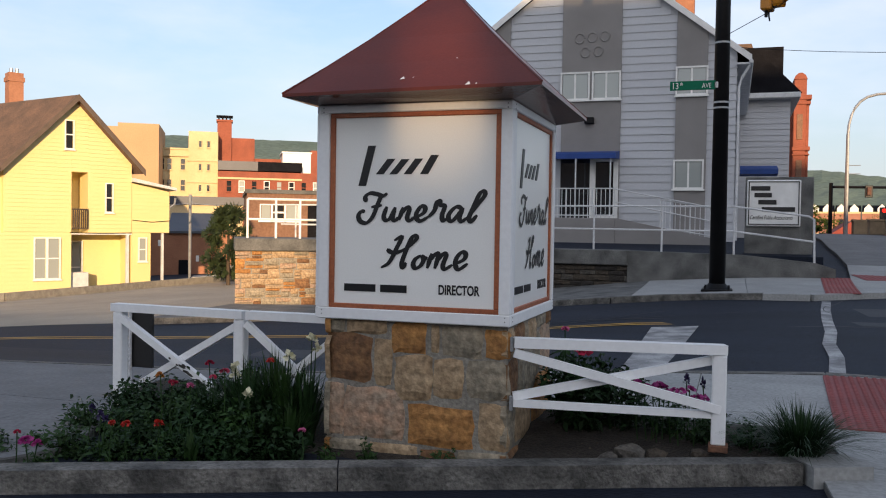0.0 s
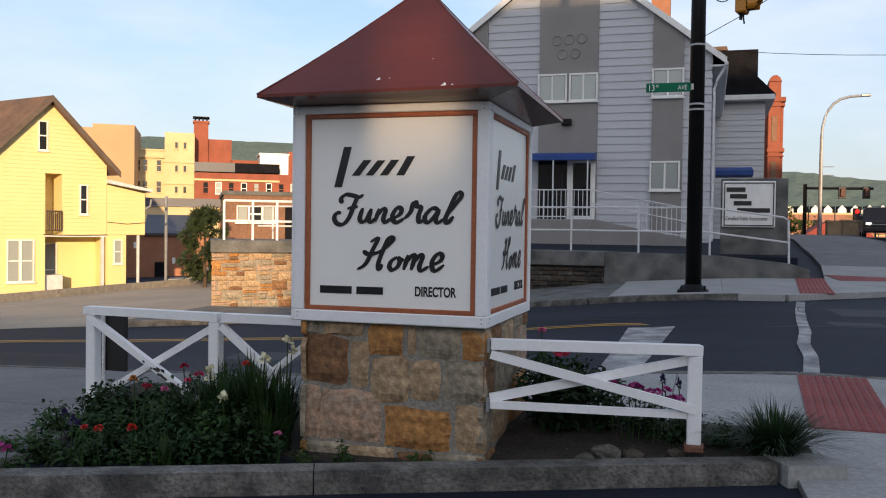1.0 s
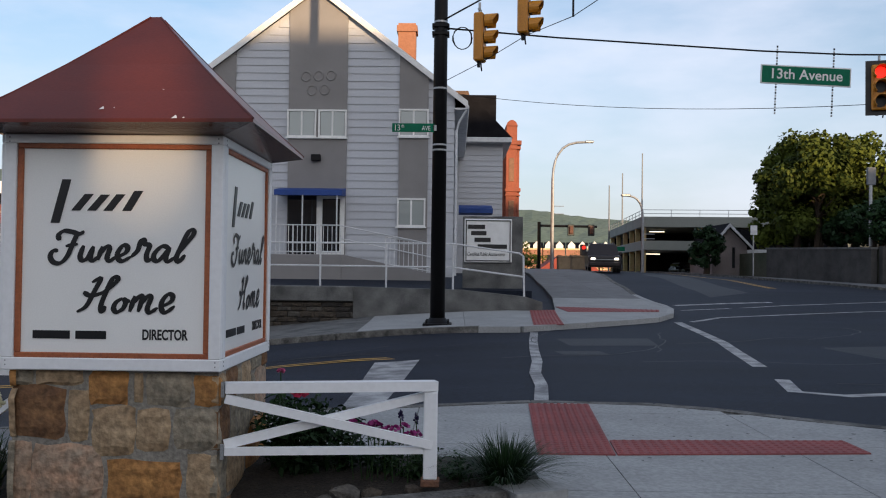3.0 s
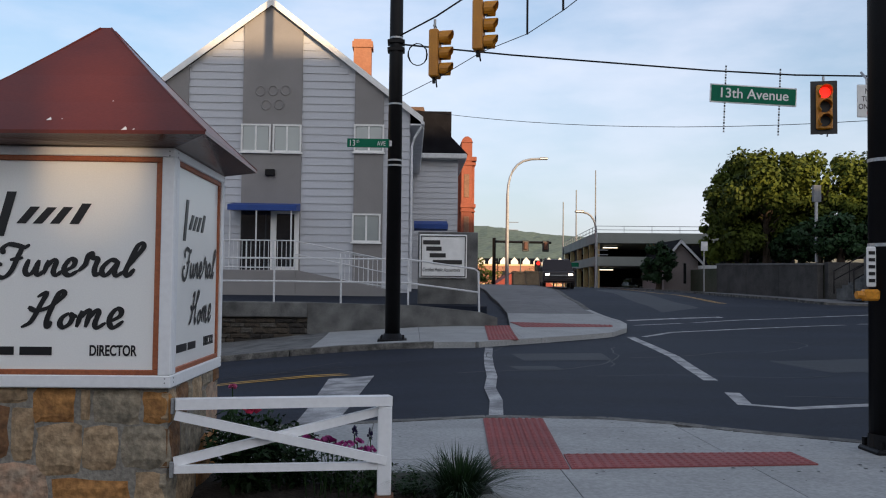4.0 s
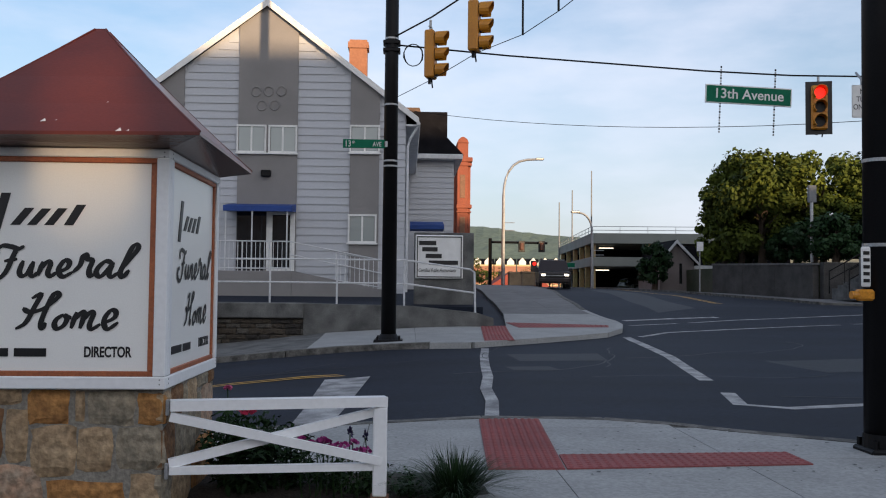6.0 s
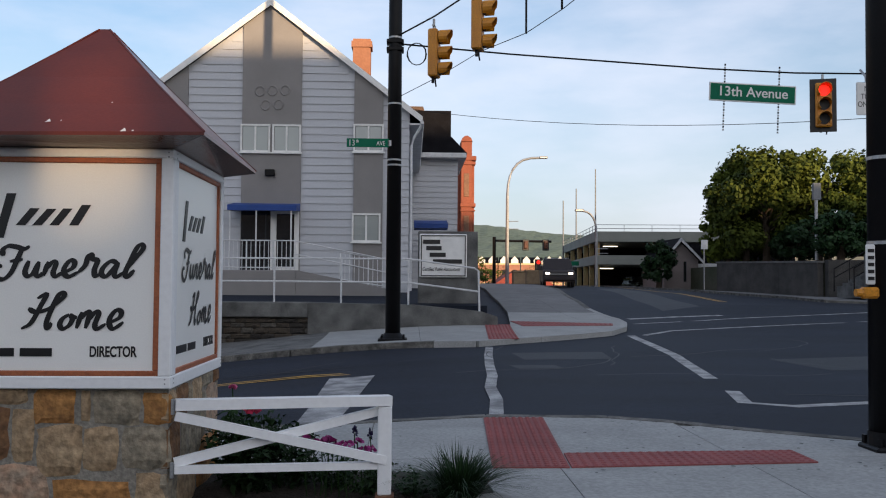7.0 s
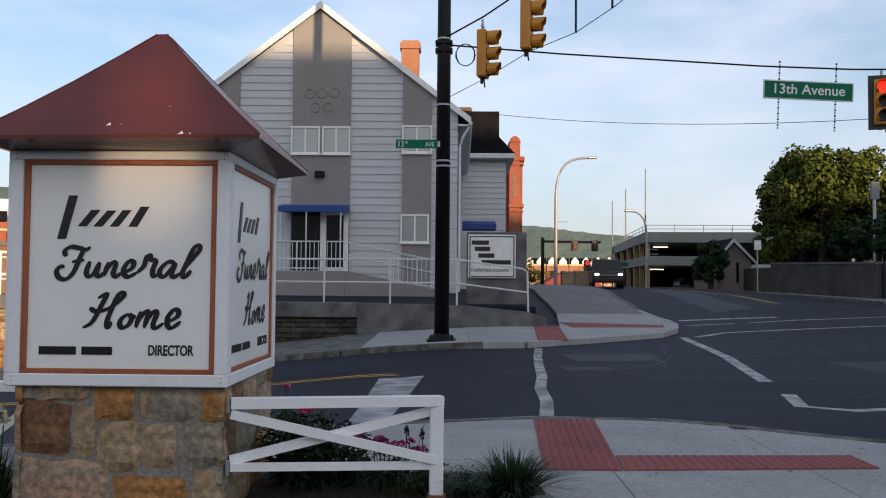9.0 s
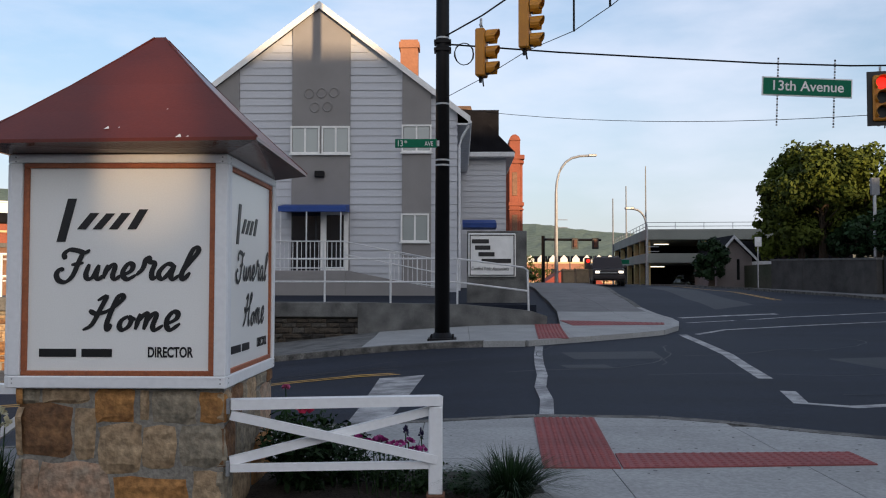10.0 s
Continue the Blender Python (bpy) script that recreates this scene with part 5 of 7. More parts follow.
for i, (x, y, r) in enumerate(((24.6, 41.5, 1.3), (24.7, 44.2, 1.4), (24.9, 47, 1.4), (24.8, 50, 1.4), (24.6, 53.5, 1.4), (27.5, 42, 1.4), (29.5, 41, 1.4))):
    broadleaf("dark dense shrub on the terrace under the trees", x, y, 2.7, 2.6, r, 80 + i, 3500)

# wooded ridge and far houses
def ridge():
    rng = random.Random(5)
    bm = bmesh.new()
    HT = ((-70, 133), (-40, 165), (-30, 163), (-20, 151), (0, 121), (5, 113), (10, 96), (18, 68), (30, 47), (60, 40))
    rows = []
    for i in range(261):
        a = -70 + 130 * i / 260
        top = curve_at(HT, a)
        col = []
        for j in range(13):
            s = j / 12
            dist = 900 + 800 * s
            z = -25 + (top + 25) * s ** 0.9 * (1 + 0.0 * s) + (noise.noise(Vector((a * 0.35, s * 5, 0))) * 9 + noise.noise(Vector((a * 2.2, s * 20, 3))) * 3.0) * (0.35 + 0.65 * (1 - s))
            z += rng.uniform(0, 2.2)
            col.append(bm.verts.new((1.3 + dist * math.sin(radians(a)), -5 + dist * math.cos(radians(a)), z)))
        rows.append(col)
    for a, b in zip(rows, rows[1:]):
        for j in range(12):
            bm.faces.new((a[j], b[j], b[j + 1], a[j + 1]))
    return bm
# distance haze is mixed into the colour of the woods
RIDGE = material("hazy_woods", (0.115, 0.16, 0.125), (0.085, 0.13, 0.10), 1.0, 0.012, 0.12, 0.0, fleck=0.35, coord="Object")
tagged(part("wooded_ridge", ridge(), RIDGE), "long wooded green ridge on the horizon", "hill", kind="structure")
def town_house(x, y, z0, w, h, d, mat, seed):
    t = thing("town_house", "distant red brick row house with white gabled dormers", "house", (x, y, z0), -8, group="distant row houses")
    part("wall", boxes((-w / 2, 0, 0, w / 2, d, h)), mat, t)
    part("roof", prism(bmesh.new(), [(0, h), (d, h), (d / 2, h + 1.6)], -w / 2, w / 2, "x"), SHINGLE_DARK, t)
    for zz in (h * 0.5, h - 0.4):
        part("belt_course", boxes((-w / 2, -0.1, zz, w / 2, 0, zz + 0.4)), CREAM_BRICK, t)
    for k in (-1, 1):
        part("dormer", prism(bmesh.new(), [(k * w / 4 - 0.9, h), (k * w / 4 + 0.9, h), (k * w / 4 + 0.9, h + 0.8), (k * w / 4, h + 1.8), (k * w / 4 - 0.9, h + 0.8)], -0.1, 2), WHITE_PAINT, t)
        for z in (h * 0.12, h * 0.62):
            part("window_pane", boxes((k * w / 4 - 0.5, -0.05, z, k * w / 4 + 0.5, 0, z + h * 0.22)), GLASS_DARK, t)
    return t
for i in range(5):
    town_house(20.5 + i * 5.6, 215 - i * 0.8, -4.0, 5.4, 10.6, 8, BRICK_ROSE, i)
rr = thing("red_roofed_house", "low house with a red shingle roof past the crest", "house", (17.5, 120, -5))
part("wall", boxes((-4, 0, 0, 4, 8, 6.3)), CREAM_BRICK, rr)
part("roof", prism(bmesh.new(), [(-4.5, 6.2), (4.5, 6.2), (2, 8.2), (-1.5, 8.2)], -0.5, 8.5), material("red_shingles", (0.30, 0.06, 0.04), (0.2, 0.04, 0.03), 0.9, 1, 10, 0.3), rr)
for i, (x, y, z, h, r) in enumerate(((7.4, 90, -2, 6.5, 2.4), (9.5, 100, -3, 6.5, 2.6), (14.0, 130, -5, 9, 3), (26, 180, -8, 13, 5), (34, 190, -8, 13, 5))):
    broadleaf("distant round green tree past the crest", x, y, z, h, r, 60 + i, 1800)

# dark sport utility car coming up the avenue
def vehicle(name, label, at, turn, L, Wd, H, mat, suv=True, lights=True):
    c = thing(name, label, "car", at, turn)
    bm = bmesh.new()
    k = H * 0.56
    prof = [(0, 0.32), (0, k * 0.85), (0.08, k), (L * 0.27, k + 0.06), (L * 0.38, H - 0.03), (L * 0.5, H), (L * (0.9 if suv else 0.72), H - 0.03), (L * (0.985 if suv else 0.86), k), (L, k * 0.9), (L, 0.34)]
    prism(bm, prof, -Wd / 2, Wd / 2, "x")
    for v in bm.verts:
        if v.co.z > k + 0.1:
            v.co.x *= 0.84
    bmesh.ops.bevel(bm, geom=bm.edges[:], offset=0.05, segments=2, affect='EDGES')
    part("body", bm, mat, c, smooth=False)
    # pale windscreen tint stands in for the sky it reflects
    part("windscreen", prism(bmesh.new(), [(L * 0.282 - 0.02, k + 0.1), (L * 0.372 - 0.02, H - 0.12), (L * 0.372, H - 0.12), (L * 0.282, k + 0.1)], -Wd * 0.38, Wd * 0.38, "x"), glass("car_glass", (0.10, 0.115, 0.14), 0.03), c)
    for s in (-1, 1):
        part("side_window", prism(bmesh.new(), [(L * 0.36, k + 0.1), (L * 0.42, H - 0.14), (L * 0.86, H - 0.14), (L * 0.9, k + 0.1)], s * Wd * 0.452, s * Wd * 0.462, "x"), GLASS_DARK, c)
        part("headlight", boxes((s * Wd * 0.36 - 0.12, -0.03, k * 0.76, s * Wd * 0.36 + 0.14, 0.02, k * 0.76 + 0.12), bevel=0.02), glow("headlight", (1.0, 0.9, 0.7), 2.5) if lights else GLASS_PALE, c, "lit headlight" if lights else "")
        part("mirror", boxes((s * Wd * 0.5, L * 0.33, k + 0.05, s * (Wd * 0.5 + 0.2), L * 0.36, k + 0.25), bevel=0.03), mat, c)
        for y in (L * 0.19, L * 0.79):
            bm = bmesh.new(); tube(bm, [(s * (Wd / 2 - 0.2), y, 0.36), (s * (Wd / 2 + 0.01), y, 0.36)], 0.36, 16)
            wh = part("wheel", bm, SIGNAL_BLACK, c)
            bm = bmesh.new(); tube(bm, [(s * (Wd / 2), y, 0.36), (s * (Wd / 2 + 0.02), y, 0.36)], 0.22, 12)
            part("rim", bm, METAL_GREY, wh)
    part("grille", boxes((-Wd * 0.26, -0.025, k * 0.68, Wd * 0.26, 0.02, k * 0.68 + 0.2), bevel=0.01), SIGNAL_BLACK, c)
    part("grille_bar", boxes((-Wd * 0.3, -0.04, k * 0.68 + 0.08, Wd * 0.3, -0.026, k * 0.68 + 0.12)), METAL_GREY, c, "chrome bar")
    part("bumper", boxes((-Wd * 0.5, -0.09, 0.38, Wd * 0.5, 0.1, 0.62), bevel=0.04), mat, c)
    if suv:
        for s in (-1, 1):
            bm = bmesh.new(); tube(bm, [(s * Wd * 0.36, L * 0.45, H - 0.02), (s * Wd * 0.36, L * 0.47, H + 0.06), (s * Wd * 0.36, L * 0.86, H + 0.06), (s * Wd * 0.36, L * 0.88, H - 0.02)], 0.025, 6)
            part("roof_rack", bm, SIGNAL_BLACK, c)
    return c
CAR_DARK = material("dark_red_car_paint", (0.012, 0.006, 0.008), (0.01, 0.005, 0.007), 0.3, 2, 60, 0)
CAR_BLUE = material("dark_blue_car_paint", (0.015, 0.02, 0.03), (0.012, 0.016, 0.024), 0.2, 2, 60, 0)
CAR_SILVER = material("silver_car_paint", (0.12, 0.123, 0.128), (0.11, 0.113, 0.118), 0.4, 2, 60, 0, metal=0.4)
vehicle("sport_utility_car", "dark red sport utility car with headlights on, in the avenue", (10.0, 45.6, land(10.0, 47)), -6, 4.7, 1.85, 1.75, CAR_DARK)
for i, x in enumerate((21.5, 24.6)):
    vehicle("parked_car", "dark car parked on the garage's lower deck", (x, 68.5, 0.72), 8, 4.4, 1.75, 1.45, CAR_BLUE, False, False)

# ---- houses and walls across the street on the other side ----
EYE = Vector((1.27, -5.05, 1.48))
def far_thing(name, label, category, o, turn, k, kind="", group=""):
    """A building laid out at a nearer, smaller scale and moved out to its true size along the line of sight."""
    d = Matrix.Rotation(0.0018, 3, "Z") @ ((Vector(o) - EYE) * k)
    p = EYE + d
    ob = new(name)
    ob.matrix_world = pose(p.x, p.y, 1.48 * (1 - k) + 0.0048 * math.hypot(d.x, d.y), 0, 0, turn) @ Matrix.Scale(k, 4)
    return tagged(ob, label, category, group, kind)
def slats(parent, name, mat, u0, u1, z0, z1, h, y, limit=None):
    z = z0
    while z < z1 - 0.02:
        a, b = u0, u1
        if limit:
            while a < b and limit(a) < z + h: a += 0.03
            while b > a and limit(b) < z + h: b -= 0.03
        if b - a > 0.08:
            part(name, prism(bmesh.new(), [(y, z), (y - 0.022, z), (y, min(z + h, z1))], a, b, "x"), mat, parent)
        z += h
yh = far_thing("yellow_house", "yellow clapboard gabled house with an open corner porch", "house", (-24.11, 27.59, 1.48), 60, 1.2)
AX, AZ, YS = -2.45, 6.5, 1.04
def yrake(u): return AZ - YS * abs(u - AX) - 0.1
part("wall", prism(bmesh.new(), [(-5.3, 0.80), (-2.62, 0.80), (-2.62, yrake(-2.62)), (-5.3, yrake(-5.3))], 0.0, 8), YELLOW_SIDING, yh)
part("wall", prism(bmesh.new(), [(-2.62, 3.41), (-1.93, 3.41), (-1.93, yrake(-1.93)), (AX, yrake(AX)), (-2.62, yrake(-2.62))], 0.0, 8), YELLOW_SIDING, yh)
part("wall", prism(bmesh.new(), [(-1.93, 0.80), (-0.02, 0.80), (-0.02, yrake(-0.02)), (-1.93, yrake(-1.93))], 0.0, 8), YELLOW_SIDING, yh)
part("balcony_wall", boxes((-2.7, 1.1, 0.8, -1.9, 1.2, 3.5)), YELLOW_SIDING, yh)
part("wall", boxes((-9.5, 0.0, -2.6, -2.62, 8, 0.80)), YELLOW_SIDING, yh)
part("wall", boxes((-9.5, 0.3, 0.8, -5.3, 8, 3.6)), YELLOW_SIDING, yh)
part("porch_wall", boxes((-2.62, 1.3, -2.6, 0.9, 8, 0.80)), YELLOW_SIDING, yh)
part("porch_ceiling", boxes((-2.62, 0.0, 0.74, 0.0, 1.3, 0.80)), WHITE_PAINT, yh)
slats(yh, "board", YELLOW_SIDING, -5.3, -2.62, 0.85, 6.3, 0.17, -0.001, yrake)
slats(yh, "board", YELLOW_SIDING, -2.62, -1.93, 3.42, 6.3, 0.17, -0.001, yrake)
slats(yh, "board", YELLOW_SIDING, -1.93, -0.02, 0.85, 6.3, 0.17, -0.001, yrake)
slats(yh, "board", YELLOW_SIDING, -6.6, -2.62, -2.2, 0.8, 0.17, -0.001)
for s in (-1, 1):
    e = 2.92 if s > 0 else 3.1
    xe, ze = AX + s * e, AZ - YS * e
    bm = prism(bmesh.new(), [(AX, AZ), (xe, ze), (xe, ze + 0.16), (AX, AZ + 0.16)], -0.35, 12)
    for v in bm.verts:
        v.co.x -= 0.29 * max(v.co.y, 0)
    part("roof", bm, SHINGLE_BROWN, yh, "brown shingle roof slope")
    part("rake_board", prism(bmesh.new(), [(AX, AZ - 0.1), (xe, ze - 0.1), (xe, ze + 0.17), (AX, AZ + 0.18)], -0.4, -0.352), material("brown_trim", (0.12, 0.085, 0.065), (0.09, 0.065, 0.05), 0.7, 3, 30, 0.1), yh, "brown rake board")
part("lower_roof", prism(bmesh.new(), [(-0.4, 3.4), (7, 5.5), (7, 5.35), (-0.4, 3.2)], -9.8, -5.5, "x"), SHINGLE_BROWN, yh, "brown shingle roof")
add = new("side_addition"); add.parent = yh
part("wall", prism(bmesh.new(), [(0.0, 0.83), (1.75, 0.84), (1.75, 2.72), (0.0, 3.05)], 0.02, 6), YELLOW_SIDING, add)
slats(add, "board", YELLOW_SIDING, 0.02, 1.75, 0.86, 2.7, 0.17, 0.018)
part("lower_wall", boxes((0.0, 0.02, -2.6, 0.88, 6, 0.83)), YELLOW_SIDING, add)
slats(add, "board", YELLOW_SIDING, 0.02, 0.88, -2.2, 0.8, 0.17, 0.018)
part("shed_roof", prism(bmesh.new(), [(-0.02, 3.1), (2.0, 2.78), (2.0, 2.9), (-0.02, 3.26)], -0.25, 6.2), RAIL_WHITE, add, "pale shed roof")
part("porch_post", boxes((-0.24, -0.02, -2.4, -0.12, 0.1, 0.74)), RAIL_WHITE, yh)
part("porch_post", boxes((1.44, 0.1, -2.4, 1.54, 0.2, 0.84)), RAIL_WHITE, yh)
window(yh, -2.92, -2.52, 4.35, 5.6, -0.02, 1, GLASS_DARK, WHITE_PAINT, 0.05, True)
window(yh, -1.2, -0.84, 1.7, 3.0, -0.02, 1, GLASS_DARK, WHITE_PAINT, 0.05, True)
window(yh, -4.14, -3.6, -1.16, 0.62, -0.02, 1, GLASS_PALE, WHITE_PAINT, 0.06, True)
window(yh, -3.62, -3.06, -1.16, 0.62, -0.025, 1, GLASS_PALE, WHITE_PAINT, 0.06, True)
window(yh, 0.3, 0.70, -0.46, 0.63, -0.0, 1, GLASS_PALE, WHITE_PAINT, 0.05, True)
window(yh, -2.3, -1.7, -1.9, 0.45, 1.28, 1, GLASS_PALE, WHITE_PAINT, 0.07, True)
bal = new("balcony"); bal.parent = yh
part("rail", boxes((-2.6, -0.12, 1.78, -1.95, -0.06, 1.85), (-2.6, -0.12, 0.98, -1.95, -0.06, 1.04)), BARK, bal, "weathered wooden rail")
for k in range(8):
    part("baluster", boxes((-2.58 + k * 0.085, -0.11, 1.04, -2.54 + k * 0.085, -0.07, 1.78)), BARK, bal)
part("air_conditioner", boxes((-2.6, 0.2, -1.9, -1.8, 0.8, -0.9), bevel=0.02), RAIL_WHITE, yh, "grey air conditioner box")
bm = bmesh.new(); tube(bm, [(-2.7, -0.06, 0.82), (-1.2, -0.06, 0.8), (0.0, -0.06, 0.83)], 0.015, 5); tube(bm, [(0.0, -0.06, 1.4), (0.9, -0.06, 1.32), (1.75, -0.06, 1.4)], 0.012, 5)
part("service_cable", bm, METAL_BLACK, yh)
bm = bmesh.new(); tube(bm, [(1.78, 0.0, 2.0), (1.95, -0.1, 2.15), (2.0, -0.1, 2.45)], 0.05, 6)
part("satellite_dish", bm, METAL_GREY, yh, "small grey dish")
ch = yh.matrix_world.inverted() @ Vector((-40.95, 37.9, 0))
part("chimney", boxes((ch.x - 0.35, ch.y - 0.35, 5.0, ch.x + 0.35, ch.y + 0.35, 8.85), (ch.x - 0.4, ch.y - 0.4, 8.4, ch.x + 0.4, ch.y + 0.4, 8.62)), BRICK_ORANGE, yh, "brick chimney")
for k in (-0.15, 0.12):
    bm = bmesh.new(); tube(bm, [(ch.x + k, ch.y, 8.84), (ch.x + k, ch.y, 9.1)], 0.09, 8)
    part("flue_pot", bm, METAL_GREY, yh, "steel flue pot")
bm = bmesh.new(); tube(bm, [(ch.x + 0.95, ch.y - 0.6, 6.4), (ch.x + 0.95, ch.y - 0.6, 7.3)], 0.05, 6)
part("vent_pipe", bm, SIGNAL_BLACK, yh, "black vent pipe")

# low building in brown brick with the stone wall and railing before it
TH, BE = 32.2, radians(32.2)
def at_d(d): return (1.27 - d * math.sin(BE), -5.05 + d * math.cos(BE), 0)
sw = far_thing("stone_wall", "sunlit rubble sandstone wall with a concrete cap", "wall", at_d(21), TH, 1.06, kind="structure")
part("core", prism(bmesh.new(), [(0.2, -0.8), (7.5, -0.8), (7.5, 0.75), (0.28, 0.75)], 0.06, 2.4), MORTAR, sw)
part("cap", boxes((0.17, -0.06, 0.75, 7.5, 2.5, 1.05), bevel=0.025), CONCRETE_OLD, sw, "concrete cap")
rng = random.Random(8)
z = -0.74
while z < 0.72:
    h = min(rng.uniform(0.16, 0.30), 0.755 - z)
    x = 0.19
    while x < 3.0:
        w = rng.uniform(0.14, 0.46)
        cuts = [0, 1] if rng.random() < 0.35 or h < 0.15 else ([0, rng.uniform(0.35, 0.65), 1] if rng.random() < 0.7 else [0, 0.32, 0.68, 1])
        for c0, c1 in zip(cuts, cuts[1:]):
            dx = rng.uniform(-0.03, 0.03)
            st = part("stone", stone_mesh(w - 0.01 + dx, h * (c1 - c0) - 0.01, rng.uniform(0.03, 0.06), rng), STONES[rng.choice((0, 1, 1, 2, 4, 4, 3, 1))], sw)
            st.matrix_basis = pose(x, 0.06, z + h * c0 + rng.uniform(-0.012, 0.012))
        x += w
    z += h
rl = far_thing("roof_railing", "white pipe railing on top of the stone wall", "railing", at_d(21), TH, 1.06)
for zz in (1.98, 1.5):
    bm = bmesh.new(); tube(bm, [(0.47, 0.15, zz), (7, 0.15, zz)], 0.03, 6); part("rail", bm, WHITE_PAINT, rl)
for xx in (0.47, 1.13, 1.7, 2.35, 3.0):
    bm = bmesh.new(); tube(bm, [(xx, 0.15, 1.03), (xx, 0.15, 1.98)], 0.03, 6); part("post", bm, WHITE_PAINT, rl)
lb = far_thing("low_brick_building", "low brown brick building with wide white windows", "building", at_d(27), TH, 1.6)
part("wall", boxes((0.6, 0, -1.5, 7, 5, 2.3)), BRICK_BROWN, lb)
part("parapet", boxes((0.55, -0.05, 2.3, 7, 5, 2.42)), CONCRETE_OLD, lb)
window(lb, 0.98, 1.34, 1.48, 1.98, -0.01, 1, GLASS_PALE, WHITE_PAINT, 0.03)
window(lb, 1.34, 1.74, 1.48, 1.98, -0.01, 1, GLASS_DARK, WHITE_PAINT, 0.03, True)
window(lb, 1.74, 2.14, 1.48, 1.98, -0.01, 1, GLASS_PALE, WHITE_PAINT, 0.03)
part("dark_doorway", boxes((2.42, -0.02, 0.9, 2.75, 0.0, 2.0)), SHINGLE_DARK, lb)
# evergreen
def evergreen():
    t = far_thing("evergreen_tree", "dense rounded evergreen tree beside the stone wall", "tree", at_d(40), TH, 1.0)
    rng = random.Random(4)
    bm = bmesh.new(); tube(bm, [(0.1, 0, -2.4), (0.1, 0, 1.6)], 0.12, 6, 0.03)
    part("trunk", bm, BARK, t)
    verts, faces = [], []
    clumps = []
    for i in range(70):
        u, a = rng.random(), rng.uniform(0, 6.283)
        rad = 1.05 * (math.sin(math.pi * min(0.22 + 0.76 * u, 1.0)) ** 0.7) * rng.uniform(0.45, 1.0)
        clumps.append((Vector((0.12 + math.cos(a) * rad, math.sin(a) * rad, -1.0 + 3.0 * u)), rng.uniform(0.18, 0.36)))
    for i in range(12000):
        c, r = clumps[rng.randrange(70)]
        d = Vector((rng.gauss(0, 1), rng.gauss(0, 1), rng.gauss(0.2, 0.8))).normalized()
        p = c + d * r * rng.uniform(0.4, 1.0)
        w = d.orthogonal().normalized() * 0.03
        k = len(verts)
        verts += [p - w, p + w, p + d * rng.uniform(0.1, 0.2)]
        faces.append((k, k + 1, k + 2))
    me = bpy.data.meshes.new("crown")
    me.from_pydata([tuple(v) for v in verts], [], faces)
    me.materials.append(EVERGREEN)
    c = new("crown", me); c.parent = t
evergreen()
# middle distance
mid = far_thing("garage_building", "orange brick garage under a dark blue metal roof", "building", at_d(60), TH, 1.1)
BLUE_ROOF = material("dark_blue_roof", (0.06, 0.065, 0.085), (0.045, 0.05, 0.065), 0.5, 1, 20, 0.05)
part("wall", boxes((-7, 0, -4, 0.4, 8, 0.75)), BRICK_ORANGE, mid)
part("roof", prism(bmesh.new(), [(-0.2, 0.7), (4, 1.95), (4, 1.7), (-0.2, 0.55)], -3.7, -0.3, "x"), BLUE_ROOF, mid, "dark blue metal roof")
part("door", boxes((-3.0, -0.04, -2.4, -2.3, 0, -1.2)), SHINGLE_DARK, mid, "dark garage door")
for r in ((-4.3, -0.05, -0.3, -4.1, 0, 0.1), (-1.9, -0.05, -1.3, -1.7, 0, -0.9)):
    part("meter_box", boxes(r), WHITE_PAINT, mid, "white meter box")
cb = far_thing("flat_roofed_building", "long low cream building with a dark flat roof", "building", at_d(66), TH, 1.1)
part("wall", boxes((-4.6, 0, -3, 1.2, 8, 2.55)), CREAM_BRICK, cb)
part("roof", boxes((-4.7, -0.15, 2.55, 1.3, 8, 3.15)), BLUE_ROOF, cb, "dark roof edge")
tp = far_thing("utility_pole", "tall pale utility pole behind the yellow house", "pole", at_d(56), TH, 1.0)
bm = bmesh.new(); tube(bm, [(-2.15, 0, -3.2), (-2.15, 0, 3.0)], 0.09, 8); tube(bm, [(-3.6, 0, 2.3), (-2.15, 0, 2.45), (-0.4, 0, 2.35)], 0.03, 5)
part("pole", bm, METAL_GREY, tp)
# downtown blocks
K = 1.5
tan = far_thing("tan_building", "large blank tan rendered building", "building", at_d(80), TH, K)
part("wall", boxes((-13.5, 0, -6, -5.7, 8, 9.4), (-9.1, 0.2, 9.4, -5.7, 8, 9.75)), TAN_WALL, tan)
part("blocked_window", boxes((-8.2, -0.03, 5.2, -7.4, 0.0, 6.6)), TAN_WALL, tan)
cream = far_thing("cream_brick_building", "tall cream brick downtown building with small windows", "building", at_d(85), TH, K)
part("wall", boxes((-6.3, 0, -6, -3.4, 9, 8.0)), CREAM_BRICK, cream)
part("tower_wall", boxes((-3.4, -0.2, -6, -0.75, 9, 9.7)), CREAM_BRICK, cream)
for r in ((-6.4, -0.25, 7.3, -3.4, 0.0, 7.5), (-6.35, -0.1, 7.95, -3.4, 0.3, 8.12), (-3.5, -0.3, 6.9, -0.75, -0.2, 7.05), (-3.5, -0.32, 4.9, -0.75, -0.2, 5.05)):
    part("cornice", boxes(r, bevel=0.02), CREAM_BRICK, cream)
for u, zs in ((-5.75, (6.05, 4.1)), (-5.1, (6.05, 4.1)), (-3.9, (6.05, 4.1)),):
    for zz in zs:
        window(cream, u - 0.25, u + 0.25, zz, zz + 1.1, -0.02, 1, GLASS_DARK, CREAM_BRICK, 0.05, True)
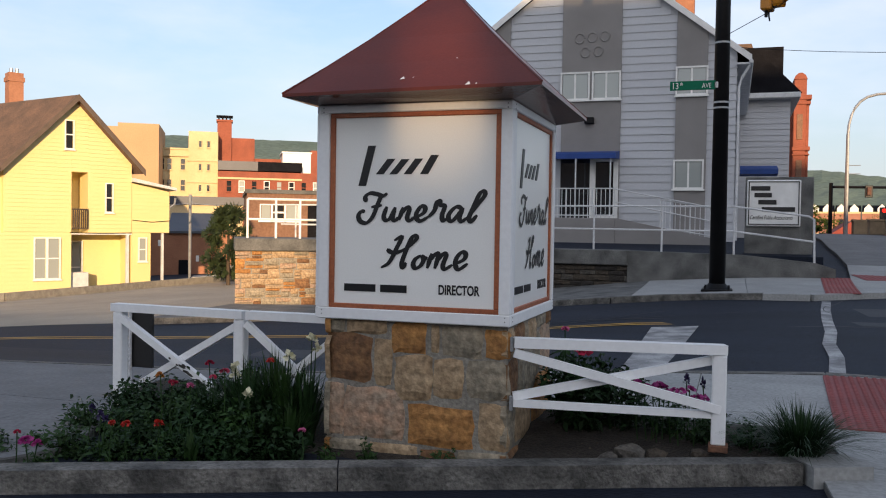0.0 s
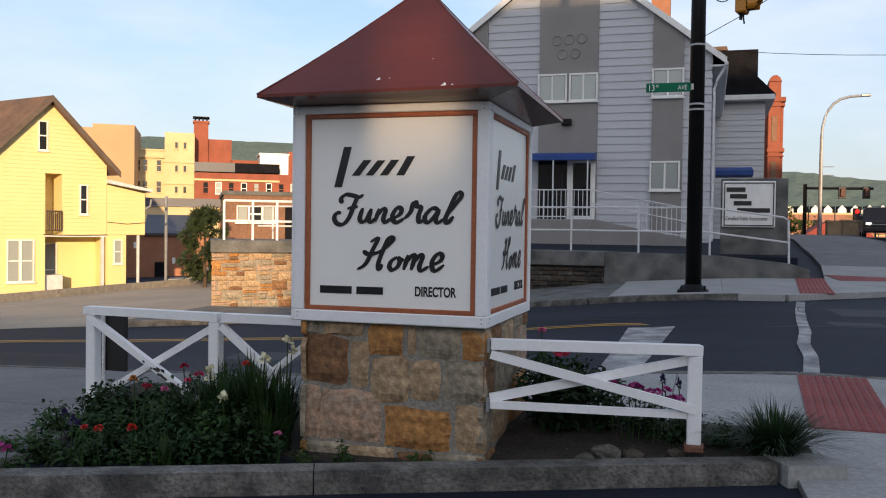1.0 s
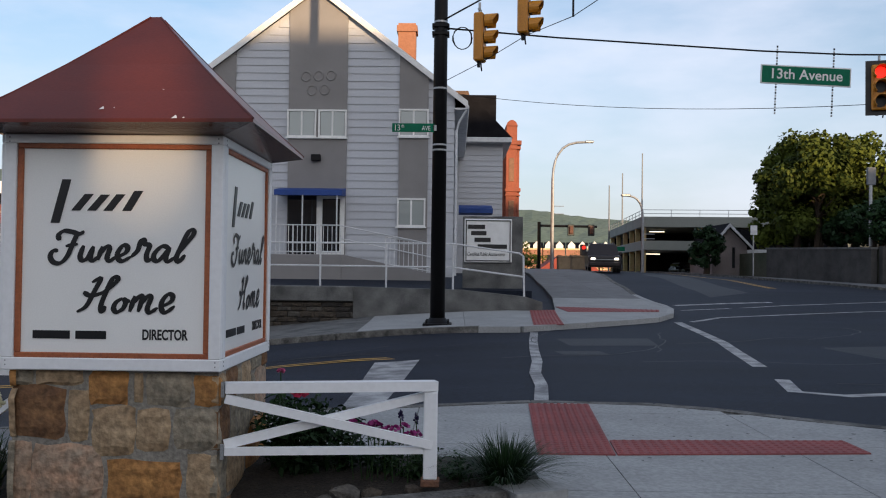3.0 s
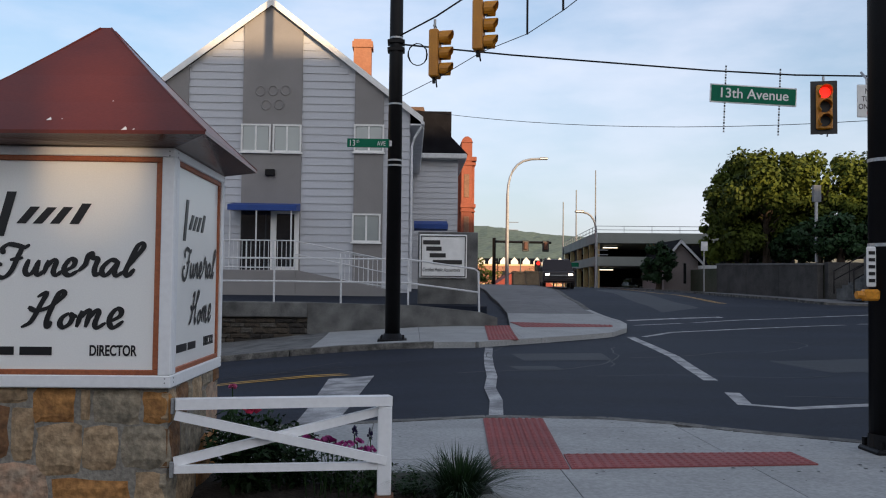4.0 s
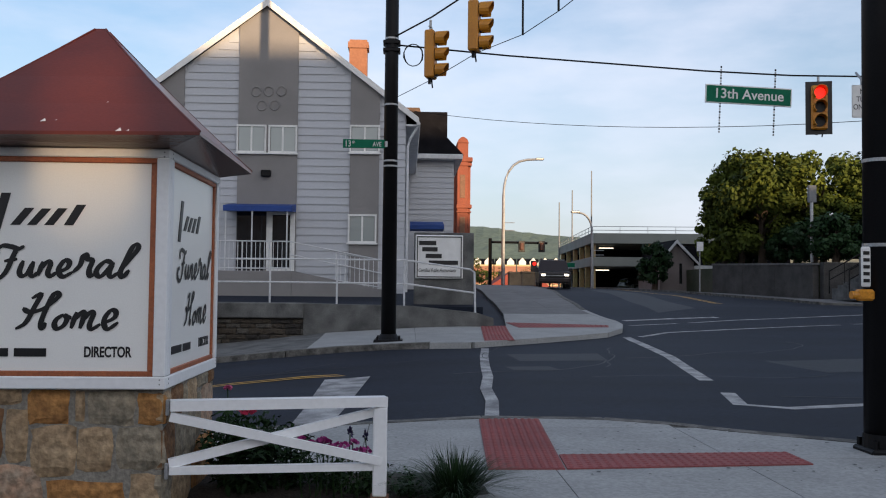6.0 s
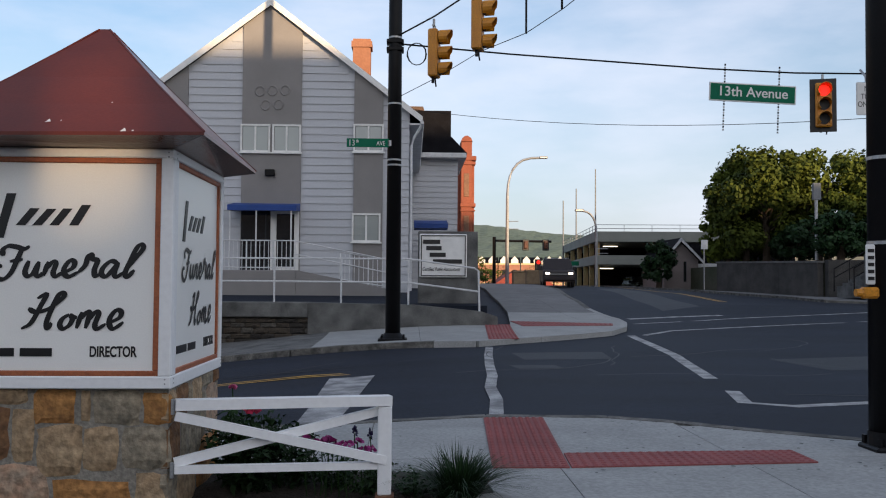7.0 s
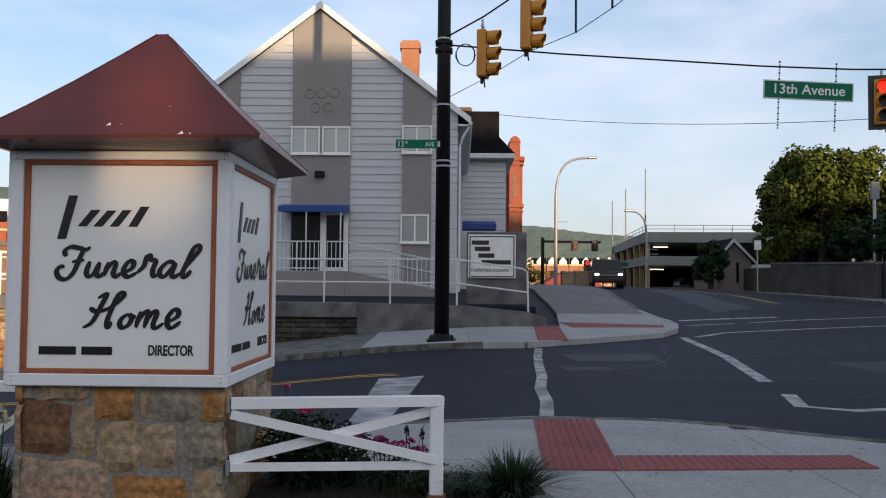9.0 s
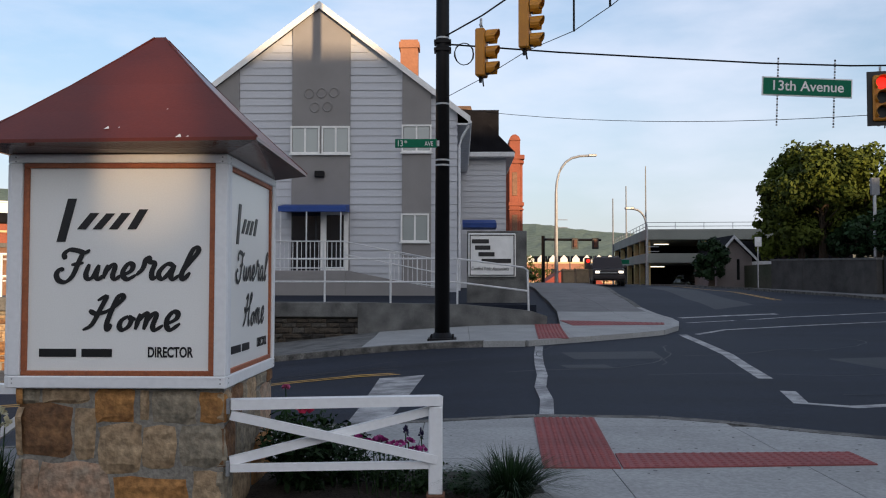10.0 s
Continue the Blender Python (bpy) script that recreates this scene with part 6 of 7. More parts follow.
for u in (-2.35, -1.6):
    for zz in (8.2, 6.05, 4.1):
        window(cream, u - 0.17, u + 0.17, zz, zz + 0.65, -0.22, 1, GLASS_DARK, CREAM_BRICK, 0.04)
rb = far_thing("red_brick_tower", "red brick block with a tall square chimney", "building", at_d(88), TH, K)
part("chimney", boxes((-0.85, -0.4, 0, 0.5, 1.0, 11.0), (-0.95, -0.5, 11.0, 0.6, 1.1, 11.2), bevel=0.02), BRICK_RED, rb, "square brick chimney")
for k in range(4):
    part("chimney_cap", boxes((-0.8 + k * 0.36, -0.45, 11.2, -0.65 + k * 0.36, 1.0, 11.5)), SHINGLE_DARK, rb)
part("chimney_cap", boxes((-0.95, -0.5, 11.5, 0.6, 1.1, 11.6)), SHINGLE_DARK, rb)
part("wall", boxes((0.5, 0, 0, 2.7, 9, 9.5), (2.7, 0.5, 0, 5.4, 9, 7.6)), BRICK_RED, rb)
low = far_thing("brick_storefront", "long red brick building with a dark parapet band", "building", at_d(84), TH, K)
part("wall", boxes((-0.72, 0, -6, 12, 9, 6.05)), BRICK_RED, low)
part("parapet", boxes((-0.75, -0.1, 6.15, 2.9, 9, 7.0)), BLUE_ROOF, low, "slate-grey parapet band")
part("parapet", boxes((2.9, -0.1, 6.15, 7.0, 9, 7.0)), SHINGLE_DARK, low, "dark parapet band")
part("belt_course", boxes((-0.75, -0.12, 5.3, 7.0, 0, 5.48)), CREAM_BRICK, low, "pale stone belt course")
for k in range(8):
    window(low, -0.0 + k * 1.15, 0.55 + k * 1.15, 4.1, 5.2, -0.02, 1, GLASS_DARK if k % 3 != 1 else GLASS_PALE, WHITE_PAINT if k % 2 else BRICK_RED, 0.06, True)
part("white_box", boxes((5.3, 2, 6.0, 8.0, 6, 8.05), (5.2, 1.9, 8.05, 8.1, 6.1, 8.2)), WHITE_PAINT, low, "white rooftop box")
part("upper_block", boxes((8.0, 2, 6.0, 12, 8, 8.4)), BRICK_RED, low)
c = vehicle("parked_car", "silver car parked behind the low kerb in sun", (0, 0, 0), 0, 4.4, 1.75, 1.42, CAR_SILVER, False, False)
c.matrix_world = pose(-28.4, 38.2, -2.35, 0, 0, -58)

# ---- lettering on the sign ----
def script_stroke(bm, pts, w):
    """A brush stroke: a smooth flat band through the points, tapering a little at both ends."""
    P = [Vector((p[0], p[1])) for p in pts]
    P = [P[0] * 2 - P[1]] + P + [P[-1] * 2 - P[-2]]
    line = []
    for i in range(1, len(P) - 2):
        for k in range(6):
            t = k / 6
            a, b, c, d = P[i - 1], P[i], P[i + 1], P[i + 2]
            line.append(0.5 * ((2 * b) + (c - a) * t + (2 * a - 5 * b + 4 * c - d) * t * t + (3 * b - a - 3 * c + d) * t ** 3))
    line.append(P[-2])
    n, nib = len(line), Vector((0.9, 0.45)).normalized()
    top = []
    for i, p in enumerate(line):
        d = (line[min(i + 1, n - 1)] - line[max(i - 1, 0)]).normalized()
        u = Vector((-d.y, d.x))
        s = w * (0.62 + 0.5 * abs(u.dot(nib))) * min(1, 0.55 + i / 5, 0.55 + (n - 1 - i) / 5) / 2
        top.append([bm.verts.new((q.x, -0.012 - 0.00002 * (i % 7), q.y)) for q in (p + u * s, p - u * s)])
    for a, b in zip(top, top[1:]):
        bm.faces.new((a[0], b[0], b[1], a[1]))
SCRIPT = {  # strokes of each letter, on a board laid out in millimetres
    "F": (((345, 395), (325, 440), (300, 500), (270, 530), (240, 525), (228, 500), (240, 478), (262, 475)), ((266, 432), (262, 408), (285, 390), (320, 394), (350, 402), (372, 390)), ((292, 456), (345, 446))),
    "u": (((370, 452), (355, 498), (366, 517), (388, 505), (412, 455)), ((412, 455), (399, 503), (412, 517), (432, 500))),
    "n": (((450, 455), (430, 515)), ((438, 490), (466, 457), (480, 465), (470, 503), (483, 517), (506, 500))),
    "e": (((512, 502), (548, 482), (557, 458), (538, 450), (516, 480), (516, 506), (536, 518), (572, 498)),),
    "r": (((572, 500), (600, 470), (612, 432), (626, 425), (630, 442), (650, 450), (638, 488), (642, 514), (664, 506)),),
    "a": (((735, 458), (704, 452), (674, 480), (668, 506), (686, 516), (712, 490), (738, 455)), ((738, 455), (720, 500), (731, 517), (756, 500))),
    "l": (((756, 500), (800, 445), (836, 398), (830, 380), (812, 392), (785, 450), (765, 500), (776, 517), (802, 488)),),
    "H": (((408, 612), (445, 594), (422, 645), (385, 715), (345, 741)), ((372, 655), (402, 669), (445, 660), (480, 638), (517, 602), (511, 588), (494, 598), (468, 655), (448, 712), (452, 738), (468, 714))),
    "o": (((540, 678), (512, 698), (502, 724), (516, 739), (541, 724), (553, 696), (541, 678)), ((548, 690), (572, 692))),
    "m": (((592, 668), (570, 738)), ((580, 705), (612, 669), (623, 679), (606, 738)), ((614, 708), (646, 669), (660, 677), (645, 722), (656, 739), (690, 718))),
    "e_end": (((700, 716), (744, 692), (752, 667), (732, 660), (708, 690), (705, 723), (723, 738), (762, 710)),)}
def board_text(parent, dx, kx):
    def place(p):
        return (dx + (p[0] - 137) * 0.001375 * kx, 2.104 - (p[1] - 68) * 0.00134)
    for letter, strokes in SCRIPT.items():
        bm = bmesh.new()
        for s in strokes:
            script_stroke(bm, [place(p) for p in s], 0.031)
        part("script_letter", bm, BLACK_LETTER, parent, "black script letter")
    for x0, x1, z0, z1 in ((248, 298, 165, 355), (335, 395, 228, 300), (402, 464, 230, 300), (472, 530, 228, 300), (552, 606, 212, 300)):
        bm = bmesh.new()
        s = 18
        cs = [place(p) for p in ((x0 - 4 - s, z1), (x0 + 34 - s, z1), (x1 + 2 + s * 0.6, z0), (x1 - 36 + s * 0.6, z0))]
        prism(bm, cs, -0.0125, -0.009)
        part("text_bar", bm, BLACK_LETTER, parent, "black slanted bar")
    for x0, x1 in ((160, 318), (342, 472)):
        (a, c), (b, d) = place((x0, 857)), place((x1, 822))
        part("text_bar", boxes((a, -0.0125, c, b, -0.009, d)), BLACK_LETTER, parent, "black bar")
    a, c = place((624, 857))
    lettering("lettering", "DIRECTOR", 0.083, (a, -0.01, c), 0, BLACK_LETTER, parent, 0.66 * kx, 0, depth=0.0015, bold=0.0022)
board_text(front, 0.145, 1.0)
board_text(side, 0.14, 1.055)
for x, k, w in ((-0.342, 0.26, 0.007), (-0.638, 0.085, 0.02), (-0.207, 0.012, 0.022), (-0.569, 0.09, 0.007), (-0.155, 0.01, 0.009)):
    at = Vector((x, -0.26 + 0.86 * k, 2.29 + 0.835 * k - 0.05 * min(k, 0.25)))
    up = Vector((0, 0.715, 0.70))
    lift = Vector((0, -0.696, 0.718)) * 0.006
    bm = bmesh.new()
    bm.faces.new([bm.verts.new(at + lift + Vector((dx * w, 0, 0)) + up * dy * w) for dx, dy in ((-0.7, -0.6), (0.8, -0.4), (0.5, 0.5), (0.15, 1.0))])
    part("paint_chip", bm, WHITE_PAINT, sign, "bare pale paint chip")
for f, w in ((front, W), (side, D)):
    for x in (0.03, w - 0.03):
        for z in (ZB + 0.03, ZB + 0.055, ZT - 0.02, ZT - 0.045):
            bm = bmesh.new(); tube(bm, [(x, -0.037, z), (x, -0.034, z)], 0.005, 6)
            part("screw", bm, METAL_GREY, f)

# peeled paint on the fence braces
FLAKE = material("bare_grey_wood", (0.06, 0.055, 0.05), (0.03, 0.028, 0.026), 0.9, 20, 90, 0.3)
rng = random.Random(2)
for i in range(9):
    s = rng.uniform(0.45, 0.75)
    p = Vector((-3.22, 0.50, 0.745)).lerp(Vector((-2.11, 0.43, 0.12)), s)
    a, b = rng.uniform(0.01, 0.035), rng.uniform(0.005, 0.012)
    q = p + Vector((0, -0.052, rng.uniform(-0.02, 0.02)))
    bm = bmesh.new()
    bm.faces.new([bm.verts.new(q + Vector(v)) for v in ((-a, 0, a * 0.4 - b), (a * 0.3, 0, -a * 0.2 - b), (a, 0, -a * 0.4), (a * 0.2, 0, b), (-a, 0, a * 0.4 + b * 0.6))])
    part("peeled_patch", bm, FLAKE, left_fence, "peeled bare patch")

# ---- plants in the bed ----
def soil_z(x, y):
    return -0.04 + 0.17 * min(max((y + 0.35) / 1.1, 0), 1)
def blades(name, label, x, y, n, h, spread, w, mat, seed, droop=0.6, upright=0.25, group=""):
    t = thing(name, label, "plant", (x, y, soil_z(x, y) - 0.02), group=group)
    rng = random.Random(seed)
    verts, faces = [], []
    for i in range(n):
        a = rng.uniform(0, 6.283)
        L = h * rng.uniform(0.6, 1.08)
        lean = rng.uniform(upright * 0.2, 1.0) * spread
        d = Vector((math.cos(a), math.sin(a), 0))
        side_v = Vector((-d.y, d.x, 0))
        o = d * rng.uniform(0, spread * 0.25)
        k0 = len(verts)
        m = 6
        for j in range(m + 1):
            s = j / m
            p = o + d * lean * s ** 1.4 + Vector((0, 0, L * (s - droop * lean / max(spread, .01) * 0.55 * s ** 2.6)))
            ww = w * (1 - s ** 1.8) * (0.6 + 0.4 * min(1, s * 4)) / 2
            verts += [p + side_v * ww, p - side_v * ww]
        for j in range(m):
            q = k0 + j * 2
            faces.append((q, q + 1, q + 3, q + 2))
    me = bpy.data.meshes.new("blade_leaves")
    me.from_pydata([tuple(v) for v in verts], [], faces)
    me.materials.append(mat)
    ob = new("blade_leaves", me)
    ob.parent = t
    tagged(ob, kind="stuff")
    return t
def leafy(name, label, x, y, n, h, r, leaf, mat, seed, group=""):
    t = thing(name, label, "plant", (x, y, soil_z(x, y) - 0.02), group=group)
    rng = random.Random(seed)
    verts, faces = [], []
    bm = bmesh.new()
    stems = []
    for i in range(max(5, int(n / 40))):
        a, rr = rng.uniform(0, 6.283), r * math.sqrt(rng.random())
        e = Vector((math.cos(a) * rr, math.sin(a) * rr, h * rng.uniform(0.6, 1.0) * (1 - 0.35 * (rr / r) ** 2)))
        s = Vector((e.x * 0.35, e.y * 0.35, 0))
        tube(bm, [s, s.lerp(e, 0.5) + Vector((0, 0, h * 0.08)), e], 0.004, 4, 0.002)
        stems.append((s, e))
    tagged(part("stem", bm, mat, t), kind="stuff")
    for i in range(n):
        s, e = stems[rng.randrange(len(stems))]
        p = s.lerp(e, rng.uniform(0.15, 1.03)) + Vector((rng.gauss(0, 0.03), rng.gauss(0, 0.03), rng.gauss(0, 0.02)))
        d = Vector((rng.gauss(0, 1), rng.gauss(0, 1), rng.gauss(0.25, 0.6))).normalized()
        u = d.cross(Vector((rng.gauss(0, .4), rng.gauss(0, .4), 1))).normalized()
        L = leaf * rng.uniform(0.6, 1.25)
        k = len(verts)
        dn = Vector((0, 0, -L * 0.25))
        verts += [p, p + d * L * 0.45 + u * L * 0.26, p + d * L + dn, p + d * L * 0.45 - u * L * 0.26]
        faces.append((k, k + 1, k + 2, k + 3))
    me = bpy.data.meshes.new("leaves")
    me.from_pydata([tuple(v) for v in verts], [], faces)
    me.materials.append(mat)
    ob = new("leaves", me)
    ob.parent = t
    tagged(ob, kind="stuff")
    return t
def bloom(name, label, x, y, z, r, mat, seed, petals=26, stem=True, flat=0.7):
    """A flower head of many petals on its stem."""
    t = thing(name, label, "flower", (x, y, z))
    rng = random.Random(seed)
    bm = bmesh.new()
    for i in range(petals):
        a, b = rng.uniform(0, 6.283), rng.uniform(-0.4, 1.4)
        d = Vector((math.cos(a) * math.cos(b), math.sin(a) * math.cos(b), math.sin(b) * flat))
        u = d.orthogonal().normalized()
        u.rotate(Matrix.Rotation(rng.uniform(0, 3.1), 3, d).to_euler())
        L = r * rng.uniform(0.75, 1.1)
        vs = [bm.verts.new(p) for p in (d * r * 0.15, d * L * 0.6 + u * L * 0.38, d * L + Vector((0, 0, -0.1 * r)), d * L * 0.6 - u * L * 0.38)]
        bm.faces.new(vs)
    part("petals", bm, mat, t)
    if stem:
        bm = bmesh.new(); tube(bm, [(0, 0, 0), (rng.uniform(-.02, .02), rng.uniform(-.02, .02), -(z - soil_z(x, y)) * 0.5), (rng.uniform(-.03, .03), rng.uniform(-.03, .03), -(z - soil_z(x, y)))], 0.004, 5)
        part("stem", bm, LEAF, t)
    return t
PET_RED = material("red_petals", (0.55, 0.025, 0.012), (0.35, 0.012, 0.008), 0.6, 30, 90, 0)
PET_ROSE = material("rose_petals", (0.55, 0.03, 0.09), (0.36, 0.015, 0.05), 0.6, 30, 90, 0)
PET_MAGENTA = material("magenta_petals", (0.40, 0.03, 0.22), (0.28, 0.02, 0.15), 0.6, 30, 90, 0)
PET_WHITE = material("cream_petals", (0.75, 0.72, 0.52), (0.6, 0.58, 0.4), 0.6, 30, 90, 0)
PET_ORANGE = material("orange_petals", (0.55, 0.22, 0.03), (0.35, 0.11, 0.02), 0.6, 30, 90, 0)
PET_BLUE = material("violet_petals", (0.03, 0.018, 0.085), (0.016, 0.01, 0.05), 0.6, 30, 90, 0)
PET_PINK = material("pink_petals", (0.6, 0.14, 0.3), (0.45, 0.08, 0.2), 0.6, 30, 90, 0)
# tall iris clumps beside the stone base
for i, (x, y, n, h, sp) in enumerate(((-1.55, 0.12, 130, 0.62, 0.34), (-1.80, 0.02, 110, 0.56, 0.36), (-1.42, -0.12, 80, 0.42, 0.24), (-1.95, 0.25, 80, 0.52, 0.3), (-1.62, -0.22, 90, 0.36, 0.28), (-1.38, 0.05, 120, 0.6, 0.22), (-1.7, 0.2, 120, 0.64, 0.32), (-2.1, 0.05, 80, 0.42, 0.34))):
    blades("iris_plant", "dense clump of long green sword leaves beside the stone base", x, y, n, h, sp, 0.026, LEAF_DARK if i % 2 else LEAF, 70 + i, group="iris clumps")
for i, (x, y, n, h, r, lf, m) in enumerate(((-2.62, -0.72, 420, 0.26, 0.14, 0.055, LEAF), (-2.40, -0.66, 450, 0.24, 0.15, 0.05, LEAF), (-2.20, -0.58, 350, 0.18, 0.14, 0.045, LEAF), (-1.98, -0.52, 400, 0.2, 0.16, 0.045, LEAF), (-1.78, -0.42, 800, 0.26, 0.2, 0.055, LEAF_DARK),
        (-1.55, -0.36, 900, 0.28, 0.2, 0.06, LEAF_DARK), (-1.36, -0.26, 600, 0.26, 0.15, 0.065, LEAF_DARK), (-2.35, -0.25, 700, 0.28, 0.24, 0.04, LEAF), (-2.05, -0.12, 800, 0.34, 0.24, 0.05, LEAF_DARK), (-1.82, -0.05, 800, 0.36, 0.22, 0.055, LEAF_DARK), (-2.1, 0.25, 600, 0.42, 0.2, 0.045, LEAF_DARK),
        (-2.62, -0.95, 260, 0.14, 0.12, 0.04, LEAF), (-2.85, -0.6, 500, 0.24, 0.2, 0.05, LEAF), (-2.6, -0.3, 400, 0.24, 0.2, 0.04, LEAF), (-3.1, -0.9, 500, 0.22, 0.22, 0.05, LEAF), (-1.6, -0.1, 700, 0.34, 0.2, 0.06, LEAF_DARK))):
    leafy("leafy_plant", "low leafy green garden plant in the soil", x, y, n, h, r, lf, m, 90 + i, group="bed plants")
for i, (x, y, n, h, r) in enumerate(((-2.95, -0.15, 700, 0.30, 0.22), (-2.72, 0.12, 800, 0.32, 0.24), (-2.5, 0.3, 800, 0.34, 0.24), (-2.3, 0.12, 900, 0.36, 0.25), (-2.98, 0.32, 700, 0.28, 0.22), (-2.55, -0.12, 800, 0.28, 0.24), (-2.1, 0.5, 700, 0.4, 0.22), (-2.3, -0.5, 700, 0.26, 0.2), (-2.0, -0.35, 800, 0.3, 0.22), (-1.75, -0.2, 900, 0.36, 0.22))):
    leafy("leafy_plant", "bushy dark green garden plant below the white fence", x, y, n, h, r, 0.05, LEAF_DARK if i % 3 else LEAF, 300 + i, group="bed plants")
blades("sword_plant", "pale green upright plant with broad curled leaves", -1.83, -0.6, 16, 0.3, 0.12, 0.04, LEAF, 131)
blades("sword_plant", "grey-green narrow-leaved clump in the bed", -2.08, -0.42, 70, 0.28, 0.2, 0.012, LEAF, 132)
for i, (x, y, z, r, m, nm) in enumerate(((-2.22, -0.82, 0.26, 0.032, PET_RED, "red"), (-2.14, -0.8, 0.26, 0.036, PET_RED, "red"), (-1.97, -0.72, 0.26, 0.04, PET_RED, "red"), (-2.14, 0.07, 0.5, 0.04, PET_ROSE, "rose red"), (-2.18, -0.29, 0.42, 0.04, PET_ROSE, "rose red"),
        (-2.07, -0.25, 0.4, 0.035, PET_PINK, "pink"), (-1.86, -0.18, 0.5, 0.04, PET_ROSE, "rose red"), (-1.68, 0.1, 0.54, 0.035, PET_RED, "red"), (-2.31, -0.24, 0.45, 0.045, PET_ORANGE, "orange"), (-2.56, -1.15, 0.2, 0.05, PET_MAGENTA, "magenta"), (-2.5, -1.12, 0.18, 0.045, PET_MAGENTA, "magenta"),
        (-2.57, -1.2, 0.26, 0.025, PET_ROSE, "rose red"), (-1.17, -0.41, 0.22, 0.03, PET_PINK, "pink"), (-2.0, -0.1, 0.44, 0.03, PET_ROSE, "rose red"))):
    bloom("garden_flower", nm + " garden flower among the leaves of the bed", x, y, z, r, m, 140 + i)
for i, (x, y, z) in enumerate(((-1.52, 0.07, 0.58), (-1.42, 0.2, 0.68), (-1.92, 0.05, 0.48), (-1.66, -0.22, 0.36), (-1.37, 0.16, 0.63), (-1.95, 0.1, 0.43))):
    bloom("iris_flower", "cream white iris flower over the sword leaves", x, y, z, 0.05, PET_WHITE, 160 + i, 14, True, 1.2)
for i, (x, y, z) in enumerate(((-2.47, -0.7, 0.3), (-2.35, -0.77, 0.28), (-2.33, -0.75, 0.25))):
    bloom("salvia_spike", "dark violet flower spike in the bed", x, y, z, 0.028, PET_BLUE, 170 + i, 20, True, 1.8)
# behind the other fence
for i, (x, y, n, h, r, lf, m) in enumerate(((0.36, 0.72, 1000, 0.6, 0.24, 0.065, LEAF_DARK), (0.60, 0.85, 900, 0.5, 0.24, 0.06, LEAF_DARK), (0.9, 0.8, 500, 0.3, 0.2, 0.05, LEAF_DARK), (1.12, 0.7, 500, 0.26, 0.18, 0.045, LEAF), (0.22, 0.85, 900, 0.56, 0.2, 0.065, LEAF_DARK), (1.42, 0.62, 350, 0.2, 0.14, 0.04, LEAF_DARK))):
    leafy("leafy_plant", "dark leafy plant behind the white fence", x, y, n, h, r, lf, m, 200 + i, group="fence plants")
for i, (x, y, z, r, m, nm) in enumerate(((0.33, 0.64, 0.665, 0.09, PET_ROSE, "deep rose"), (0.2, 0.8, 0.78, 0.035, PET_PINK, "pale pink"))):
    bloom("rose_flower", nm + " rose behind the white fence", x, y, z, r, m, 220 + i, 34)
for i in range(12):
    x = 0.72 + 0.035 * i + 0.02 * math.sin(i * 7)
    bloom("garden_flower", "small magenta flower behind the white fence", x, 0.62 + 0.05 * math.sin(i * 3), 0.47 - 0.005 * i + 0.02 * math.sin(i * 5), 0.05, PET_MAGENTA, 230 + i, 12)
for i, x in enumerate((1.02, 1.12)):
    bloom("salvia_spike", "slim dark violet spike behind the fence", x, 0.66, 0.50 - 0.02 * i, 0.025, PET_BLUE, 250 + i, 24, True, 2.6)
blades("grass_clump", "arching clump of dark green grass at the end of the bed", 1.70, 0.62, 750, 0.38, 0.56, 0.009, LEAF_DARK, 260, 1.15)
# weeds at the foot of the stones
for i, (x, y, h) in enumerate(((-0.85, -0.14, 0.17), (-0.4, -0.08, 0.13), (-1.12, -0.2, 0.14))):
    leafy("weed", "small green weed at the foot of the stone base", x, y, 70, h, 0.08, 0.05, LEAF, 270 + i, group="weeds")
rng = random.Random(31)
for i, (x, y, s) in enumerate(((0.72, 0.30, 0.09), (0.86, 0.33, 0.06), (0.58, 0.22, 0.06), (1.12, 0.42, 0.05), (0.1, 0.0, 0.05))):
    bm = bmesh.new()
    bmesh.ops.create_icosphere(bm, subdivisions=1, radius=s)
    for v in bm.verts:
        v.co = Vector((v.co.x * 1.2, v.co.y, v.co.z * 0.7)) * (1 + 0.55 * noise.noise(v.co * 18 + Vector((i, 0, 0))))
    ob = part("rock", bm, DARK_STONES[(2, 1, 2, 1, 2)[i]])
    ob.location = (x, y, soil_z(x, y) + s * 0.35)
    tagged(ob, "rough grey-brown rock lying on the soil", "rock", group="bed rocks")
# pebbles and clods
bm = bmesh.new()
for i in range(130):
    x = rng.uniform(-3.6, 1.8)
    y = rng.uniform(max(-0.55 + 0.47 * (x + 0.76), -1.5), max(-0.55 + 0.47 * (x + 0.76), -1.5) + 0.5)
    s = rng.uniform(0.006, 0.018)
    z = soil_z(x, y)
    vs = [bm.verts.new((x + dx * s * rng.uniform(.7, 1.3), y + dy * s * rng.uniform(.7, 1.3), z + dz * s)) for dx, dy, dz in ((1, 0, 0), (-.5, .9, 0), (-.5, -.9, 0), (0, 0, .9))]
    for f in ((0, 1, 3), (1, 2, 3), (2, 0, 3)):
        bm.faces.new([vs[k] for k in f])
tagged(part("pebbles", bm, DARK_STONES[1]), "scattered small pebbles and clods on the soil", "pebbles", kind="stuff")
# small dark board on a thin post behind the left fence
bb = thing("small_sign", "small black board seen from behind on a thin post", "sign")
bm = bmesh.new(); tube(bm, [(-3.66, 1.18, 0.02), (-3.66, 1.18, 0.76)], 0.016, 6)
part("post", bm, RAIL_WHITE, bb)
part("board", boxes((-3.69, 1.2, 0.21, -3.45, 1.23, 0.70), bevel=0.004), SIGNAL_BLACK, bb)

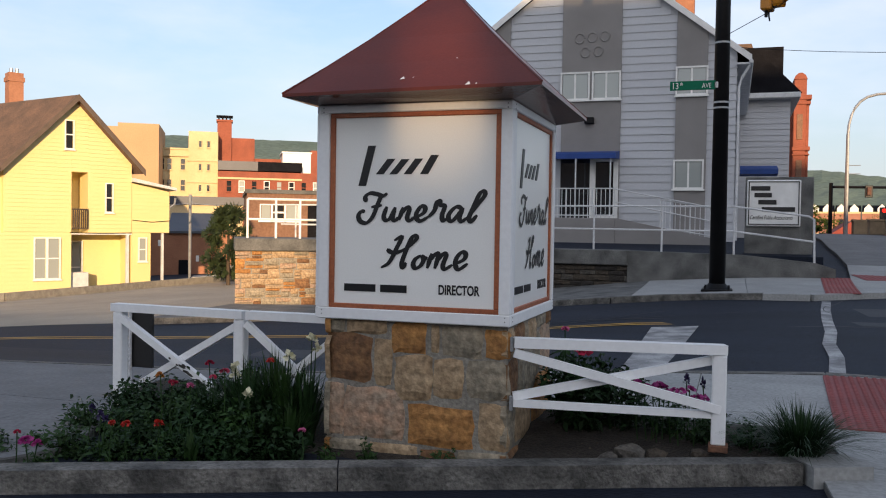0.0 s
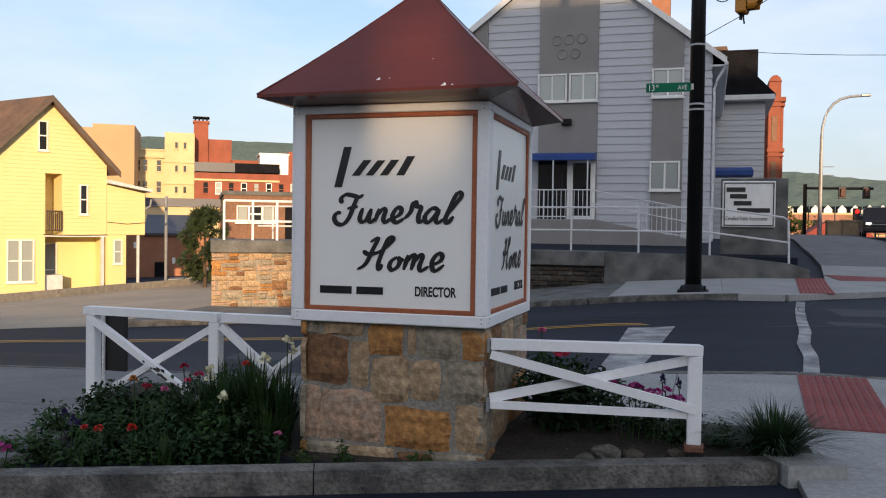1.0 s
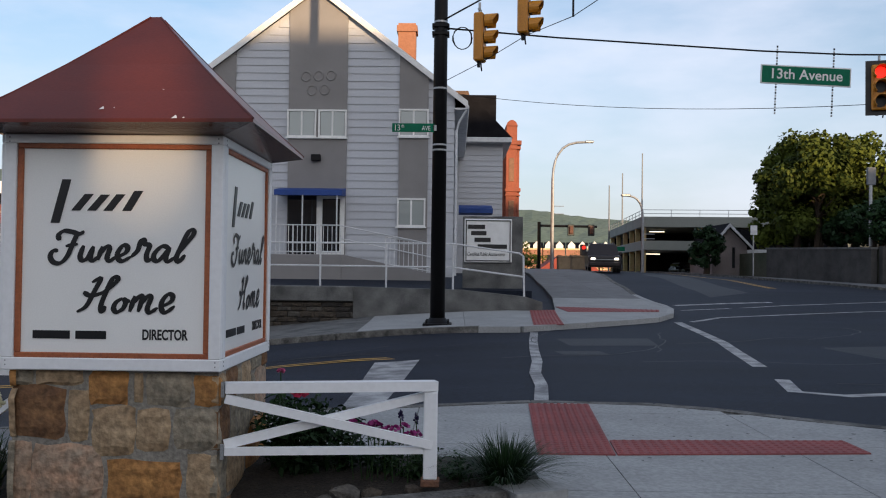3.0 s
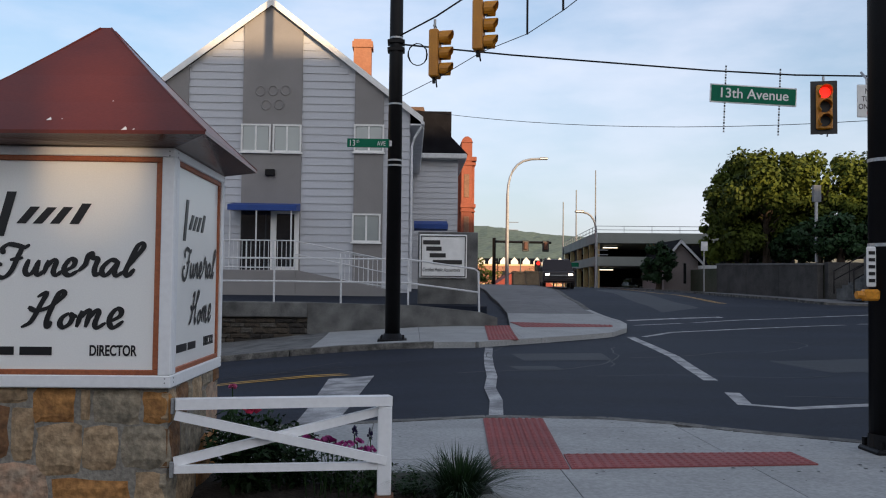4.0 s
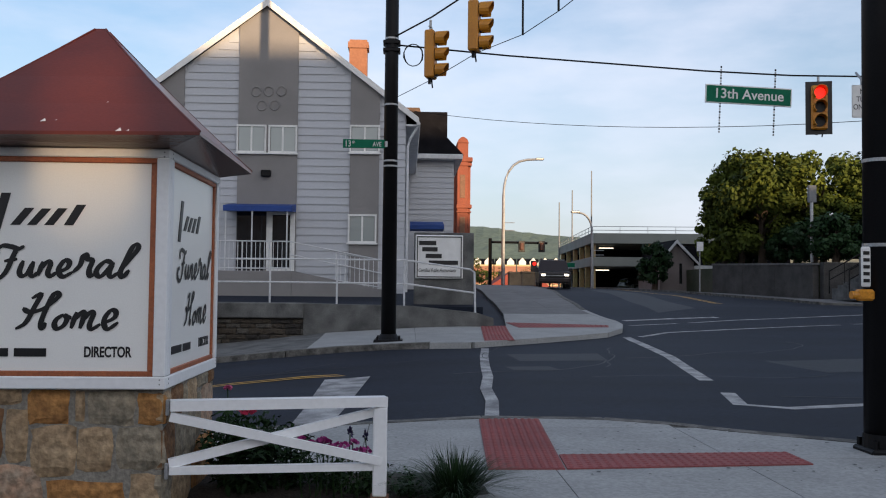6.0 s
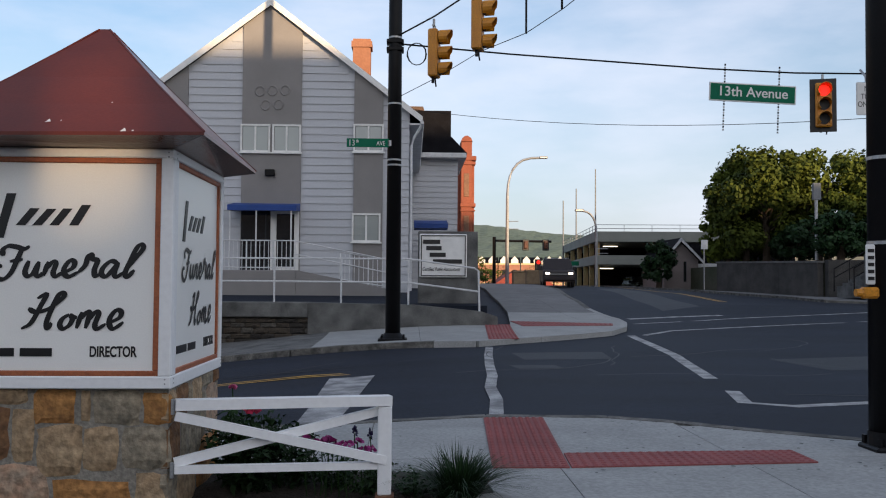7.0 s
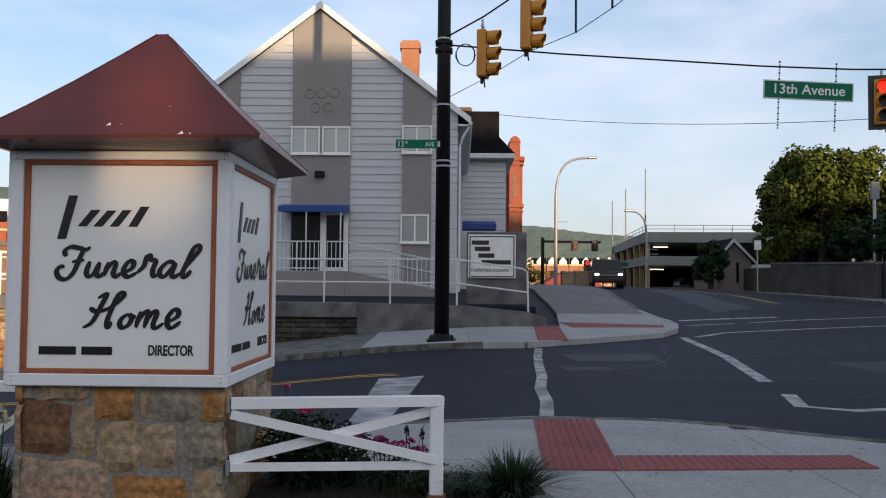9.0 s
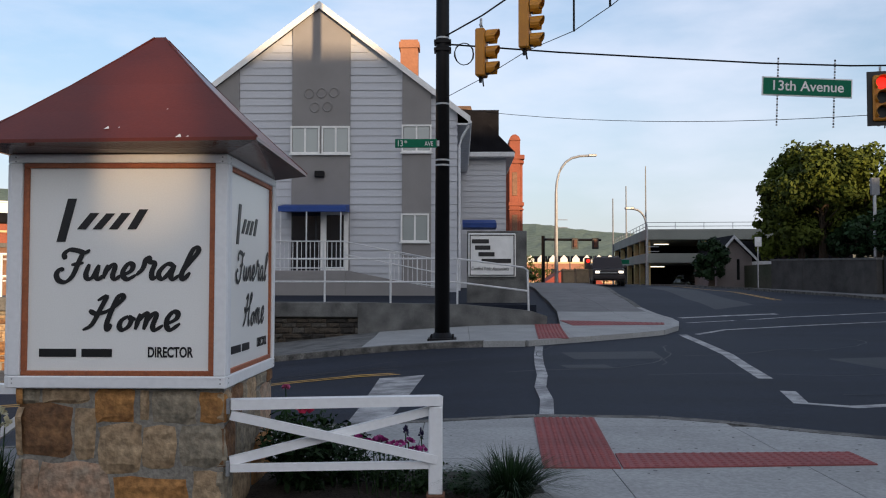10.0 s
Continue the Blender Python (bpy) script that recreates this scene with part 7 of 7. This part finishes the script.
# ---- flower bed and slabs of the pavements ----
def bed_height(x, y):
    return -0.04 + 0.17 * min(max((y + 0.35) / 1.1, 0), 1) + 0.015 * noise.noise(Vector((x * 2, y * 2, 0)))
bm = sheet([(-6.0, -2.95), (-0.8, -0.68), (1.67, 0.40), (1.97, 0.56), (1.97, 1.22), (-3.32, 1.22), (-3.28, 0.85), (-2.63, -0.7), (-2.78, -1.03), (-6.0, -2.48)], 0.0, 0.12, 0.25)
for v in bm.verts:
    if v.co.z > -0.14:
        v.co.z = bed_height(v.co.x, v.co.y) - 0.1 * min(max((v.co.x - 1.6) / 0.35, 0), 1)
tagged(part("flower_bed", bm, SOIL, smooth=True), "bare dark soil of the raised flower bed", "flower bed", kind="structure")
end_stone = part("kerb", ribbon([(1.69, 0.37), (2.02, 0.515)], 0.3, 0.125, 0.2), CONCRETE)
tagged(end_stone, "pale cracked concrete end block of the kerb", "kerb", kind="structure")
pavement("pavement_near", "pale concrete pavement at the near street corner", PAVE_NEAR, 0.05, 1.55, 0.3)
pavement("pavement_far", "pale concrete pavement round the far corner", PAVE_FAR, 0.12, 2.4, 0.3)
pavement("pavement_right", "concrete pavement below the far retaining wall", PAVE_RIGHT, 0.12, 3.0, 0.3)
tactile("tactile_pad", "red ribbed tactile pad at the near kerb", [(2.16, 4.26), (2.79, 4.22), (2.62, 1.73), (2.02, 1.75)], 9, 0.062, True)
tactile("tactile_pad", "long red tactile strip across the near pavement", [(2.672, 2.29), (4.67, 2.42), (4.67, 1.92), (2.637, 1.735)], 26, 0.062, True)
tactile("tactile_pad", "red tactile pad at the far kerb", [(3.41, 18.85), (4.1, 18.9), (3.81, 14.55), (3.11, 14.3)], 8, 0.132, True)
tactile("tactile_pad", "long red tactile strip on the far corner island", [(4.25, 20.1), (7.06, 19.4), (6.93, 18.82), (4.41, 18.5)], 20, 0.132, True)

# ---- wear on the street: patches, cracks and specks ----
ASPHALT_DARK = material("fresh_patch_asphalt", (0.010, 0.013, 0.021), (0.007, 0.009, 0.014), 0.7, 1.5, 60, 0.3, fleck=0.3)
for o in ([(3.5, 11.2), (5.2, 11.4), (5.3, 12.8), (3.4, 12.5)], [(3.2, 9.6), (4.0, 9.7), (3.9, 10.3), (3.1, 10.2)], [(8.5, 9.5), (12.5, 10.5), (12.2, 12.6), (8.2, 11.4)], [(-5.5, 6.0), (-2.0, 6.6), (-2.2, 7.4), (-5.6, 6.9)], [(10.4, 26), (12.4, 28), (13.2, 44), (11.8, 44)]):
    tagged(part("asphalt_patch", sheet(o, 0.004, 1.0), ASPHALT_DARK), "darker repaired patch of asphalt in the street", "road patch", kind="structure")
rng = random.Random(77)
CRACK = material("crack_filler", (0.006, 0.007, 0.009), (0.004, 0.005, 0.006), 0.6, 5, 60, 0.1)
for i in range(14):
    x, y = rng.uniform(-8, 14), rng.uniform(5.4, 13)
    a = rng.choice((0.1, 1.5, 0.0, 0.25)) + rng.uniform(-0.2, 0.2)
    pts = [(x, y)]
    for k in range(9):
        a += rng.uniform(-0.35, 0.35)
        pts.append((pts[-1][0] + math.cos(a) * 0.45, pts[-1][1] + math.sin(a) * 0.45))
    tagged(part("road_crack", ribbon(pts, rng.uniform(0.015, 0.035), 0.006, 0, 0.4), CRACK), "thin tarred crack in the asphalt", "road crack", kind="structure")
bm = bmesh.new()
for i in range(170):
    x, y, s = rng.uniform(0.2, 7.0), rng.uniform(1.25, 4.3), rng.uniform(0.006, 0.02)
    if y > 4.4 - max(x - 4, 0) * 0.7:
        continue
    z = land(x, y) + 0.0535
    bm.faces.new([bm.verts.new((x + s * rng.uniform(.6, 1.4) * math.cos(t), y + s * rng.uniform(.6, 1.4) * math.sin(t), z)) for t in (0, 1.2, 2.5, 3.7, 5.0)])
tagged(part("gum_spots", bm, CRACK), "dark gum spots and specks on the pavement", "pavement specks", kind="stuff")
